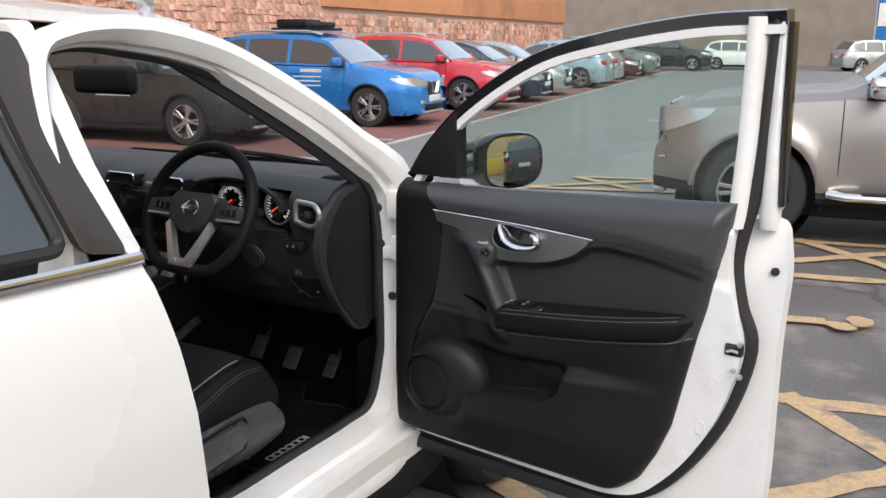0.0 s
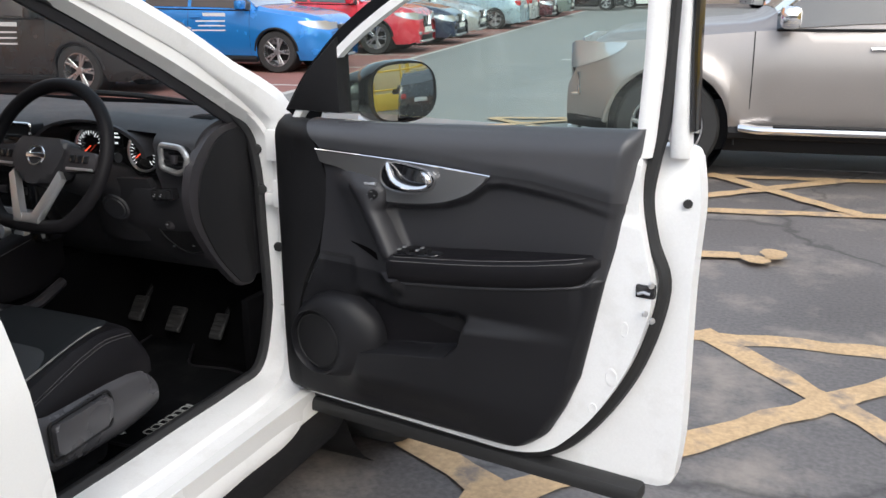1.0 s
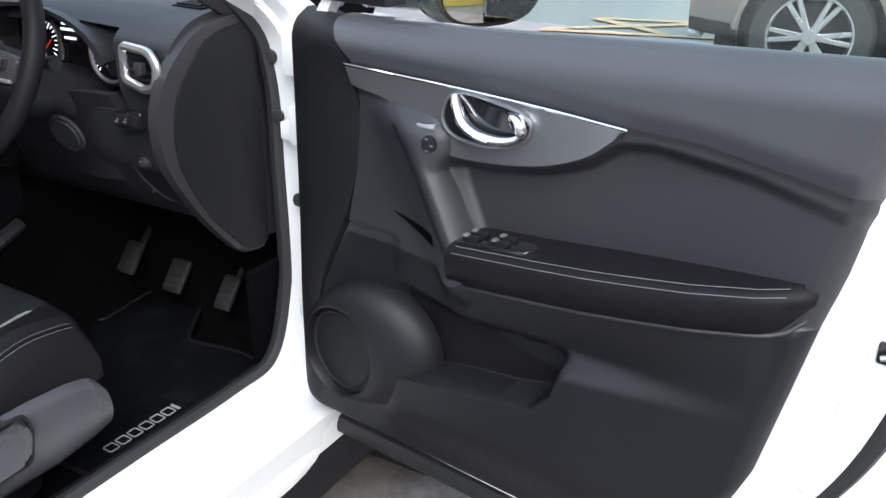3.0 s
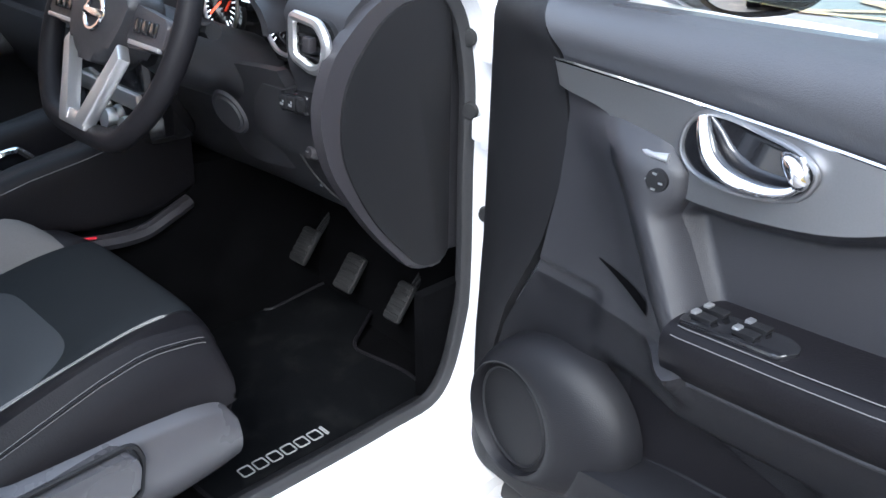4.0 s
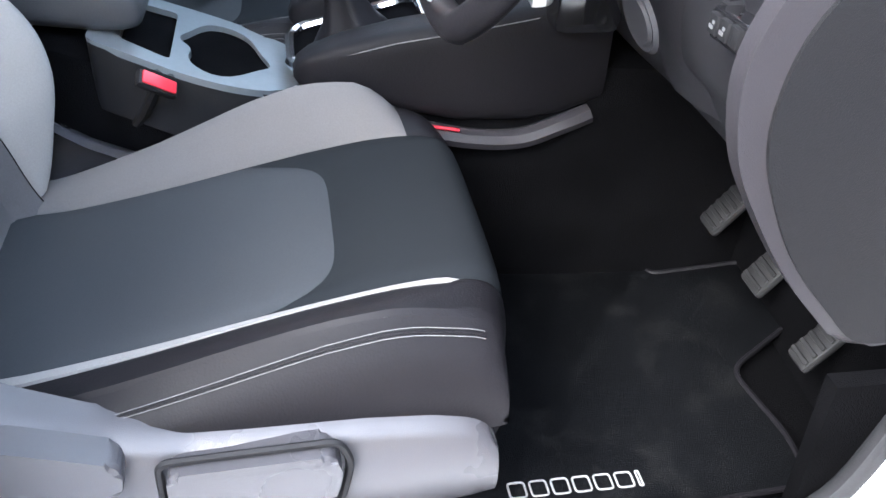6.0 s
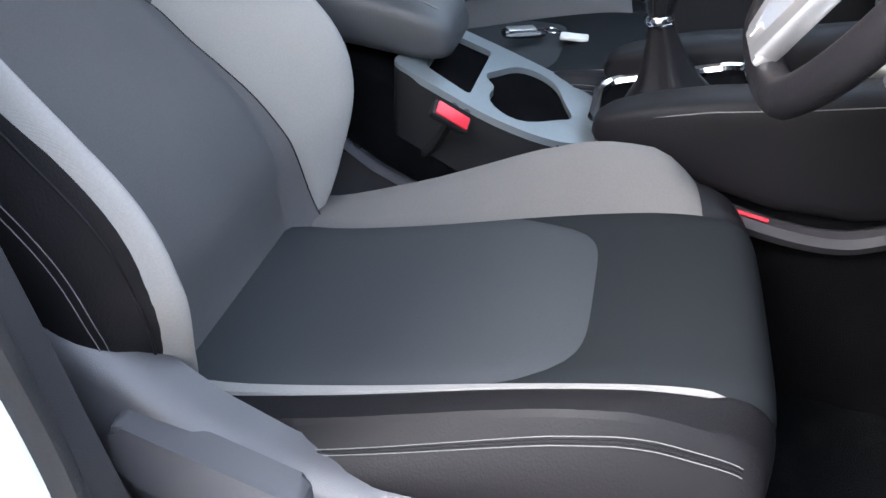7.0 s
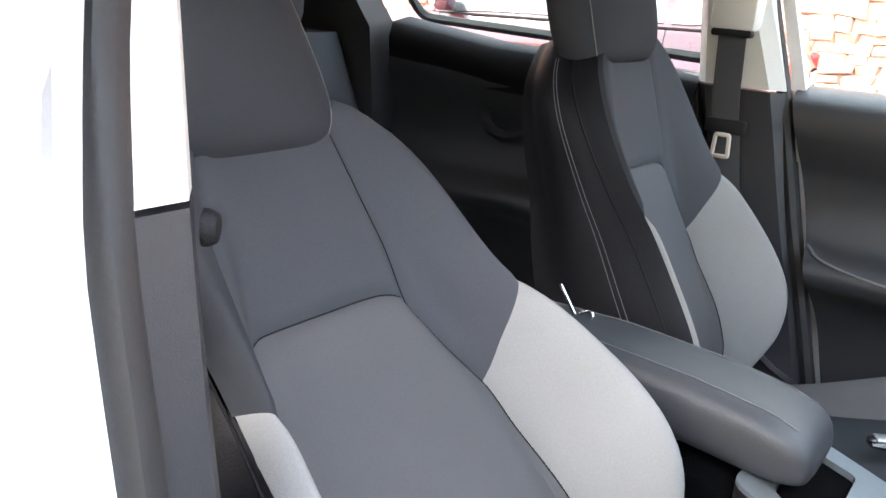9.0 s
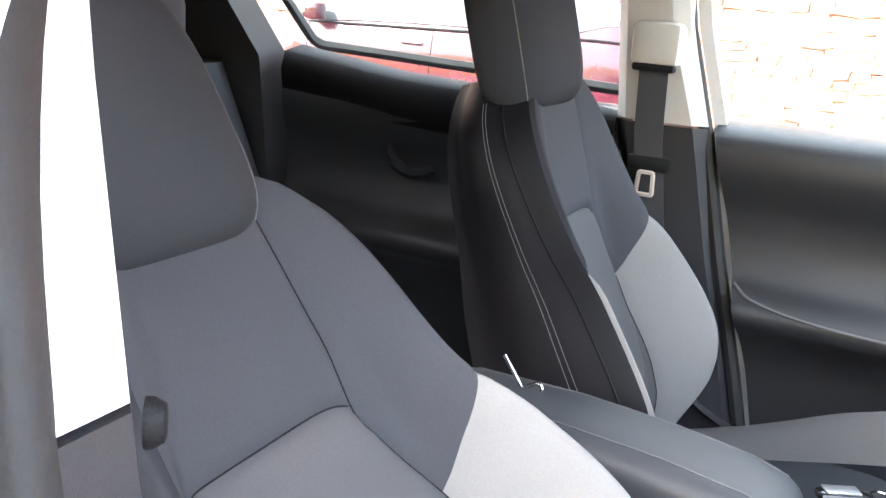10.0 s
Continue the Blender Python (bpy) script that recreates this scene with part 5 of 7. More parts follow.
        part("back_wing", grid(wing, 20, 30), CLOTH_LIGHT, st, "light grey cloth side bolster")
        # door-side shoulder: darker cloth copy, the shade of its facing in the colour
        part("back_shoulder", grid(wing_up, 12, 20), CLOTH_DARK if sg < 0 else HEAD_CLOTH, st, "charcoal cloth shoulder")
        part("back_flank", grid(flank, 16, 36), VINYL, st, "black vinyl backrest side")
        for s_at in (0.31, 0.46, 0.49):
            path = [tuple(np.array(flank(s_at, t)) + (sg * 0.0012, 0, 0)) for t in np.linspace(0.06, 0.95, 44)]
            part("stitching", tube(path, 0.0005 if s_at > 0.4 else 0.0014, 5), THREAD if s_at > 0.4 else VINYL, st, "grey seam stitching")
    def rear(s, t):
        v = v0 + (0.60 - v0) * t
        hw = interp(v, HW) - 0.02
        u = (2 * s - 1) * hw
        return P0 + np.array((u, 0, 0)) + vd * v - nd * (0.085 + 0.03 * (1 - (2 * s - 1) ** 2))
    part("back_shell", grid(rear, 12, 14), VINYL, st, "black backrest rear")
    # head restraint: a broad cushion with a firm lower edge, a seam down each side
    hc = P0 + np.array((0.042, 0, 0)) + vd * 0.685 - nd * 0.028

    def head(t, q, grow=0.0):
        """t from the lower (-1) to the upper edge (1), q round the section."""
        k = (1 - abs(t) ** (5 if t < 0 else 2.6)) ** (0.5 if t > 0 else 0.42) if abs(t) < 1 else 0.0
        w = 0.128 - 0.020 * max(0, t) ** 2 + grow
        c, n = math.cos(q), math.sin(q)
        deep = (0.062 if n > 0 else 0.048) * (0.25 + 0.75 * k) + grow
        bow = 0.014 * (c * c if n > 0 else 0)
        return hc + vd * t * 0.138 + np.array((w * (0.55 + 0.45 * k) * math.copysign(abs(c) ** 0.55, c), 0, 0)) + nd * (deep * math.copysign(abs(n) ** 0.62, n) - bow * k)
    part("head_restraint", loft([[head(t, q) for q in np.linspace(0, 2 * math.pi, 41)[:-1]] for t in np.sin(np.linspace(-math.pi / 2, math.pi / 2, 27))]), HEAD_CLOTH, st, "charcoal cloth head restraint", angle=75)
    for sg in (-1, 1):
        q = 0.62 if sg > 0 else math.pi - 0.62
        part("restraint_seam", tube([tuple(head(t, q, 0.0006)) for t in np.linspace(-0.9, 0.9, 26)], 0.0009, 5), THREAD, st, "grey seam stitching")
    for sg in (-1, 1):
        part("restraint_post", tube([tuple(P0 + np.array((sg * 0.07, 0, 0)) + vd * 0.5 - nd * 0.04), tuple(hc + np.array((sg * 0.07, 0, 0)))], 0.007, 8), CHROME, st)

    # cushion: q along from the crease to the front, then down over the edge
    CUR = spline([(-0.07, -0.085), (0.0, -0.055), (0.08, -0.045), (0.2, -0.020), (0.33, 0.012), (0.45, 0.038), (0.52, 0.046), (0.552, 0.036), (0.568, 0.005), (0.565, -0.05), (0.55, -0.10)], 5)
    L = len(CUR) - 1

    def C(u, q, puff=0.0):
        f = min(L - 1e-6, q * L)
        i = int(f)
        y, z = CUR[i] * (1 - (f - i)) + CUR[i + 1] * (f - i)
        k = min(1, max(0, (abs(u) - 0.15) / 0.065))
        fade = min(1, max(0, (0.56 - y) / 0.08)) if z > -0.02 or y < 0.5 else 0
        rise = interp(y, [(-0.07, 0.0), (0.05, 0.012), (0.18, 0.035), (0.30, 0.062), (0.38, 0.068), (0.45, 0.055), (0.51, 0.02), (0.55, 0.0)]) * math.sin(k * math.pi / 2) ** 1.3 * fade * (0.30 if u > 0 else 1.0)
        round_front = -0.05 * (abs(u) / 0.25) ** 4 * (1 if y > 0.45 else max(0, (y - 0.3) / 0.15))
        return np.array((cx + u, y0 + y + round_front * 0.6, z0 + z + rise + puff))

    qf = 0.45
    def c_insert(s, t):
        x = 2 * s - 1
        front = qf - 0.075 * abs(x) ** 6
        return C(x * 0.155, front * t, pf(s, t))
    def c_front(s, t):
        x = 2 * s - 1
        lo = qf - 0.075 * abs(x) ** 6
        return C(x * 0.155, lo + (1 - lo) * t, pf(s, t))
    part("cushion_insert", grid(c_insert, 24, 24), CUSHION_MID, st, "grey cloth cushion centre")
    part("cushion_front", grid(c_front, 24, 20), CUSHION_DARK, st, "charcoal cloth cushion front")
    for sg in (-1, 1):
        def c_wing(s, t):
            if sg < 0:
                return C(sg * (0.155 + 0.062 * s), 0.575 * t, pf(s, t, 0.006))
            return C(0.155 + 0.024 * s * (1 - 0.75 * t), 0.60 * t, pf(s, t, 0.005))
        def c_nose(s, t):
            if sg < 0:
                return C(sg * (0.155 + 0.062 * s), 0.575 + 0.425 * t, pf(s, t, 0.005))
            w = 0.155 + 0.024 * max(0, 1 - 0.75 * t / 0.6) * (t < 0.6)
            return C(w + (0.217 - w) * s, t, pf(s, t, 0.005))
        def c_side(s, t):
            q = 0.02 + 0.98 * t
            p = C(sg * 0.217, q, -0.002)
            low = z0 - 0.09 + 0.03 * t
            z = p[2] + (min(low, p[2]) - p[2]) * s
            return np.array((p[0] + sg * 0.038 * math.sin(math.pi * 0.5 * min(1, s * 1.6)), p[1], z))
        # console-side bolster takes the shade-darkened cloth, door-side strip the light one
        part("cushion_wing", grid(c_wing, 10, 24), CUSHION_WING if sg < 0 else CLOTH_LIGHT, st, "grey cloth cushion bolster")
        part("cushion_nose", grid(c_nose, 10, 14 if sg < 0 else 40), VINYL, st, "black vinyl cushion corner")
        part("cushion_side", grid(c_side, 8, 30), VINYL, st, "black vinyl cushion side")
        for s_at in (0.165, 0.19, 0.215):
            drop = lambda t: s_at * 1.0 - 0.10 + 0.16 * (1 - step(t, 0.12, 0.55))
            part("stitching", tube([tuple(np.array(c_side(drop(t), t)) + (sg * 0.002, 0, 0.0)) for t in np.linspace(0.15, 0.66, 30)], 0.0005 if s_at != 0.19 else 0.0014, 5), THREAD if s_at != 0.19 else VINYL, st, "seam stitching")
        # plastic side shield
        def sh(s, t):
            y = y0 - 0.12 + 0.66 * t
            top = z0 + interp(t, [(0, 0.10), (0.12, 0.085), (0.22, 0.05), (0.32, 0.005), (0.42, -0.025), (0.55, -0.038), (0.8, -0.036), (0.9, -0.040), (0.96, -0.048), (0.99, -0.062), (1, -0.075)])
            low = z0 - interp(t, [(0, 0.13), (0.6, 0.17), (0.85, 0.17), (0.96, 0.16), (1, 0.15)])
            z = top + (low - top) * s
            return (cx + sg * (0.262 + 0.02 * math.sin(math.pi * s) ** 0.6 - 0.02 * (s < 0.01)), y, z)
        part("side_shield", slab(sh, 14, 60, (-sg * 0.02, 0, 0)), SEAT_SHIELD, st, "grey plastic seat side shield", angle=55)
        if sg > 0 and cx > 0:
            part("height_lever", prism(rounded([(y0 + 0.225, z0 - 0.050), (y0 + 0.375, z0 - 0.042), (y0 + 0.385, z0 - 0.065), (y0 + 0.375, z0 - 0.11), (y0 + 0.225, z0 - 0.12)], 0.012), lambda p, q, d: (d, p, q), cx + 0.262, cx + 0.299, 0.008, 3), SEAT_SHIELD, st, "grey seat height lever", angle=18)
            part("lever_gap", tube([(cx + 0.286, p, q) for p, q in rounded([(y0 + 0.218, z0 - 0.045), (y0 + 0.382, z0 - 0.036), (y0 + 0.393, z0 - 0.065), (y0 + 0.383, z0 - 0.12), (y0 + 0.218, z0 - 0.13)], 0.012)], 0.004, 6, closed=True, up=(1, 0, 0)), PLASTIC, st)
            part("recline_lever", prism(rounded([(y0 + 0.02, z0 + 0.02), (y0 + 0.19, z0 - 0.035), (y0 + 0.185, z0 - 0.08), (y0 + 0.02, z0 - 0.05)], 0.015), lambda p, q, d: (d, p, q), cx + 0.262, cx + 0.296, 0.007), SEAT_SHIELD, st, "grey recline lever", angle=18)
    # black tube laid as shade where the backrest meets the cushion
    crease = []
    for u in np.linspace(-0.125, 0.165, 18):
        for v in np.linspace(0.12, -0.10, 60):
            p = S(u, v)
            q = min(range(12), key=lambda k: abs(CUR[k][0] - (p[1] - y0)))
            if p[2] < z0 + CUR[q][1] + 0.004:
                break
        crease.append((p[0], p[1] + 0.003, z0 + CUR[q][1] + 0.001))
    part("crease_shade", tube(crease, 0.006, 6), CARPET, st, "dark tube that stands for shade in the seat crease")
    for sg in (-1, 1):
        part("seat_rail", box((cx + sg * 0.18 - 0.02, y0 - 0.1, 0.338), (cx + sg * 0.18 + 0.02, y0 + 0.42, 0.365), 0.004), PLASTIC, st)
    return st


seat(0.348, 0.10, 0.625, "driver_seat", "grey and charcoal cloth driver seat with light bolsters")
seat(-0.375, -0.01, 0.63, "passenger_seat", "grey and charcoal cloth passenger seat with light bolsters", 0.84, 16, 0.66)

# ---- centre console ----
CX = -0.045
con = part("centre_console", loft([[(CX + s * w, y, z) for s, w, z in ((-1, wb, 0.345), (-1, wb, z1 * 0.6 + 0.14), (-1, wt, z1 - 0.012), (-1, wt - 0.02, z1), (1, wt - 0.02, z1), (1, wt, z1 - 0.012), (1, wb, z1 * 0.6 + 0.14), (1, wb, 0.345))]
      for y, z1, wt, wb in ((-0.18, 0.73, 0.068, 0.09), (0.0, 0.745, 0.068, 0.09), (0.15, 0.735, 0.07, 0.095), (0.20, 0.72, 0.08, 0.10), (0.24, 0.655, 0.095, 0.105), (0.44, 0.59, 0.095, 0.105), (0.465, 0.645, 0.09, 0.11), (0.62, 0.67, 0.11, 0.12), (0.78, 0.70, 0.12, 0.13), (0.9, 0.72, 0.125, 0.14), (1.2, 0.70, 0.13, 0.15))]), CARPET, car, "black centre console")
ARM_ROWS = spline([(-0.17, 0.80, 0.030, 0.80, 0.6), (-0.15, 0.80, 0.040, 0.95, 1), (0.0, 0.80, 0.043, 1, 1), (0.12, 0.792, 0.043, 1.02, 1), (0.19, 0.784, 0.042, 1.02, 1), (0.225, 0.779, 0.040, 1.0, 0.98), (0.248, 0.775, 0.036, 0.95, 0.92), (0.262, 0.771, 0.030, 0.86, 0.78), (0.268, 0.769, 0.020, 0.70, 0.5)], 5)
arm = [[(CX + 0.072 * k * math.copysign(abs(math.cos(t)) ** 0.5, math.cos(t)), y, zc + h * k2 * math.copysign(abs(math.sin(t)) ** 0.6, math.sin(t))) for t in np.linspace(0, 2 * math.pi, 41)[:-1]] for y, zc, h, k, k2 in ARM_ROWS]
part("armrest", loft(arm), ARM_VINYL, con, "stitched charcoal vinyl armrest lid", angle=80)
for s in (-1, 1):
    part("stitching", tube([(CX + s * 0.046, y, z) for y, z in ((-0.14, 0.8405), (0.0, 0.8425), (0.12, 0.8345), (0.21, 0.8215), (0.245, 0.810))], 0.0007, 5), THREAD, con)
    # padded knee cheeks beside the gear lever: a firm upper edge, a blunt nose towards the seats
    rings = []
    for y, zt, zb, w in ((0.462, 0.712, 0.700, 0.012), (0.468, 0.724, 0.692, 0.020), (0.485, 0.736, 0.684, 0.028), (0.53, 0.753, 0.672, 0.034), (0.60, 0.770, 0.654, 0.037), (0.69, 0.785, 0.634, 0.040), (0.79, 0.805, 0.632, 0.040), (0.84, 0.818, 0.640, 0.036), (0.90, 0.835, 0.66, 0.03)):
        zm, h = (zt + zb) / 2, (zt - zb) / 2
        rings.append([(CX + s * 0.108 + w * math.copysign(abs(math.cos(t)) ** 0.5, math.cos(t)), y, zm + h * math.copysign(abs(math.sin(t)) ** 0.42, math.sin(t))) for t in np.linspace(0, 2 * math.pi, 29)[:-1]])
    part("knee_pad", loft(rings), VINYL, con, "padded black vinyl console cheek", angle=70)
    part("stitching", tube([(CX + s * 0.108 + s * (w + 0.001), y, z) for y, z, w in ((0.50, 0.727, 0.027), (0.53, 0.738, 0.031), (0.60, 0.756, 0.034), (0.69, 0.771, 0.037), (0.79, 0.79, 0.037))], 0.0008, 5), THREAD, con)
    part("console_skirt", tube(spline([(CX + s * 0.128, 0.50, 0.655), (CX + s * 0.134, 0.60, 0.632), (CX + s * 0.138, 0.70, 0.610), (CX + s * 0.138, 0.78, 0.606), (CX + s * 0.136, 0.84, 0.625), (CX + s * 0.13, 0.885, 0.640)], 6), 0.017, 8, flat=0.9), SHIELD, con, "grey console side strip")
    part("side_glow", tube([(CX + s * 0.143, 0.555, 0.655), (CX + s * 0.149, 0.62, 0.640), (CX + s * 0.150, 0.69, 0.628)], 0.0028, 6), RED, con, "thin red side strip")
# silver cup-holder frame
CUPTRIM = mat("satin_grey_trim", (0.21, 0.235, 0.255), 0.32, metal=0.5, vary=0.06)
def plate(outer, holes, z_at, thick, bm=None):
    """A flat plate with cut-outs, on the surface z_at(y)."""
    bm = bm or bmesh.new()
    edges = []
    for loop in [outer] + holes:
        vs = [bm.verts.new((p[0], p[1], z_at(p[1]))) for p in loop]
        edges += [bm.edges.new((vs[i], vs[(i + 1) % len(vs)])) for i in range(len(vs))]
    res = bmesh.ops.triangle_fill(bm, use_beauty=True, edges=edges)
    faces = [f for f in res["geom"] if isinstance(f, bmesh.types.BMFace)]
    ext = bmesh.ops.extrude_face_region(bm, geom=faces)
    for v in ext["geom"]:
        if isinstance(v, bmesh.types.BMVert):
            v.co.z -= thick
    return bm


zplate = lambda y: 0.70 - 0.35 * (y - 0.335) + 0.16 * max(0, y - 0.43)
RIM = rounded([(-0.165, 0.205), (0.045, 0.195), (0.072, 0.33), (0.062, 0.40), (0.02, 0.47), (-0.12, 0.475), (-0.165, 0.41), (-0.17, 0.33)], [0.015, 0.015, 0.05, 0.05, 0.03, 0.03, 0.05, 0.05], 4)
TRAY = rounded([(-0.13, 0.233), (0.012, 0.233), (0.035, 0.298), (-0.135, 0.298)], 0.010, 4)
CUPS = []
for cxx, cyy, r, t0, t1 in ((0.008, 0.358, 0.042, -2.55, 0.75), (-0.042, 0.405, 0.026, 0.2, 2.3), (-0.10, 0.368, 0.042, 1.2, 4.6), (-0.05, 0.335, 0.030, -2.5, -0.9)):
    CUPS += [(cxx + r * math.cos(t), cyy + r * math.sin(t)) for t in np.linspace(t0, t1, 12)]
for _ in range(5):
    CUPS = [tuple((np.array(CUPS[k - 1]) + 2 * np.array(p) + np.array(CUPS[(k + 1) % len(CUPS)])) / 4) for k, p in enumerate(CUPS)]
part("trim_frame", plate(RIM, [TRAY, CUPS], zplate, 0.010), CUPTRIM, con, "satin grey cup holder frame", angle=30)
part("frame_skirt", loft([[(x * k - 0.05 * (k - 1), y, zplate(y) - d) for x, y in RIM] for k, d in ((0.985, 0.006), (0.995, 0.02), (1.03, 0.10))], caps=False), PLASTIC, con, "black console side below the frame")
part("tray", loft([[(x * k - 0.05 * (1 - k), y, zplate(y) - d) for x, y in TRAY] for k, d in ((1.02, 0.009), (0.96, 0.05), (0.5, 0.051))], caps=True), CARPET, con, "deep black tray")
part("cup_holder", loft([[(-0.045 + (x + 0.045) * k, 0.365 + (y - 0.365) * k, zplate(y) - d) for x, y in CUPS] for k, d in ((1.02, 0.009), (0.94, 0.072), (0.4, 0.074))], caps=True), CARPET, con, "black double cup holder")
# gear lever
gate = [(CX + a, 0.56 + b, 0.720 + 0.30 * b) for a, b in rounded([(-0.075, -0.085), (-0.05, -0.10), (0.05, -0.10), (0.075, -0.085), (0.06, 0.07), (0.04, 0.095), (-0.04, 0.095), (-0.06, 0.07)], 0.03)]
part("gear_surround", tube(gate, 0.0085, 8, closed=True), CHROME, con, "chrome gear lever surround")
part("gate_floor", loft([[(CX + (x - CX) * k, 0.56 + (y - 0.56) * k, z - d) for x, y, z in gate] for k, d in ((1.02, 0.006), (0.9, 0.016), (0.4, 0.018))], caps=True), CARPET, con, "black gear gate")
part("gear_boot", loft([[(CX + r * math.cos(t) * (1 + 0.14 * math.sin(5 * t)), 0.555 - 0.03 * k + r * 1.25 * math.sin(t), z + 0.3 * r * math.sin(t)) for t in np.linspace(0, 2 * math.pi, 41)[:-1]] for k, r, z in ((0, 0.052, 0.702), (0.1, 0.044, 0.718), (0.25, 0.032, 0.738), (0.5, 0.022, 0.765), (0.8, 0.015, 0.795), (1.0, 0.0115, 0.82))]), VINYL, con, "folded black gear boot")
KNOB = axis_to((CX, 0.525, 0.812), (0, -0.12, 1)) @ Matrix.Diagonal((1.0, 1.0, 0.92, 1))
part("gear_knob", lathe([(0.0, 0.088), (0.018, 0.086), (0.026, 0.076), (0.027, 0.058), (0.021, 0.03), (0.0155, 0.008), (0.016, 0.0)], KNOB, 24), PIANO, con, "gloss black gear knob")
part("knob_cap", lathe([(0.0, 0.091), (0.012, 0.0905), (0.019, 0.087), (0.021, 0.085)], KNOB, 24), CHROME, con, "chrome knob cap")
part("knob_ring", lathe([(0.017, -0.004), (0.0195, 0.0), (0.0195, 0.006), (0.017, 0.01)], KNOB, 24), CHROME, con, "chrome ring")
# seat belt buckle on a stalk between seat and console
axis = Vector((-0.015, 0.037, -0.026)).normalized()
face = Vector((0.55, 0.25, 0.8))
face = (face - axis * face.dot(axis)).normalized()
BUCK = Matrix.Translation((0.106, 0.290, 0.711)) @ Matrix((axis.cross(face), face, axis)).transposed().to_4x4() @ Matrix.Diagonal((-1, 1, 1, 1))
bk = part("belt_buckle", box((-0.0115, -0.012, -0.028), (0.0115, 0.001, 0.028), 0.004), PLASTIC, car, "black belt buckle with red button", local=BUCK)
part("release_button", box((-0.009, 0.0, -0.024), (0.009, 0.0045, 0.024), 0.002), RED, bk, "red release button")
part("buckle_stalk", tube([(0, -0.008, 0.002), (0, -0.08, 0.025), (0, -0.16, 0.04)], 0.008, 8), PLASTIC, bk, "black buckle stalk")


# ---- interior sides and rear ----
# B-pillars: dark lower trim, pale upper trim
PILL = [(1.5, -0.06, -0.17), (1.28, -0.038, -0.16), (1.117, 0.012, -0.15), (0.9, 0.062, -0.11), (0.7, 0.118, -0.06), (0.5, 0.165, -0.02), (0.42, 0.19, 0.0)]
def pillar(s, zlo, zhi, material, name, label):
    rings = []
    for z in np.linspace(zlo, zhi, 10):
        yf = np.interp(z, [p[0] for p in PILL[::-1]], [p[1] for p in PILL[::-1]])
        yr = np.interp(z, [p[0] for p in PILL[::-1]], [p[2] for p in PILL[::-1]])
        x = interp(z, XIN) - 0.004
        rings.append([(s * (x + 0.03), yf - 0.004, z), (s * (x - 0.012), yf - 0.004, z), (s * (x - 0.034), yf - 0.028, z), (s * (x - 0.036), yr + 0.02, z), (s * (x - 0.01), yr, z), (s * (x + 0.012), yr, z), (s * (x + 0.012), yf - 0.03, z)])
    return part(name, loft(rings), material, car, label)
for s in (1, -1):
    pillar(s, 0.42, 1.117, SOFT, "pillar_trim", "charcoal lower door pillar trim")
    pillar(s, 1.121, 1.50, PALE, "pillar_trim", "pale upper door pillar trim")
# belts on the pillars
TONGUE = mat("dull_nickel", (0.80, 0.70, 0.62), 0.4, metal=0.45, vary=0.05)
def belt_run(s, pts, w=0.024):
    rings = []
    for p, t in zip(pts, pts[1:] + [pts[-1]]):
        rings.append([(p[0], p[1] - w, p[2]), (p[0] - s * 0.002, p[1] - w, p[2]), (p[0] - s * 0.002, p[1] + w, p[2]), (p[0], p[1] + w, p[2])])
    return loft(rings)
for s, yb in ((-1, -0.085), (1, -0.175)):
    part("seat_belt", belt_run(s, [(s * 0.585, yb, 1.23), (s * 0.592, yb + 0.005, 1.1), (s * 0.60, yb + 0.01, 1.05)]), WEB, car, "dark seat belt webbing")
    part("belt_guide", box((s * 0.60 - 0.03, yb - 0.04, 1.215), (s * 0.60 + 0.03, yb + 0.04, 1.285), 0.012), PALE, car, "pale belt guide")
    part("guide_slot", box((s * 0.585 - 0.012, yb - 0.035, 1.205), (s * 0.585 + 0.012, yb + 0.035, 1.218), 0.005), PLASTIC, car)
    part("seat_belt", belt_run(s, [(s * 0.612, yb + 0.01, 1.04), (s * 0.63, yb + 0.06, 0.7), (s * 0.62, yb + 0.1, 0.45)]), WEB, car, "dark seat belt webbing")
    part("belt_stop", box((s * 0.60 - 0.008, yb - 0.026, 1.04), (s * 0.60 + 0.008, yb + 0.046, 1.065), 0.004), PLASTIC, car)
    part("belt_tongue", tube([(s * 0.593, yb + 0.01 + a, 1.018 + b) for a, b in rounded([(-0.014, -0.018), (0.014, -0.018), (0.012, 0.02), (-0.012, 0.02)], 0.004)], 0.004, 6, closed=True, up=(1, 0, 0)), TONGUE, car, "metal belt tongue")
part("belt_button", lathe([(0, 0.010), (0.009, 0.009), (0.012, 0.004), (0.012, 0)], axis_to((0.622, -0.008, 1.098), (-0.6, 0.8, 0)), 18), PLASTIC, car, "round dark belt knob")

# passenger door inside
PROFILE = spline([(0.43, -0.672), (0.60, -0.676), (0.72, -0.668), (0.775, -0.640), (0.80, -0.612), (0.825, -0.606), (0.845, -0.618), (0.875, -0.648), (0.93, -0.664), (0.985, -0.660), (1.02, -0.646), (1.06, -0.634), (1.095, -0.636), (1.118, -0.655), (1.13, -0.69)], 8)
CARD_X = lambda b: float(np.interp(0.43 + 0.70 * b, [p[0] for p in PROFILE], [p[1] for p in PROFILE]))


LEFT_CARD = mat("satin_black_door_plastic", (0.022, 0.022, 0.024), 0.42, vary=0.15, scale=5, fine=800, bump=0.3)


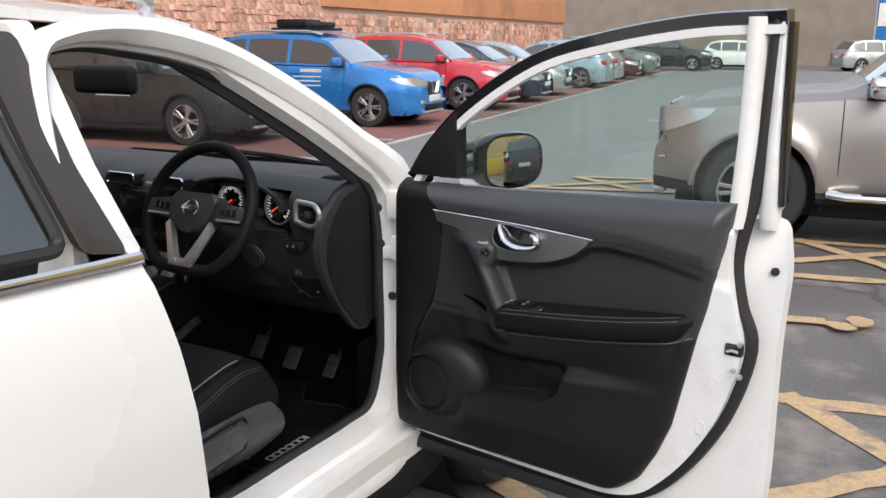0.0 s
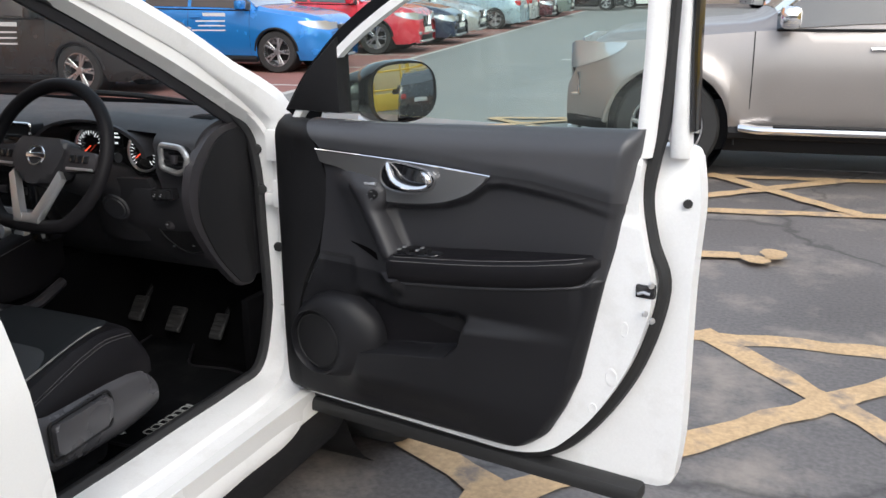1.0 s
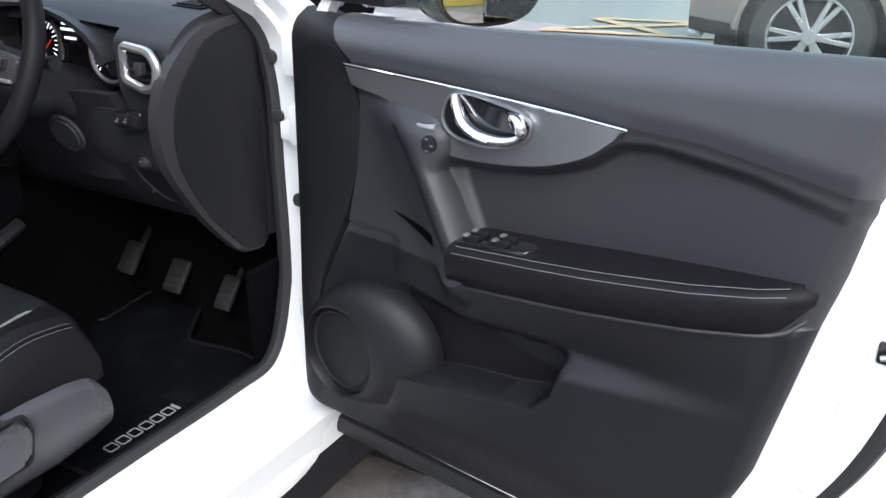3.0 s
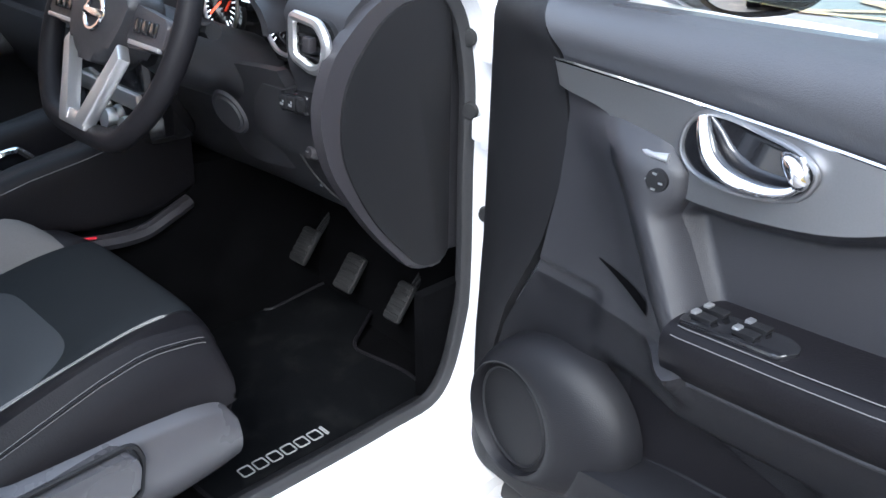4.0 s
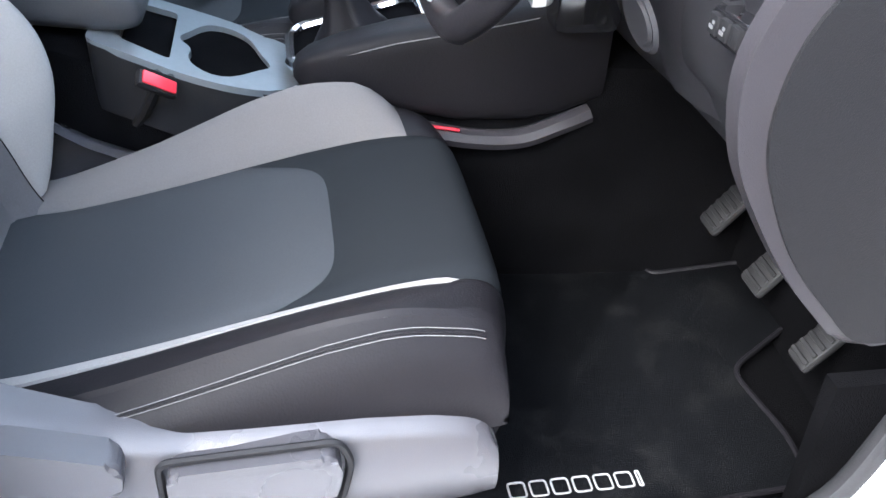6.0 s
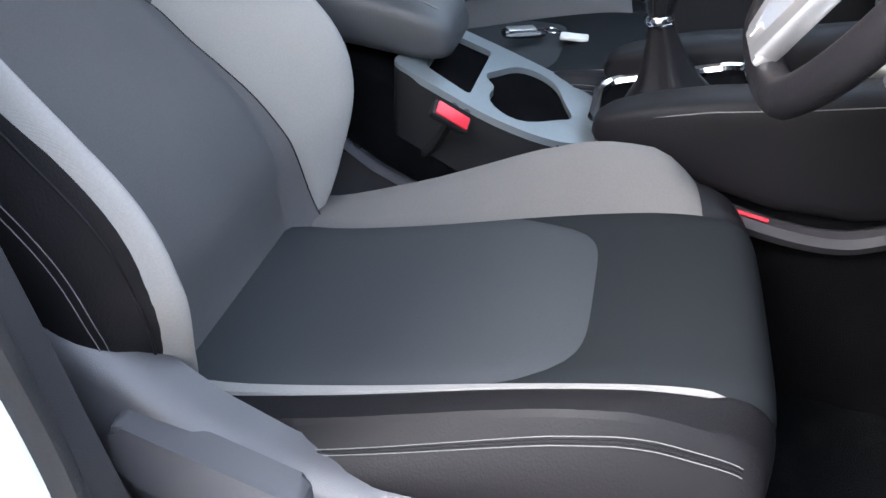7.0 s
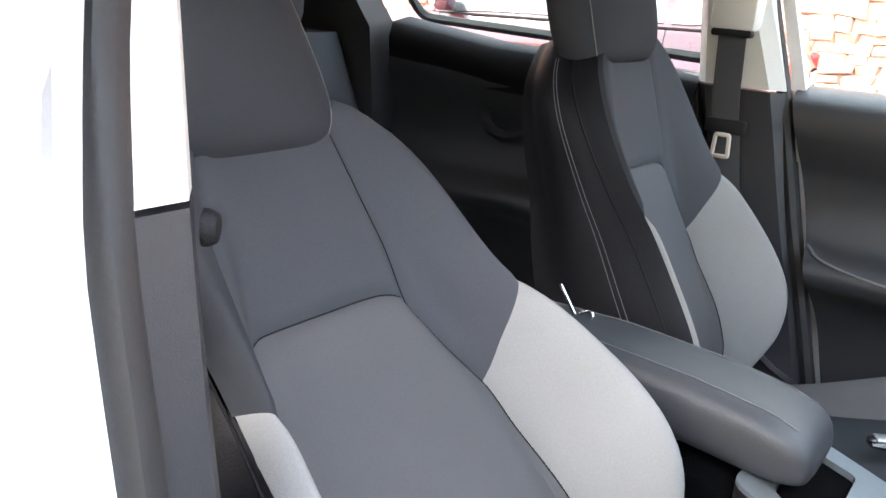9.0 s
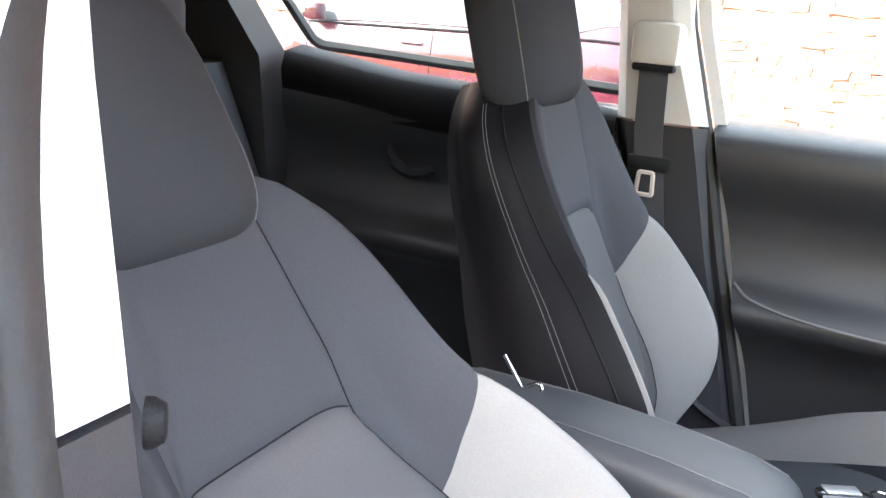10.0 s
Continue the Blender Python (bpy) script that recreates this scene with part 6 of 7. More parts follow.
def left_card(name, y0, y1, label):
    c = part(name, slab(lambda a, b: (CARD_X(b), (y0(0.43 + 0.70 * b) + (y1(0.43 + 0.70 * b) - y0(0.43 + 0.70 * b)) * a), 0.43 + 0.70 * b), 14, 70, (-0.06, 0, 0)), LEFT_CARD, car, label, angle=70)
    return c
fy = lambda z: interp(z, [(0.42, 0.185), (0.7, 0.12), (0.9, 0.065), (1.12, 0.005)]) + 0.012
pc = left_card("passenger_door_card", fy, const(1.0), "charcoal passenger door card")
part("arm_seam", tube(spline([(-0.640, 0.09, 0.865), (-0.615, 0.13, 0.846), (-0.606, 0.25, 0.829), (-0.606, 0.5, 0.822), (-0.61, 0.75, 0.82)], 5), 0.0028, 5), THREAD, pc, "pale seam along the armrest")
part("silver_trim", prism([(0.42, 1.0), (0.95, 1.04), (0.95, 0.99), (0.6, 0.96), (0.48, 0.965)], lambda a, b, d: (-0.648 - d, a, b), 0, 0.02, 0.004), SILVER, pc, "brushed silver trim strip")
part("door_lever", tube(spline([(-0.635, 0.72, 1.02), (-0.625, 0.70, 0.99), (-0.625, 0.64, 0.985), (-0.635, 0.62, 1.0)], 5), 0.007, 8), CHROME, pc, "chrome door lever")
part("aperture_seal", tube([(-0.655, y, z) for y, z in ((0.165, 0.50), (0.112, 0.7), (0.055, 0.9), (0.0, 1.117), (-0.05, 1.28), (-0.085, 1.45))], 0.013, 8), RUBBER, car, "black rubber door seal")
part("pillar_edge", loft([[(-0.672, y + k, z), (-0.70, y + k, z), (-0.70, y + k + 0.022, z), (-0.672, y + k + 0.022, z)] for y, z, k in ((0.03, 1.0, 0.008), (0.0, 1.117, 0.012), (-0.05, 1.28, 0.012), (-0.085, 1.45, 0.012))]), JAMB, car, "white painted pillar edge")
# rear left door inside
rc = left_card("rear_door_card", const(-0.86), lambda z: interp(z, [(0.42, 0.0), (1.12, -0.15)]), "charcoal rear door card")
part("upper_roll", loft([[(-0.628, y, z - 0.035), (-0.64, y, z), (-0.70, y, z + 0.012), (-0.70, y, z - 0.10), (-0.636, y, z - 0.085)] for y, z in ((-0.86, 1.165), (-0.6, 1.135), (-0.15, 1.118))]), VINYL, rc, "padded dark upper roll", angle=80)
part("pull_handle", tube(spline([(-0.64, -0.60, 1.0), (-0.615, -0.57, 0.975), (-0.615, -0.53, 0.96), (-0.64, -0.50, 0.97)], 5), 0.012, 8), PLASTIC, rc, "curved pull handle")
# rear pillar and rear quarter trims
for s in (1, -1):
    part("rear_pillar", loft([[(s * x0, y, z), (s * (x0 - 0.07), y - 0.02, z), (s * (x0 - 0.09), y - 0.25, z), (s * x0, y - 0.3, z)] for x0, y, z in ((0.70, -0.84, 0.5), (0.70, -0.87, 0.9), (0.69, -0.89, 1.15), (0.62, -0.99, 1.35), (0.55, -1.08, 1.52))]), SOFT, car, "dark rear pillar trim")
    g = side_glass("rear_quarter_window", [(-1.22, 1.18), (-1.3, 1.38), (-1.5, 1.40), (-1.6, 1.22)], s, TINT, 0.02)
    g.visible_shadow = False
g = side_glass("rear_door_window", REAR_WIN, -1, GLASS, 0.03, label="clear rear door window")
g.visible_shadow = False
g = side_glass("passenger_window", [(-0.02, 1.13), (-0.09, 1.47), (0.4, 1.46), (0.95, 1.16), (0.98, 1.11)], -1, GLASS, 0.03, label="clear passenger window")
g.visible_shadow = False
part("roof_side", tube([(-0.60, -1.1, 1.50), (-0.60, -0.1, 1.515), (-0.585, 0.4, 1.50)], 0.035, 8), PALE, car)
# rear bench
for s in (1, 0, -1):
    w = 0.25 if s else 0.13
    cxr = s * 0.375
    part("rear_backrest", loft([[(cxr + w * math.copysign(abs(math.cos(t)) ** 0.5, math.cos(t)), -0.78 - 0.26 * k + 0.07 * math.copysign(abs(math.sin(t)) ** 0.6, math.sin(t)), 0.55 + 0.58 * k) for t in np.linspace(0, 2 * math.pi, 21)[:-1]] for k in np.linspace(0, 1, 7)]), CLOTH_DARK, car, "charcoal rear backrest")
    part("rear_cushion", box((cxr - w, -0.80, 0.44), (cxr + w, -0.32, 0.58), 0.05, 3), CLOTH_DARK, car, "charcoal rear cushion")
    if s:
        part("rear_restraint", box((cxr - 0.13, -1.08, 1.13), (cxr + 0.13, -0.98, 1.28), 0.04, 3), CLOTH_DARK, car, "charcoal rear head restraint")
part("parcel_shelf", box((-0.6, -1.7, 1.02), (0.6, -1.05, 1.04), 0.01), CARPET, car)
rw = part("rear_window", grid(lambda a, b: ((2 * b - 1) * (0.62 - 0.08 * a), -1.78 + 0.26 * a, 1.10 + 0.36 * a), 6, 8), TINT, car, "tinted rear window")
# interior mirror
part("rear_view_mirror", box((-0.12, 0.66, 1.345), (0.12, 0.70, 1.425), 0.02, 3), PLASTIC, car, "black rear-view mirror")
part("sun_visor", box((0.12, 0.34, 1.48), (0.50, 0.48, 1.50), 0.008), HEADLINER, car, "pale sun visor", local=Matrix.Identity(4))
part("chrome_bracket", tube(spline([(-0.068, -0.098, 0.876), (-0.064, -0.082, 0.858), (-0.060, -0.066, 0.841), (-0.060, -0.052, 0.835), (-0.062, -0.043, 0.845), (-0.064, -0.050, 0.852), (-0.062, -0.062, 0.846)], 5), 0.0022, 6), CHROME, car, "thin chrome bracket")

# ---- loose things in the car ----
bm = prism(rounded([(0.07, 0.60), (0.62 - 0.045, 0.63), (0.57, 0.88), (0.56, 1.07), (0.49, 1.08), (0.35, 1.06), (0.27, 1.20), (0.12, 1.19), (0.11, 1.03), (0.08, 1.02)], 0.03), lambda a, b, d: (a, b, d + (0.14 * max(0, b - 1.02))), 0.338, 0.352, 0.004)
fm = part("floor_mat", bm, MATTEX, None, "black carpet floor mat on the driver's floor", category="floor mat")
MAT_THREAD = mat("pale_embroidery", (0.27, 0.27, 0.27), 0.8)
for k in range(7):
    w, y = (0.002 if k == 6 else 0.0105), 0.785 + 0.0275 * (k - 3) - (0.008 if k == 6 else 0)
    mark = [(0.522 + 0.0115, y - w), (0.522 + 0.0115, y + w), (0.522 - 0.0115, y + w), (0.522 - 0.0115, y - w)]
    part("embroidery", tube([(a, b, 0.3535) for a, b in rounded(mark, min(0.005, 0.8 * w))], 0.0014, 5, closed=True), MAT_THREAD, fm, "pale embroidered mark")
part("mat_binding", tube([(a, b, 0.352 + 0.14 * max(0, b - 1.02)) for a, b in rounded([(0.075, 0.60), (0.575, 0.63), (0.57, 0.88), (0.56, 1.07), (0.49, 1.08), (0.35, 1.06), (0.27, 1.20), (0.12, 1.19), (0.11, 1.03), (0.08, 1.02)], 0.03)], 0.004, 6, closed=True), VINYL, fm, "black bound edge")
part("paper_scrap", prism([(-0.009, -0.004), (0.006, -0.006), (0.010, 0.003), (-0.004, 0.006)], lambda a, b, d: (0.462 + 1.3 * a, 0.668 + 1.3 * b, d + 0.15 * abs(a)), 0.353, 0.356), PAPER, None, "small scrap of white paper on the floor mat", category="paper")
k = thing("car_key", Matrix.Translation((-0.370, 0.315, 0.668)) @ Matrix.Rotation(radians(117), 4, "Z"), "black and silver key fob with pale tag on the passenger seat", "car key")
part("fob", loft([[(x, 0.018 * w * math.cos(t), 0.008 * w * math.sin(t)) for t in np.linspace(0, 2 * math.pi, 17)[:-1]] for x, w in ((-0.04, 0.3), (-0.036, 0.8), (-0.02, 1.0), (0.02, 1.0), (0.034, 0.8), (0.04, 0.3))]), PIANO, k, "black key fob")
part("fob_face", box((-0.03, -0.012, 0.006), (0.02, 0.012, 0.0095), 0.002), SILVER, k)
part("key_ring", tube([(0.052 + 0.013 * math.cos(t), 0.013 * math.sin(t), 0.002) for t in np.linspace(0, 2 * math.pi, 17)[:-1]], 0.0015, 6, closed=True), CHROME, k)
part("tag", box((0.062, -0.014, -0.002), (0.11, 0.014, 0.005), 0.003, m=Matrix.Rotation(radians(-25), 4, "Z")), PALE, k, "pale key tag")


# ---- other vehicles ----
DARK_GLASS = mat("dark_car_glass", (0.045, 0.05, 0.056), 0.05, vary=0.05, coat=1.0, spec=0.8)
# windscreens: mirrored sky put into a pale, half-metal base colour
SCREEN_GLASS = mat("sky_tinted_windscreen", (0.42, 0.45, 0.50), 0.07, metal=0.75, vary=0.08, coat=1.0)
LAMP = mat("clear_lamp_lens", (0.55, 0.57, 0.6), 0.08, metal=0.5, vary=0.1)
TAIL = mat("red_lamp_lens", (0.45, 0.02, 0.02), 0.15, coat=0.5)
PLATE = mat("blank_plate", (0.7, 0.7, 0.66), 0.5)
BLUE_P = mat("blue_car_paint", (0.03, 0.22, 0.62), 0.22, metal=0.4, vary=0.05, coat=0.8)
RED_P = mat("red_car_paint", (0.50, 0.025, 0.045), 0.25, vary=0.05, coat=0.8)
NAVY_P = mat("navy_car_paint", (0.012, 0.02, 0.05), 0.25, vary=0.05, coat=0.8)
SILVER_P = mat("silver_car_paint", (0.42, 0.43, 0.44), 0.3, metal=0.6, vary=0.05, coat=0.6)
PALEBLUE_P = mat("pale_blue_car_paint", (0.30, 0.40, 0.46), 0.3, metal=0.4, vary=0.05, coat=0.6)
MAROON_P = mat("maroon_car_paint", (0.055, 0.006, 0.014), 0.25, vary=0.05, coat=0.8)
GREEN_P = mat("grey_green_car_paint", (0.16, 0.19, 0.18), 0.3, metal=0.5, vary=0.05, coat=0.6)
BLACK_P = mat("black_car_paint", (0.018, 0.019, 0.021), 0.25, vary=0.05, coat=0.8)
GREY_P = mat("dark_grey_car_paint", (0.02, 0.025, 0.027), 0.3, metal=0.2, vary=0.05, coat=0.8)
PICK_P = mat("warm_grey_pickup_paint", (0.32, 0.297, 0.288), 0.38, metal=0.6, vary=0.04, coat=0.25)
DECAL = mat("pale_door_lettering", (0.6, 0.6, 0.62), 0.5)

# outline tables along the length, from tail (0) to nose (1): heights as parts of the total height
STYLES = {
    "suv": dict(top=[(0, .50), (.02, .62), (.05, .72), (.12, .93), (.2, .985), (.35, 1.0), (.52, .985), (.60, .93), (.72, .68), (.76, .655), (.9, .61), (.965, .56), (.985, .50), (1, .42)], belt=[(0, .60), (.1, .66), (.75, .625), (.95, .545), (1, .41)], clear=.13, arch=.36, wheel=.345),
    "hatch": dict(top=[(0, .48), (.02, .60), (.05, .70), (.12, .93), (.22, .99), (.4, 1.0), (.52, .97), (.60, .90), (.74, .66), (.78, .64), (.92, .56), (.98, .48), (1, .38)], belt=[(0, .58), (.1, .63), (.75, .60), (.95, .48), (1, .36)], clear=.12, arch=.33, wheel=.31),
    "pickup": dict(top=[(0, .52), (.005, .62), (.27, .62), (.275, .63), (.285, .66), (.33, .93), (.38, .985), (.48, 1.0), (.56, .985), (.61, .93), (.725, .65), (.75, .632), (.88, .608), (.935, .588), (.962, .555), (.982, .48), (1, .37)], belt=[(0, .58), (.27, .60), (.73, .60), (.95, .55), (1, .43)], clear=.19, arch=.44, wheel=.385),
}


def make_car(kind, L, W, H, paint, label, gx=None, gy=None, heading=0.0, at=None, wb=None, axle_f=0.86, decal=False, cladding=True, group="cars parked along the wall", name="parked_car", rim=None, dark_rim=False):
    """A parked vehicle; local x runs to its nose, local y to its left."""
    st = STYLES[kind]
    wb = wb or L * 0.6
    xf = L / 2 - axle_f
    xr = xf - wb
    m = at if at is not None else GRID @ pose(gx, gy, 0, 0, 0, heading)
    v = thing(name, m, label, "pickup truck" if kind == "pickup" else "car", group)
    ra, rw = st["arch"], st["wheel"]
    frac = lambda x: (x + L / 2) / L
    top = lambda x: interp(frac(x), st["top"]) * H
    belt = lambda x: min(interp(frac(x), st["belt"]) * H, top(x) - 0.02)

    def hw(x):
        f = frac(x)
        return W / 2 * (1 - 0.08 * max(0, (f - 0.80) / 0.2) ** 2 - 0.24 * max(0, (f - 0.915) / 0.085) ** 2.0 - 0.12 * max(0, (0.12 - f) / 0.12) ** 2.5)

    def low(x):
        z = st["clear"] * H + 0.04 * (frac(x) < 0.04) + 0.03 * (frac(x) > 0.96)
        for c in (xf, xr):
            d = ra ** 2 - (x - c) ** 2
            if d > 0:
                z = max(z, rw + math.sqrt(d))
        return z

    xs = sorted(set(np.round(np.concatenate([np.linspace(-L / 2, L / 2, 49)] + [c + ra * np.cos(np.linspace(0, math.pi, 13)) for c in (xf, xr)]), 4)))
    def hor(x, z):
        zc = st["clear"] * H
        zb = max(belt(x), zc + 0.1)
        k = min(1, max(0, (z - zc) / (zb - zc)))
        y = hw(x) - 0.055 * (max(0, k - 0.60) / 0.40) ** 1.7 - 0.06 * (max(0, 0.45 - k) / 0.45) ** 1.4 + 0.014 * math.exp(-((k - 0.16) / 0.07) ** 2)
        for c in (xf, xr):
            d = math.hypot(x - c, z - rw)
            y += (0.045 if kind == "pickup" else 0.014) * math.exp(-((d - ra - 0.03) / 0.075) ** 2) * (z > rw * 0.7)
        return y

    def section(x):
        zl, zb, zt = low(x), belt(x), top(x)
        zb = max(zb, zl + 0.04)
        zt = max(zt, zb + 0.015)
        pts = [(hor(x, zl + (zb - zl) * k), zl + (zb - zl) * k) for k in (0, 0.1, 0.2, 0.32, 0.48, 0.62, 0.76, 0.88, 1.0)]
        edge = hor(x, zb) - 0.03
        if zt - zb > 0.12:
            pts += [(edge - 0.33 * (zt - zb) * k, zb + (zt - zb) * k * 0.93) for k in (0.05, 0.4, 0.75, 1.0)]
            e2 = pts[-1][0]
            pts += [(e2 - 0.05, zt - 0.015 * H), (e2 * 0.6, zt - 0.002), (0, zt)]
        else:
            pts += [(edge - 0.01 - 0.02 * k, zb + (zt - zb) * (0.2 + 0.2 * k)) for k in (0, 1, 2, 3)]
            pts += [(edge * 0.8, zt - 0.004), (edge * 0.5, zt), (0, zt)]
        return pts

    rings = []
    for x in xs:
        h = section(x)
        rings.append([(x, y, z) for y, z in h] + [(x, -y, z) for y, z in h[-2::-1]])
    bmc = loft(rings, closed=False)
    part("body", bmc, paint, v, label.split(" with")[0] + " body", angle=50)
    part("nose", grid(lambda a, b: (L / 2 - 0.02 - 0.05 * (2 * b - 1) ** 2 + 0.03 * math.sin(math.pi * a), (2 * b - 1) * hw(L / 2) * 0.99, low(L / 2) - 0.03 + (top(L / 2) - low(L / 2) + 0.05) * a), 8, 12), paint, v)
    part("tail", grid(lambda a, b: (-L / 2 + 0.02 + 0.04 * (2 * b - 1) ** 2 - 0.03 * math.sin(math.pi * a), (2 * b - 1) * hw(-L / 2) * 0.99, low(-L / 2) - 0.02 + (top(-L / 2) - low(-L / 2) + 0.04) * a), 8, 12), paint, v)
    part("underbody", box((-L / 2 + 0.15, -W / 2 + 0.12, 0.2), (L / 2 - 0.2, W / 2 - 0.12, st["clear"] * H + 0.25), 0.03), PLASTIC, v)
    # wheels and liners
    for x in (xf, xr):
        for s in (1, -1):
            wheel_parts(v, axis_to((x, s * (W / 2 - 0.115), rw), (0, s, 0)), rw, 0.22, rw * 0.68, 5 if kind != "pickup" else 6, True, rim)
            part("wheel_liner", lathe([(ra * 1.01, -0.01), (ra * 1.01, -0.3), (0.1, -0.3)], axis_to((x, s * (W / 2 - 0.03), rw), (0, s, 0)), 28), PLASTIC, v)
            if cladding:
                path = [(x + (ra + 0.02) * math.cos(t), s * (hor(x, rw + ra * math.sin(t)) + 0.004), rw + (ra + 0.02) * math.sin(t)) for t in np.linspace(0.05, math.pi - 0.05, 20)]
                part("arch_trim", tube(path, 0.022, 6), PLASTIC if kind != "pickup" else paint, v)
    for s in (1, -1):
        part("sill", tube([(xr + ra, s * (W / 2 - 0.04), st["clear"] * H + 0.02), (xf - ra, s * (W / 2 - 0.04), st["clear"] * H + 0.02)], 0.06, 8, flat=0.9), PLASTIC, v)
    # glass: side panes follow the leaning flank
    cab0, cab1 = (0.30, 0.72) if kind == "pickup" else (0.08, 0.73)
    cuts = (0.34, 0.475, 0.49, 0.715) if kind == "pickup" else (0.10, 0.235, 0.25, 0.435, 0.45, 0.70)

    def flank(f, k):
        x = -L / 2 + f * L
        zb, zt = belt(x), top(x)
        hgt = max(0.0, zt - zb)
        return (x, hor(x, zb) - 0.03 - 0.33 * hgt * k + 0.006, zb + hgt * k * 0.93)

    for s in (1, -1):
        for f0, f1 in zip(cuts[::2], cuts[1::2]):
            def pane(a, b):
                f = f0 + (f1 - f0) * a
                lo = 0.08 + 0.30 * max(0, (0.20 - f) / 0.10) ** 1.5 * (kind != "pickup")
                x, y, z = flank(f, lo + (0.86 - lo) * b)
                return (x, s * y, z)
            part("side_window", slab(pane, 10, 4, (0, -s * 0.008, 0)), DARK_GLASS, v, "dark side window")
        # door shut lines, handles, mirrors
        for f in (cuts[1] + 0.007, 0.742) if kind == "pickup" else (cuts[1] + 0.007, cuts[3] + 0.007, 0.70):
            x = -L / 2 + f * L
            part("shut_line", tube([(x, s * (hor(x, z) + 0.001), z) for z in np.linspace(low(x) + 0.06, belt(x), 8)], 0.004, 4), PLASTIC, v)
        for f in (cuts[3] - 0.135, cuts[-1] - 0.19) if kind == "pickup" else (cuts[3] - 0.15, cuts[-1] - 0.22):
            x = -L / 2 + f * L
            part("door_handle", tube([(x - 0.09, s * (hor(x, belt(x) - 0.12) + 0.015), belt(x) - 0.12), (x + 0.09, s * (hor(x, belt(x) - 0.12) + 0.015), belt(x) - 0.12)], 0.014, 6), CHROME if kind == "pickup" else paint, v)
        xm = -L / 2 + (0.70 if kind == "pickup" else 0.675) * L
        part("door_mirror", box((-0.06, -0.11, -0.07), (0.07, 0.11, 0.08), 0.035, 2), CHROME if kind == "pickup" else paint, v, local=Matrix.Translation((xm, s * (W / 2 + 0.06), belt(xm) + 0.09)))
        part("belt_line", tube([(x, s * (hor(x, belt(x)) + 0.002), belt(x) + 0.004) for x in np.linspace(-L / 2 + (cuts[0] - .01) * L, -L / 2 + cuts[-1] * L, 14)], 0.010, 5), PLASTIC, v)
        # lamps
        def lamp(a, b):
            z0 = belt(L / 2 - 0.25) - (0.035 if kind != "pickup" else -0.01)
            tall = 0.13 if kind != "pickup" else 0.19
            if a < 0.6:
                x = L / 2 - 0.46 + 0.42 * a / 0.6
                z = z0 - (0.02 + tall * (a / 0.6) ** 0.7) * b
                return (x, s * (hor(x, z) + 0.006), z)
            e = (a - 0.6) / 0.4
            z = z0 - 0.02 - tall * b * (1 - 0.25 * e) - 0.015 * e
            return (L / 2 - 0.04 + 0.05 * e ** 0.5 * 0.9, s * (hor(L / 2 - 0.04, z) + 0.006 - 0.30 * e), z)
        part("headlight", slab(lamp, 14, 5, (-0.02, -s * 0.03, 0)), LAMP, v, "clear headlight")
        part("tail_light", box((-L / 2 - 0.01, s * (hw(-L / 2) - 0.1) - 0.07, 0.52 * H - 0.06), (-L / 2 + 0.2, s * (hw(-L / 2) - 0.1) + 0.13, 0.52 * H + 0.09), 0.03), TAIL, v, "red tail light")
        part("fog_lamp", box((L / 2 - 0.12, s * hw(L / 2) * 0.78 - 0.10, 0.26 * H - 0.03), (L / 2 + 0.005, s * hw(L / 2) * 0.78 + 0.10, 0.26 * H + 0.04), 0.02), CHROME if kind != "hatch" else PLASTIC, v)
    wf = lambda a, b: ((-L / 2 + (cab1 - 0.005 - 0.115 * a) * L), (2 * b - 1) * (hw(0) - 0.09 - 0.16 * a), 0)
    def screen(a, b):
        x, y, _ = wf(a, b)
        return (x, y, top(x) + 0.012 - 0.03 * (2 * b - 1) ** 4)
    part("windscreen", slab(screen, 8, 8, (0, 0, -0.01)), SCREEN_GLASS, v, "windscreen coloured pale as sky reflection")
    def rearscreen(a, b):
        x = -L / 2 + (0.285 + 0.05 * a if kind == "pickup" else 0.05 + 0.075 * a) * L
        return (x - 0.01, (2 * b - 1) * (hw(0) - 0.14 - 0.12 * a), top(x) + 0.008)
    part("rear_window", slab(rearscreen, 6, 6, (0, 0, -0.01)), DARK_GLASS, v, "dark rear window")
    # face
    part("grille", box((L / 2 - 0.06, -hw(L / 2) * 0.42, 0.33 * H), (L / 2 + 0.012, hw(L / 2) * 0.42, 0.48 * H), 0.02), PIANO, v, "black grille")
    part("grille_bar", tube([(L / 2 + 0.02, -0.2, 0.485 * H), (L / 2 + 0.025, -0.1, 0.36 * H), (L / 2 + 0.025, 0.1, 0.36 * H), (L / 2 + 0.02, 0.2, 0.485 * H)], 0.016, 6), CHROME, v, "chrome grille bar")
    part("lower_grille", box((L / 2 - 0.08, -hw(L / 2) * 0.6, 0.17 * H), (L / 2 + 0.01, hw(L / 2) * 0.6, 0.24 * H), 0.02), PLASTIC, v)
    part("skid_strip", box((L / 2 - 0.08, -hw(L / 2) * 0.7, 0.145 * H), (L / 2 + 0.02, hw(L / 2) * 0.7, 0.17 * H), 0.012), SILVER, v)
    part("number_plate", box((L / 2 + 0.012, -0.26, 0.265 * H), (L / 2 + 0.02, 0.26, 0.335 * H), 0.004), PLATE, v, "blank pale plate")
    part("number_plate", box((-L / 2 - 0.03, -0.26, 0.42 * H), (-L / 2 - 0.02, 0.26, 0.49 * H), 0.004), PLATE, v, "blank pale plate")
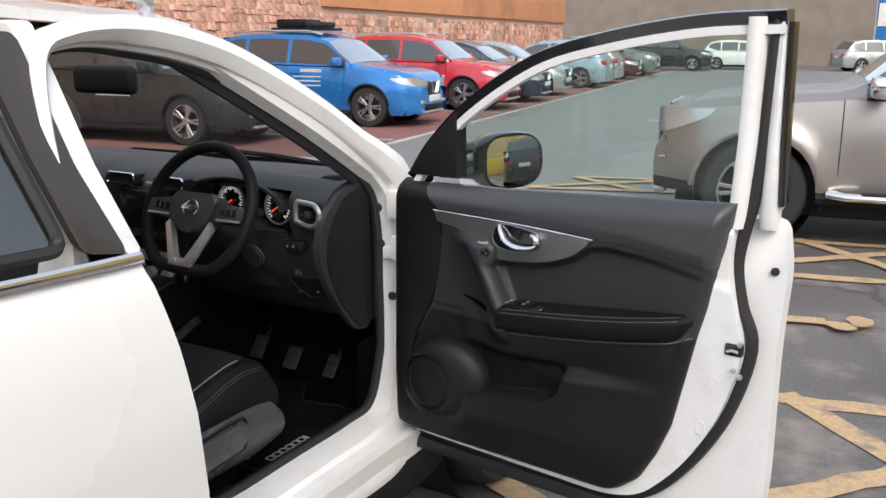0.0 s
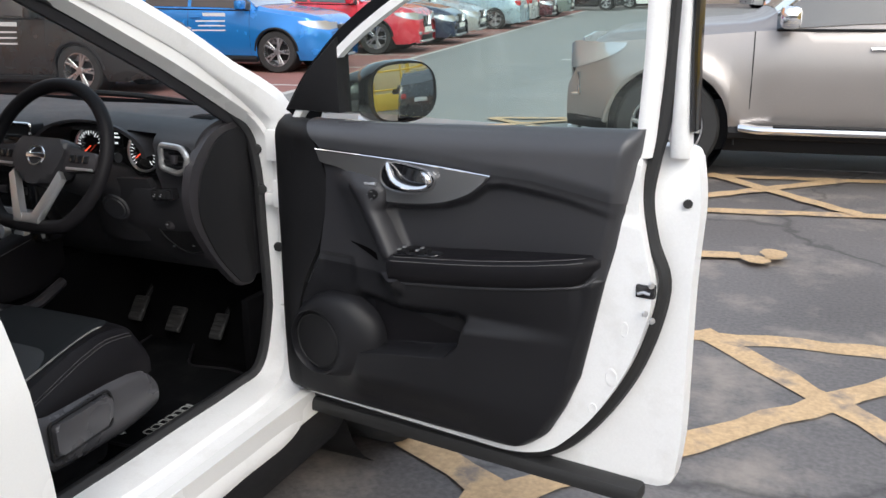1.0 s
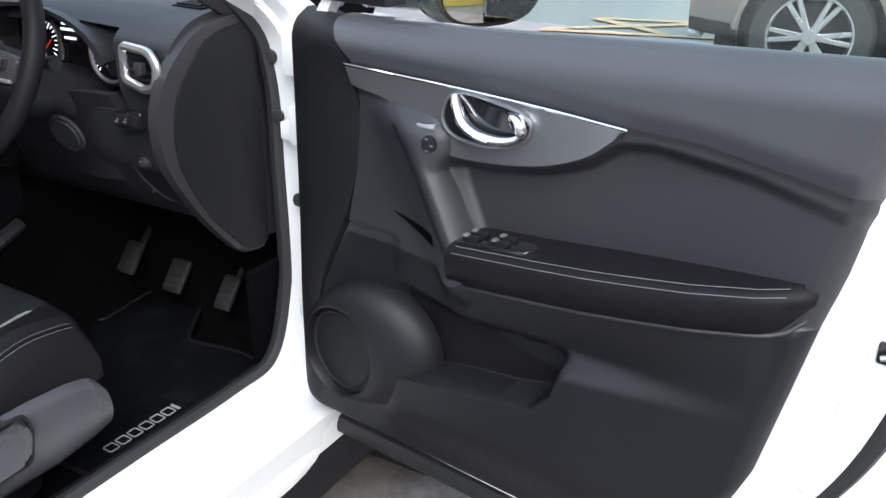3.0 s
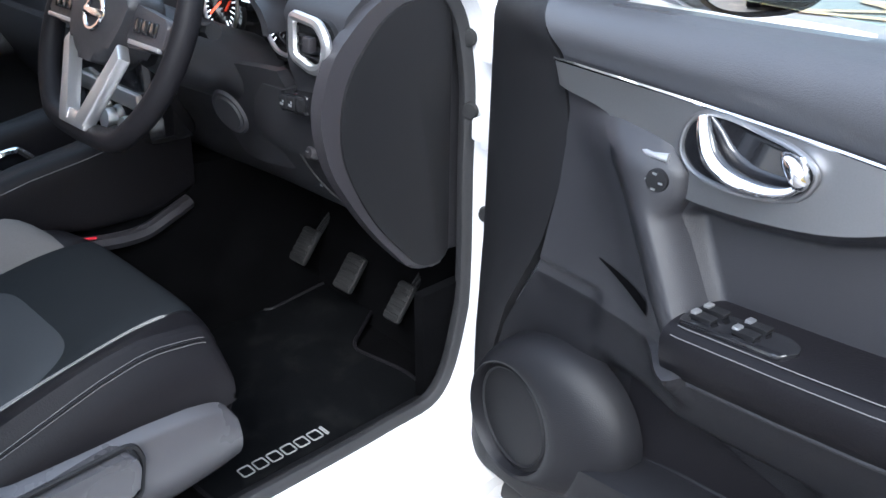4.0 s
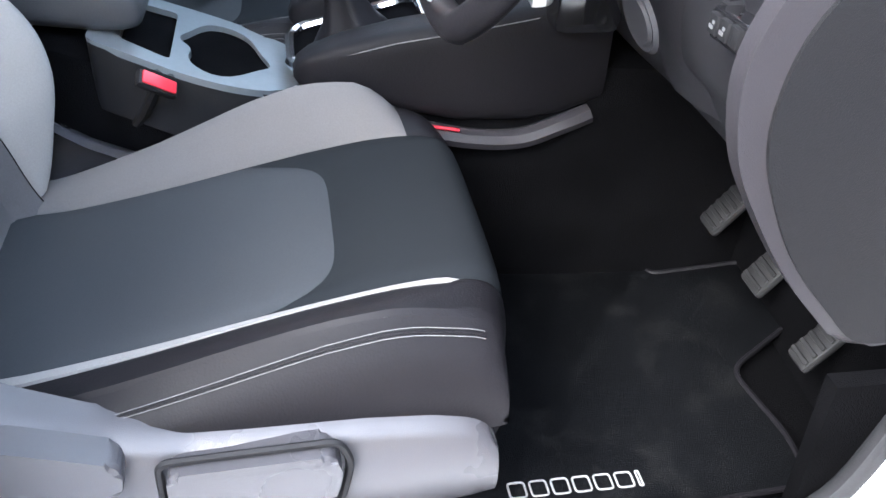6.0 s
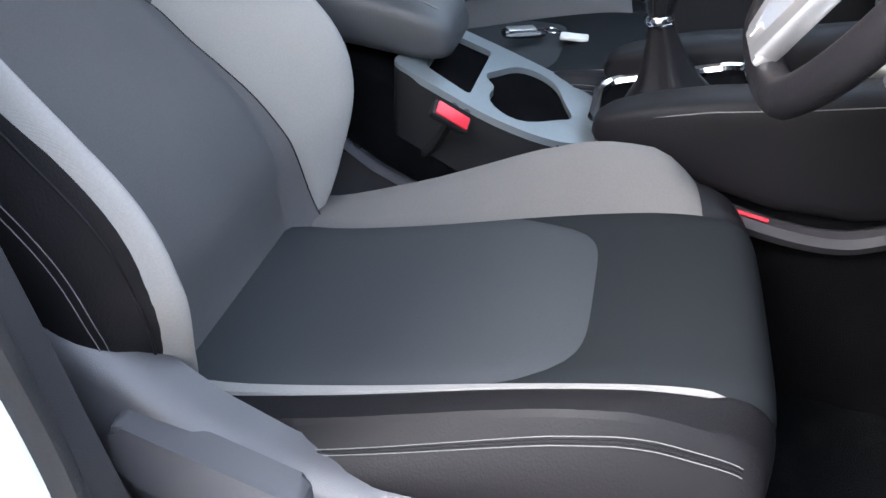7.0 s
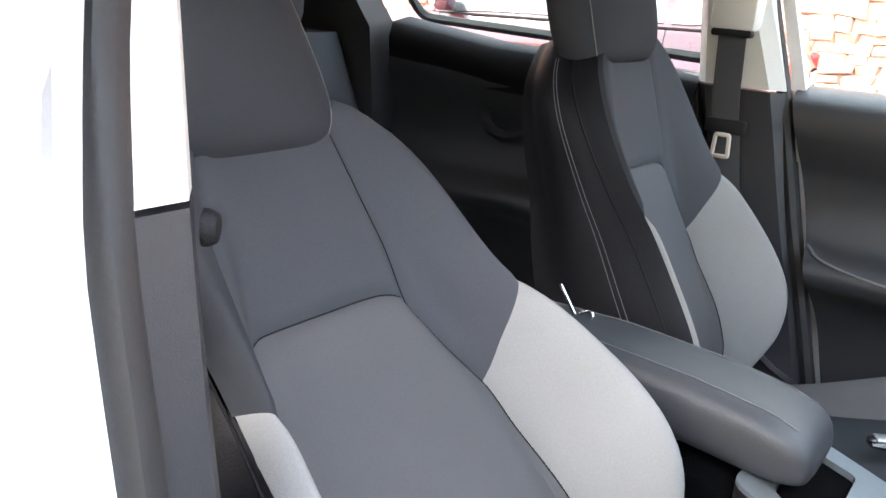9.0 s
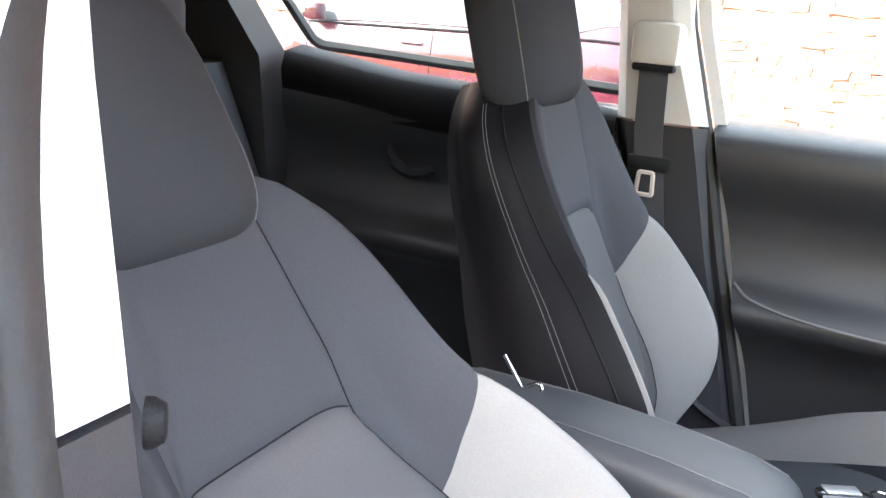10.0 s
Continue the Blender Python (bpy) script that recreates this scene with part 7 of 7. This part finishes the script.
    if kind == "suv":
        for s in (1, -1):
            part("roof_rail", tube([(-L * 0.33, s * (hw(0) - 0.28), H * 0.985), (-L * 0.2, s * (hw(0) - 0.27), H + 0.02), (L * 0.02, s * (hw(0) - 0.27), H + 0.015), (L * 0.08, s * (hw(0) - 0.28), H * 0.97)], 0.018, 6), SILVER, v, "roof rail")
    if decal:
        for s in (1, -1):
            for k, (w0, hgt) in enumerate(((0.42, 0.07), (0.55, 0.022), (0.5, 0.022), (0.62, 0.022))):
                x0, z = L * 0.10, 0.585 * H - 0.075 * k - (0.02 if k else 0)
                part("door_decal", box((x0 - w0, s * (hor(x0, z) + 0.002) - 0.003, z - hgt / 2), (x0, s * (hor(x0, z) + 0.002) + 0.003, z + hgt / 2)), DECAL, v, "row of pale lettering as bars")
    if kind == "pickup":
        for s in (1, -1):
            part("side_step", tube([(xr + ra + 0.12, s * (W / 2 + 0.03), 0.40), (xr + ra + 0.2, s * (W / 2 + 0.05), 0.39), (xf - ra - 0.2, s * (W / 2 + 0.05), 0.39), (xf - ra - 0.08, s * (W / 2 + 0.0), 0.40)], 0.042, 10, flat=0.8), CHROME, v, "polished side step")
            part("step_pad", box((xr + ra + 0.3, s * (W / 2 + 0.05) - 0.035, 0.418), (xf - ra - 0.3, s * (W / 2 + 0.05) + 0.035, 0.428), 0.004), RUBBER, v)
            part("fog_trim", tube([(L / 2 - 0.10, s * (hor(L / 2 - 0.10, 0.74) + 0.008), 0.76), (L / 2 - 0.11, s * (hor(L / 2 - 0.11, 0.6) + 0.012), 0.60), (L / 2 - 0.02, s * (hor(L / 2 - 0.03, 0.58) - 0.05), 0.58)], 0.016, 6), CHROME, v, "chrome fog lamp trim")
            part("bumper_end", slab(lambda a, b: (L / 2 - 0.34 + 0.335 * a, s * (hor(L / 2 - 0.34 + 0.335 * a, 0.36 + 0.10 * b) + 0.006), 0.34 + 0.09 * b), 8, 4, (0, -s * 0.02, 0)), PLASTIC, v, "black lower bumper end")
            part("mud_flap", box((xf - ra - 0.05, s * (W / 2 - 0.13) - 0.09, 0.26), (xf - ra - 0.04, s * (W / 2 - 0.13) + 0.09, 0.52), 0.003), RUBBER, v)
        bmb = box((-L / 2 + 0.06, -W / 2 + 0.12, 0.6 * H), (-L / 2 + 0.26 * L, W / 2 - 0.12, 0.63 * H), 0.01)
        part("bed_cover", bmb, PLASTIC, v, "black load bed cover")
    return v


# lamps and rear corners of the white car
for s in (1, -1):
    part("headlight", slab(lambda a, b: (s * (0.36 + 0.40 * a), 2.16 - 0.10 * a - 0.34 * a * a * b, 0.80 + 0.17 * b + 0.03 * a), 10, 6, (0, -0.05, -0.02)), LAMP, car, "clear headlight")
    part("tail_light", slab(lambda a, b: (s * (0.60 + 0.20 * a), -1.90 + 0.16 * a * a + 0.02 * b, 0.90 + 0.20 * b), 8, 5, (0, 0.05, 0)), TAIL, car, "red tail light")
    part("rear_corner", loft([[(s * x, y, z), (s * x, y + 0.34, z), (s * (x - 0.05), y + 0.34, z), (s * (x - 0.12), y, z)] for x, y, z in ((0.80, -1.80, 1.08), (0.75, -1.74, 1.22), (0.66, -1.66, 1.38), (0.57, -1.58, 1.515))]), WHITE, car, "white rear corner pillar")
part("roof_spoiler", slab(lambda a, b: ((2 * b - 1) * 0.56, -1.36 - 0.24 * a, 1.535 - 0.03 * a - 0.04 * abs(2 * b - 1) ** 3), 5, 12, (0, 0, -0.025)), WHITE, car, "white roof spoiler")

# nearest vehicles: the grey pickup, then the row along the wall
h = Vector((-math.cos(radians(PHI)), -math.sin(radians(PHI)), 0))
left = Vector((-h.y, h.x, 0))
L, W = 5.25, 1.85
mid = Vector((0.84, 5.90, 0)) - h * (L / 2 - 0.78) - left * (W / 2 - 0.06)
make_car("pickup", L, W, 1.80, PICK_P, "warm grey double-cab pickup with a polished side step", at=Matrix.Translation(mid) @ Matrix.Rotation(math.atan2(h.y, h.x), 4, "Z"), wb=3.15, axle_f=0.78, group="pickup", name="pickup_truck")
AX = 1.34
make_car("suv", 4.4, 1.82, 1.60, GREY_P, "dark grey SUV with pale door lettering", -6.0 - AX, 10.0, decal=True)
make_car("suv", 4.4, 1.82, 1.60, BLUE_P, "bright blue SUV with a rack on the roof", -4.8 - AX, 13.45, decal=True)
make_car("suv", 4.2, 1.78, 1.58, RED_P, "red crossover nosed out of its bay", -4.4 - AX, 17.4)
make_car("hatch", 4.2, 1.76, 1.47, NAVY_P, "dark navy hatchback nosed out of its bay", -4.35 - AX, 20.1, cladding=False)
make_car("hatch", 4.1, 1.74, 1.46, SILVER_P, "silver hatchback nosed out of its bay", -4.4 - AX, 22.8, cladding=False)
make_car("hatch", 4.1, 1.74, 1.47, PALEBLUE_P, "pale blue hatchback parked tail out", -4.1 - AX, 27.2, 180, cladding=False)
make_car("hatch", 4.2, 1.76, 1.47, SILVER_P, "silver hatchback parked tail out", -4.3 - AX, 30.0, 180, cladding=False)
make_car("hatch", 4.2, 1.76, 1.47, MAROON_P, "dark red hatchback nosed out of its bay", -4.2 - AX, 33.6, cladding=False)
make_car("suv", 4.3, 1.8, 1.58, GREEN_P, "grey-green crossover nosed out of its bay", -4.0 - AX, 36.8)
make_car("hatch", 4.1, 1.74, 1.46, SILVER_P, "pale silver hatchback nosed out of its bay", -4.3 - AX, 39.8, cladding=False)
make_car("suv", 4.5, 1.85, 1.65, BLACK_P, "black SUV at the far end of the row", -2.6 - AX, 44.9, 0)
make_car("hatch", 4.2, 1.76, 1.47, WHITE, "white hatchback at the far end", 1.0 - AX, 47.5, 0, cladding=False)
make_car("hatch", 4.3, 1.76, 1.5, SILVER_P, "silver hatchback at the far end", 6.0, 47.5, 20, cladding=False)
make_car("suv", 4.5, 1.82, 1.62, MAROON_P, "dark maroon car parked along the wall", -7.3, -2.6, -90)
make_car("suv", 4.5, 1.85, 1.62, BLACK_P, "black SUV in front of the yellow building", at=pose(9.0, 3.3, 0, 0, 0, 12), group="cars by the yellow building")

# roof rack load on the blue SUV
rk = thing("roof_box", GRID @ pose(-4.8 - AX - 0.3, 13.45, 1.625), "black roof rack load on the blue SUV", "roof rack")
part("tray", box((-0.5, -0.45, 0.0), (0.5, 0.45, 0.05), 0.02), PLASTIC, rk)
part("load", box((-0.42, -0.40, 0.05), (0.1, 0.38, 0.2), 0.04), PLASTIC, rk)
part("load", box((0.14, -0.36, 0.05), (0.44, 0.3, 0.16), 0.04), RUBBER, rk)

# ---- yellow building seen in the door mirror ----
yb = thing("yellow_building", pose(14.0, 4.0, 0, 0, 0, 10), "yellow clad building with pale panels and yellow posts", "building")
part("wall", box((0, -16, 0), (0.3, 30, 5.5), 0.02), YELLOW, yb)
PALE_Y = mat("cream_panel", (0.80, 0.66, 0.36), 0.6, vary=0.06)
for k in range(15):
    part("panel", box((-0.06, -14.4 + 2.9 * k, 0.6), (0.0, -14.4 + 2.9 * k + 2.6, 4.6), 0.02), PALE_Y, yb, "cream wall panel")
for k in range(12):
    part("post", tube([(-1.6, -13.4 + 3.2 * k, 0), (-1.6, -13.4 + 3.2 * k, 3.0)], 0.06, 10), YELLOW, yb, "yellow steel post")
for z in (1.0, 2.0, 3.0):
    part("rail", tube([(-1.6, -13.6, z), (-1.6, 22.0, z)], 0.05, 10), YELLOW, yb, "yellow steel rail")
part("kerb", box((-2.4, -14, 0), (-2.2, 22, 0.85), 0.02), YELLOW, yb, "low yellow barrier")

# far banner and gate
bn = thing("banner_flag", GRID @ pose(6.0, 53, 0), "tall blue and white feather banner on a pole", "banner")
part("pole", tube([(0, 0, 0), (0, 0, 4.6)], 0.03, 8), SILVER, bn)
part("cloth", slab(lambda a, b: (0.03 + 0.75 * b + 0.05 * math.sin(5 * a), 0.04 * math.sin(6 * b + 3 * a), 1.2 + 3.2 * a), 10, 4, (0, 0.004, 0)), BLUE_P, bn, "blue banner cloth")
part("band", slab(lambda a, b: (0.1 + 0.55 * b, -0.06, 2.2 + 1.2 * a), 4, 4, (0, 0.004, 0)), PLATE, bn, "white banner band")

# ---- stones of the west wall ----
def stone_mesh(w, hgt, seed):
    rnd = random.Random(seed)
    bms = bmesh.new()
    bmesh.ops.create_cube(bms, size=1.0)
    for q in bms.verts:
        q.co = Vector((q.co.x * 0.06, q.co.y * (w - 0.004) + rnd.uniform(-0.028, 0.028), q.co.z * (hgt - 0.004) + rnd.uniform(-0.026, 0.026)))
        if q.co.x > 0:
            q.co.x += rnd.uniform(-0.014, 0.010)
            q.co.y *= 0.97
            q.co.z *= 0.95
    me = bpy.data.meshes.new("stone")
    bms.to_mesh(me)
    bms.free()
    me.materials.append(STONE)
    return me


WIDTHS = (0.15, 0.21, 0.26, 0.34, 0.18, 0.38, 0.24, 0.29)
HEIGHTS = (0.11, 0.15, 0.19)
STONES = [[stone_mesh(w, hh, 10 * k + q) for k, w in enumerate(WIDTHS)] for q, hh in enumerate(HEIGHTS)]
rnd = random.Random(5)
verts, faces = [], []
count = 0
z = 0.0
while z < 3.6:
    q = rnd.randrange(3)
    y = -14.0 + rnd.uniform(0, 0.4)
    while y < 46.5:
        k = rnd.randrange(8)
        w = WIDTHS[k]
        p = Vector((WALL_X + 0.02 + rnd.uniform(-0.02, 0.02), y + w / 2, z + HEIGHTS[q] / 2))
        if not (y > 19.5 and z > 2.1):
            if 12.0 < y < 22.0 and z > 1.2 and count < 300:
                count += 1
                ob = new("stone", STONES[q][k])
                ob.parent = wall
                ob.matrix_basis = Matrix.Translation(p)
            else:
                n0 = len(verts)
                me = STONES[q][k]
                verts += [tuple(u.co + p) for u in me.vertices]
                faces += [[n0 + i for i in f.vertices] for f in me.polygons]
        y += w
    z += HEIGHTS[q]
ISLAND = mat("sandstone_rest", (0.64, 0.36, 0.26), 0.9, vary=0.35, scale=5, fine=30, bump=0.8, stain=(0.74, 0.62, 0.50), stain_amt=0.8, stain_scale=1.1)
il, inn = ISLAND.node_tree.links, ISLAND.node_tree.nodes
geo = inn.new("ShaderNodeNewGeometry")
hsv = inn.new("ShaderNodeHueSaturation")
mr = inn.new("ShaderNodeMapRange")
mr.inputs["To Min"].default_value, mr.inputs["To Max"].default_value = 0.6, 1.35
il.new(geo.outputs["Random Per Island"], mr.inputs["Value"])
il.new(mr.outputs[0], hsv.inputs["Value"])
bc = inn["Principled BSDF"].inputs["Base Color"]
il.new(bc.links[0].from_socket, hsv.inputs["Color"])
il.new(hsv.outputs["Color"], bc)
me = bpy.data.meshes.new("stonework")
me.from_pydata(verts, [], faces)
me.materials.append(ISLAND)
rest = new("stonework", me)
rest.parent = wall
tagged(rest, "rows of orange-red sandstone rubble", kind="stuff")
